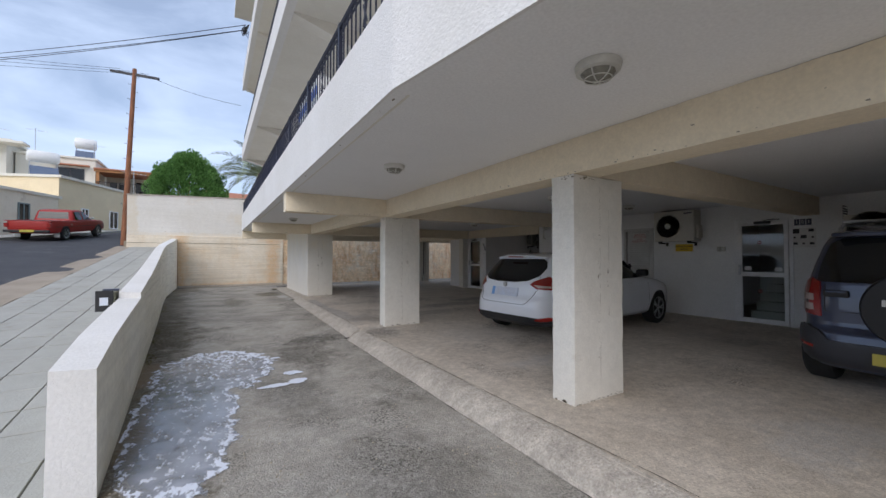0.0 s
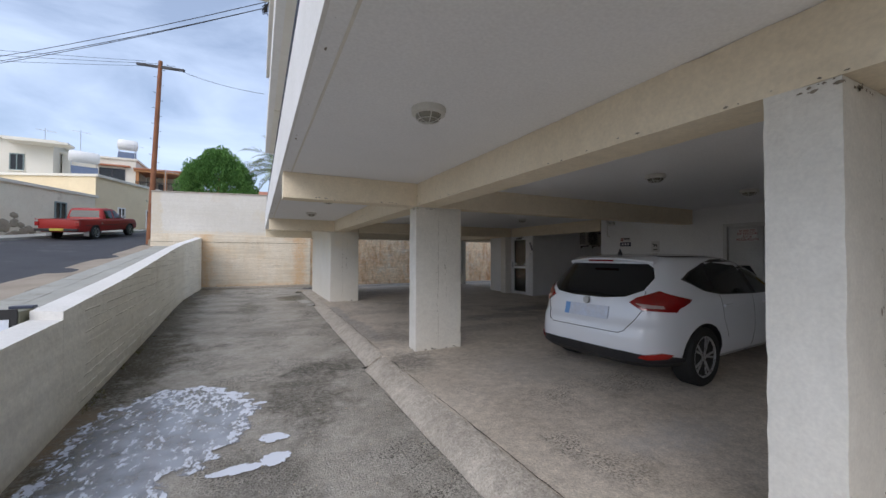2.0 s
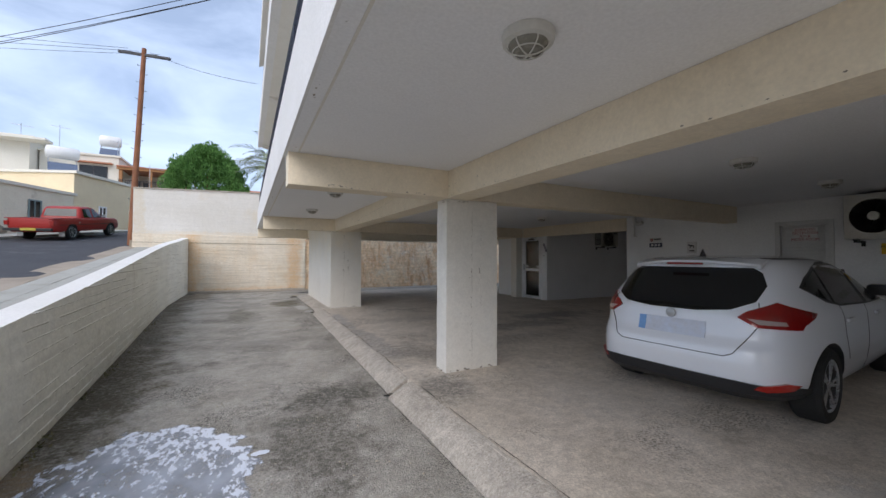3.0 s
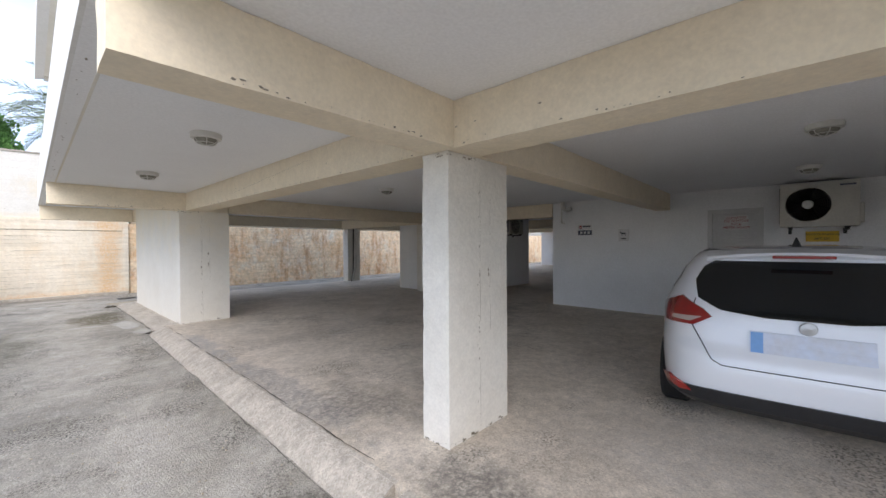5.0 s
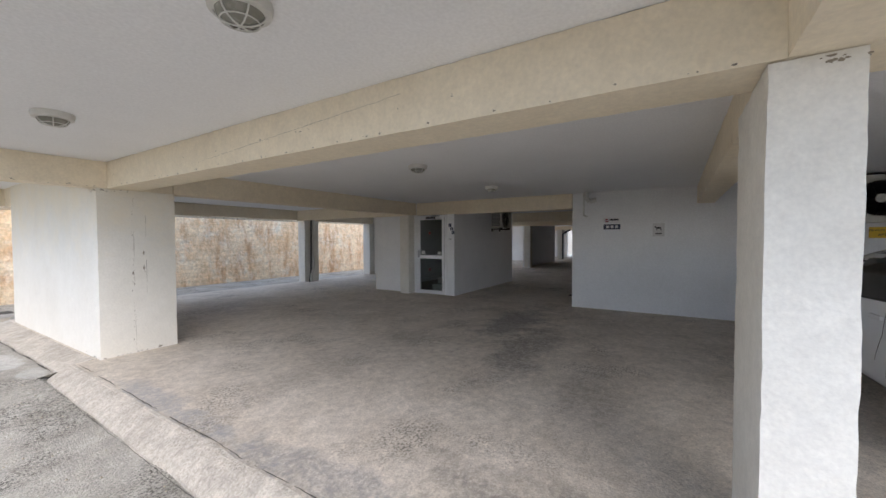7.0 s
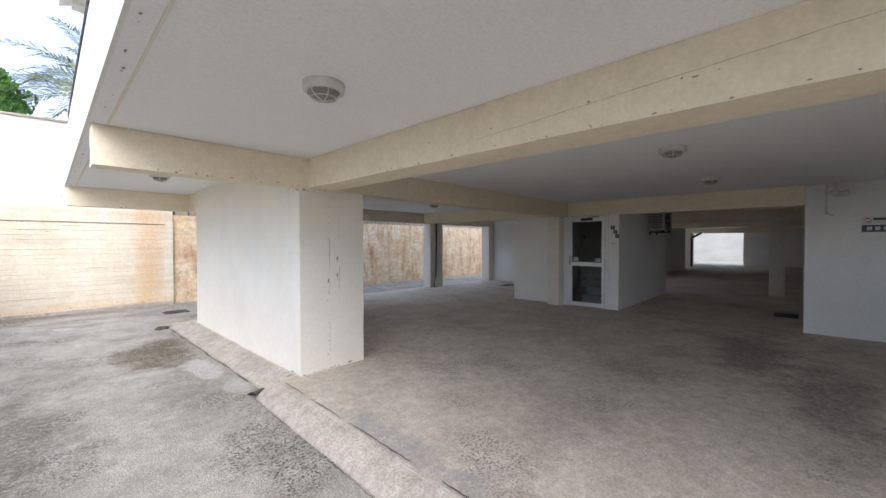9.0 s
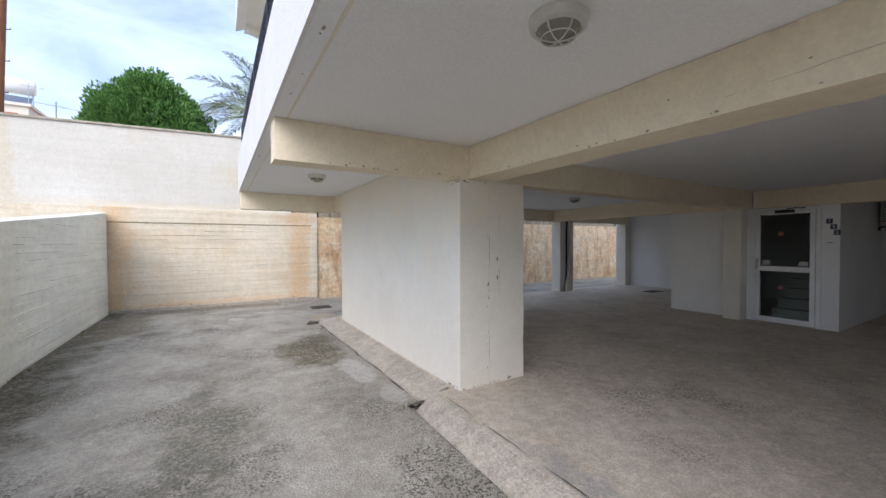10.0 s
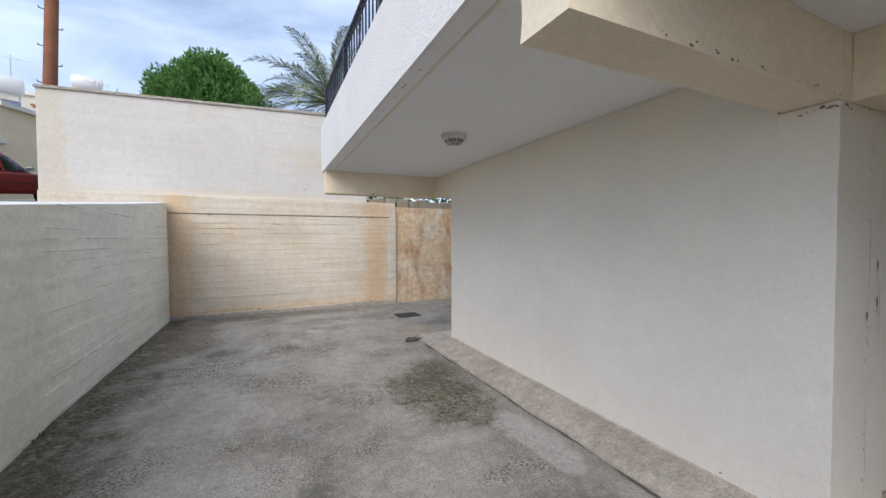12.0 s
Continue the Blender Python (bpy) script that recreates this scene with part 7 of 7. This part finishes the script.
palm = thing("palm_tree", (2.5, 26.6, 2.2), "date palm with dusty arching fronds behind the white wall", "palm tree")
bm = bmesh.new()
for k in range(14):
    cyl(bm, (0, 0, 0.32 * k), (0, 0, 0.32 * (k + 1)), 0.24, 0.2, 12)
part("trunk", bm, M_WOODPOLE, palm, "rough brown palm trunk")
for k in range(44):
    a = 2.4 * k
    lift = rnd.uniform(-0.15, 1.35)
    length = rnd.uniform(2.7, 3.7)
    bm = bmesh.new()
    d = Vector((math.cos(a), math.sin(a), 0))
    pts = []
    for i in range(15):
        u = i / 14
        e = lift - 1.3 * u * u * 0.9
        pts.append(((pts[-1] if pts else Vector((0, 0, 4.45))) + (d * math.cos(e) + Vector((0, 0, 1)) * math.sin(e)) * length / 14))
    for i in range(14):
        cyl(bm, pts[i], pts[i + 1], 0.028 * (1 - i / 16), 0.028 * (1 - (i + 1) / 16), 5, caps=False)
    side = d.cross(Vector((0, 0, 1)))
    for i in range(4, 84):
        u = i / 84
        j = min(13, int(u * 14))
        p = pts[j].lerp(pts[j + 1], u * 14 - j)
        t = (pts[j + 1] - pts[j]).normalized()
        for s in (-1, 1):
            w = (side * s * 0.75 + t * 0.75 + Vector((0, 0, rnd.uniform(-0.25, 0.35)))).normalized() * 0.48 * math.sin(math.pi * min(1, u * 0.85 + 0.12)) * rnd.uniform(0.8, 1.1)
            n2 = t.cross(w).normalized() * 0.0 + t * 0.02
            q = [bm.verts.new(p - n2), bm.verts.new(p + w * 0.5 + n2 * 0.9), bm.verts.new(p + w), bm.verts.new(p + w * 0.5 - n2 * 0.9)]
            bm.faces.new(q)
    part("frond", bm, M_PALM, palm)

bm = bmesh.new()
for k in range(2600):
    x = rnd.uniform(2.4, 20)
    top = 2.75 + 0.28 * noise.noise((x * 0.9, 0, 5)) + 0.1 * noise.noise((x * 4, 1, 5))
    p = Vector((x, rnd.uniform(20.65, 21.2), rnd.uniform(2.15, max(2.2, top))))
    d = Vector((rnd.uniform(-1, 1), rnd.uniform(-1, 0.3), rnd.uniform(-0.2, 1))).normalized()
    leaf(bm, p, d, rnd.uniform(0.08, 0.15), rnd)
tagged(make("hedge", bm, M_CYPRESS), "dark scrubby growth along the top of the retaining wall", "hedge", kind="stuff")

# dry weeds and moss at the foot of walls and in the kerb gaps
bm = bmesh.new()
for k in range(900):
    y = rnd.uniform(6, 19.8)
    x = par_x(y) + abs(rnd.gauss(0, 0.05)) + 0.01
    if noise.noise((y * 1.3, 0, 2)) < 0.05:
        continue
    leaf(bm, Vector((x, y, lane_z(y) + 0.008)), Vector((rnd.uniform(-1, 1), rnd.uniform(-1, 1), rnd.uniform(0.3, 1.2))).normalized(), rnd.uniform(0.012, 0.03), rnd)
tagged(make("wall_foot_weeds", bm, M_WEED), "small green and dry weeds along the foot of the parapet", "weeds", kind="stuff")
bm = bmesh.new()
for k in range(1500):
    y = rnd.uniform(1.0, 19.5)
    x = rnd.uniform(par_x(y) if y > 3 else -0.6, 2.0)
    r = rnd.uniform(0.004, 0.011)
    c = Vector((x, y, lane_z(y) + 0.004))
    q = [bm.verts.new(c + Vector((r * math.cos(u), r * math.sin(u), 0))) for u in (0, 2.1, 4.2)] + [bm.verts.new(c + Vector((0, 0, r)))]
    for f in ((0, 1, 3), (1, 2, 3), (2, 0, 3)):
        bm.faces.new([q[i] for i in f])
tagged(make("loose_grit", bm, M_STONE), "loose grit scattered on the concrete lane", "grit", kind="stuff")


# ---- paving stones, last ----
pave = bpy.data.objects["pavement"]
first = None
rnd = random.Random(31)
slope = math.degrees(math.atan(0.11))
for j in range(41):
    y = 0.9 + 0.47 * j
    for i in range(6):
        x = -2.99 + 0.4 * i
        right = par_x(y + 0.23) - 0.245 if y > 2.8 else -0.82
        w = min(0.388, right - x)
        if w < 0.05:
            continue
        full = w > 0.38
        if full and first is not None:
            o = first.copy()
            scene.collection.objects.link(o)
        else:
            bm = boxes((0, w, 0, 0.458, -0.05, 0.0), bevel=0.004)
            o = part("paving_stone", bm, M_PAVER, pave)
            if full:
                first = o
        o.matrix_basis = pose(x, y, street_z(y) + rnd.uniform(-0.003, 0.003), slope, rnd.uniform(-0.3, 0.3), 0)
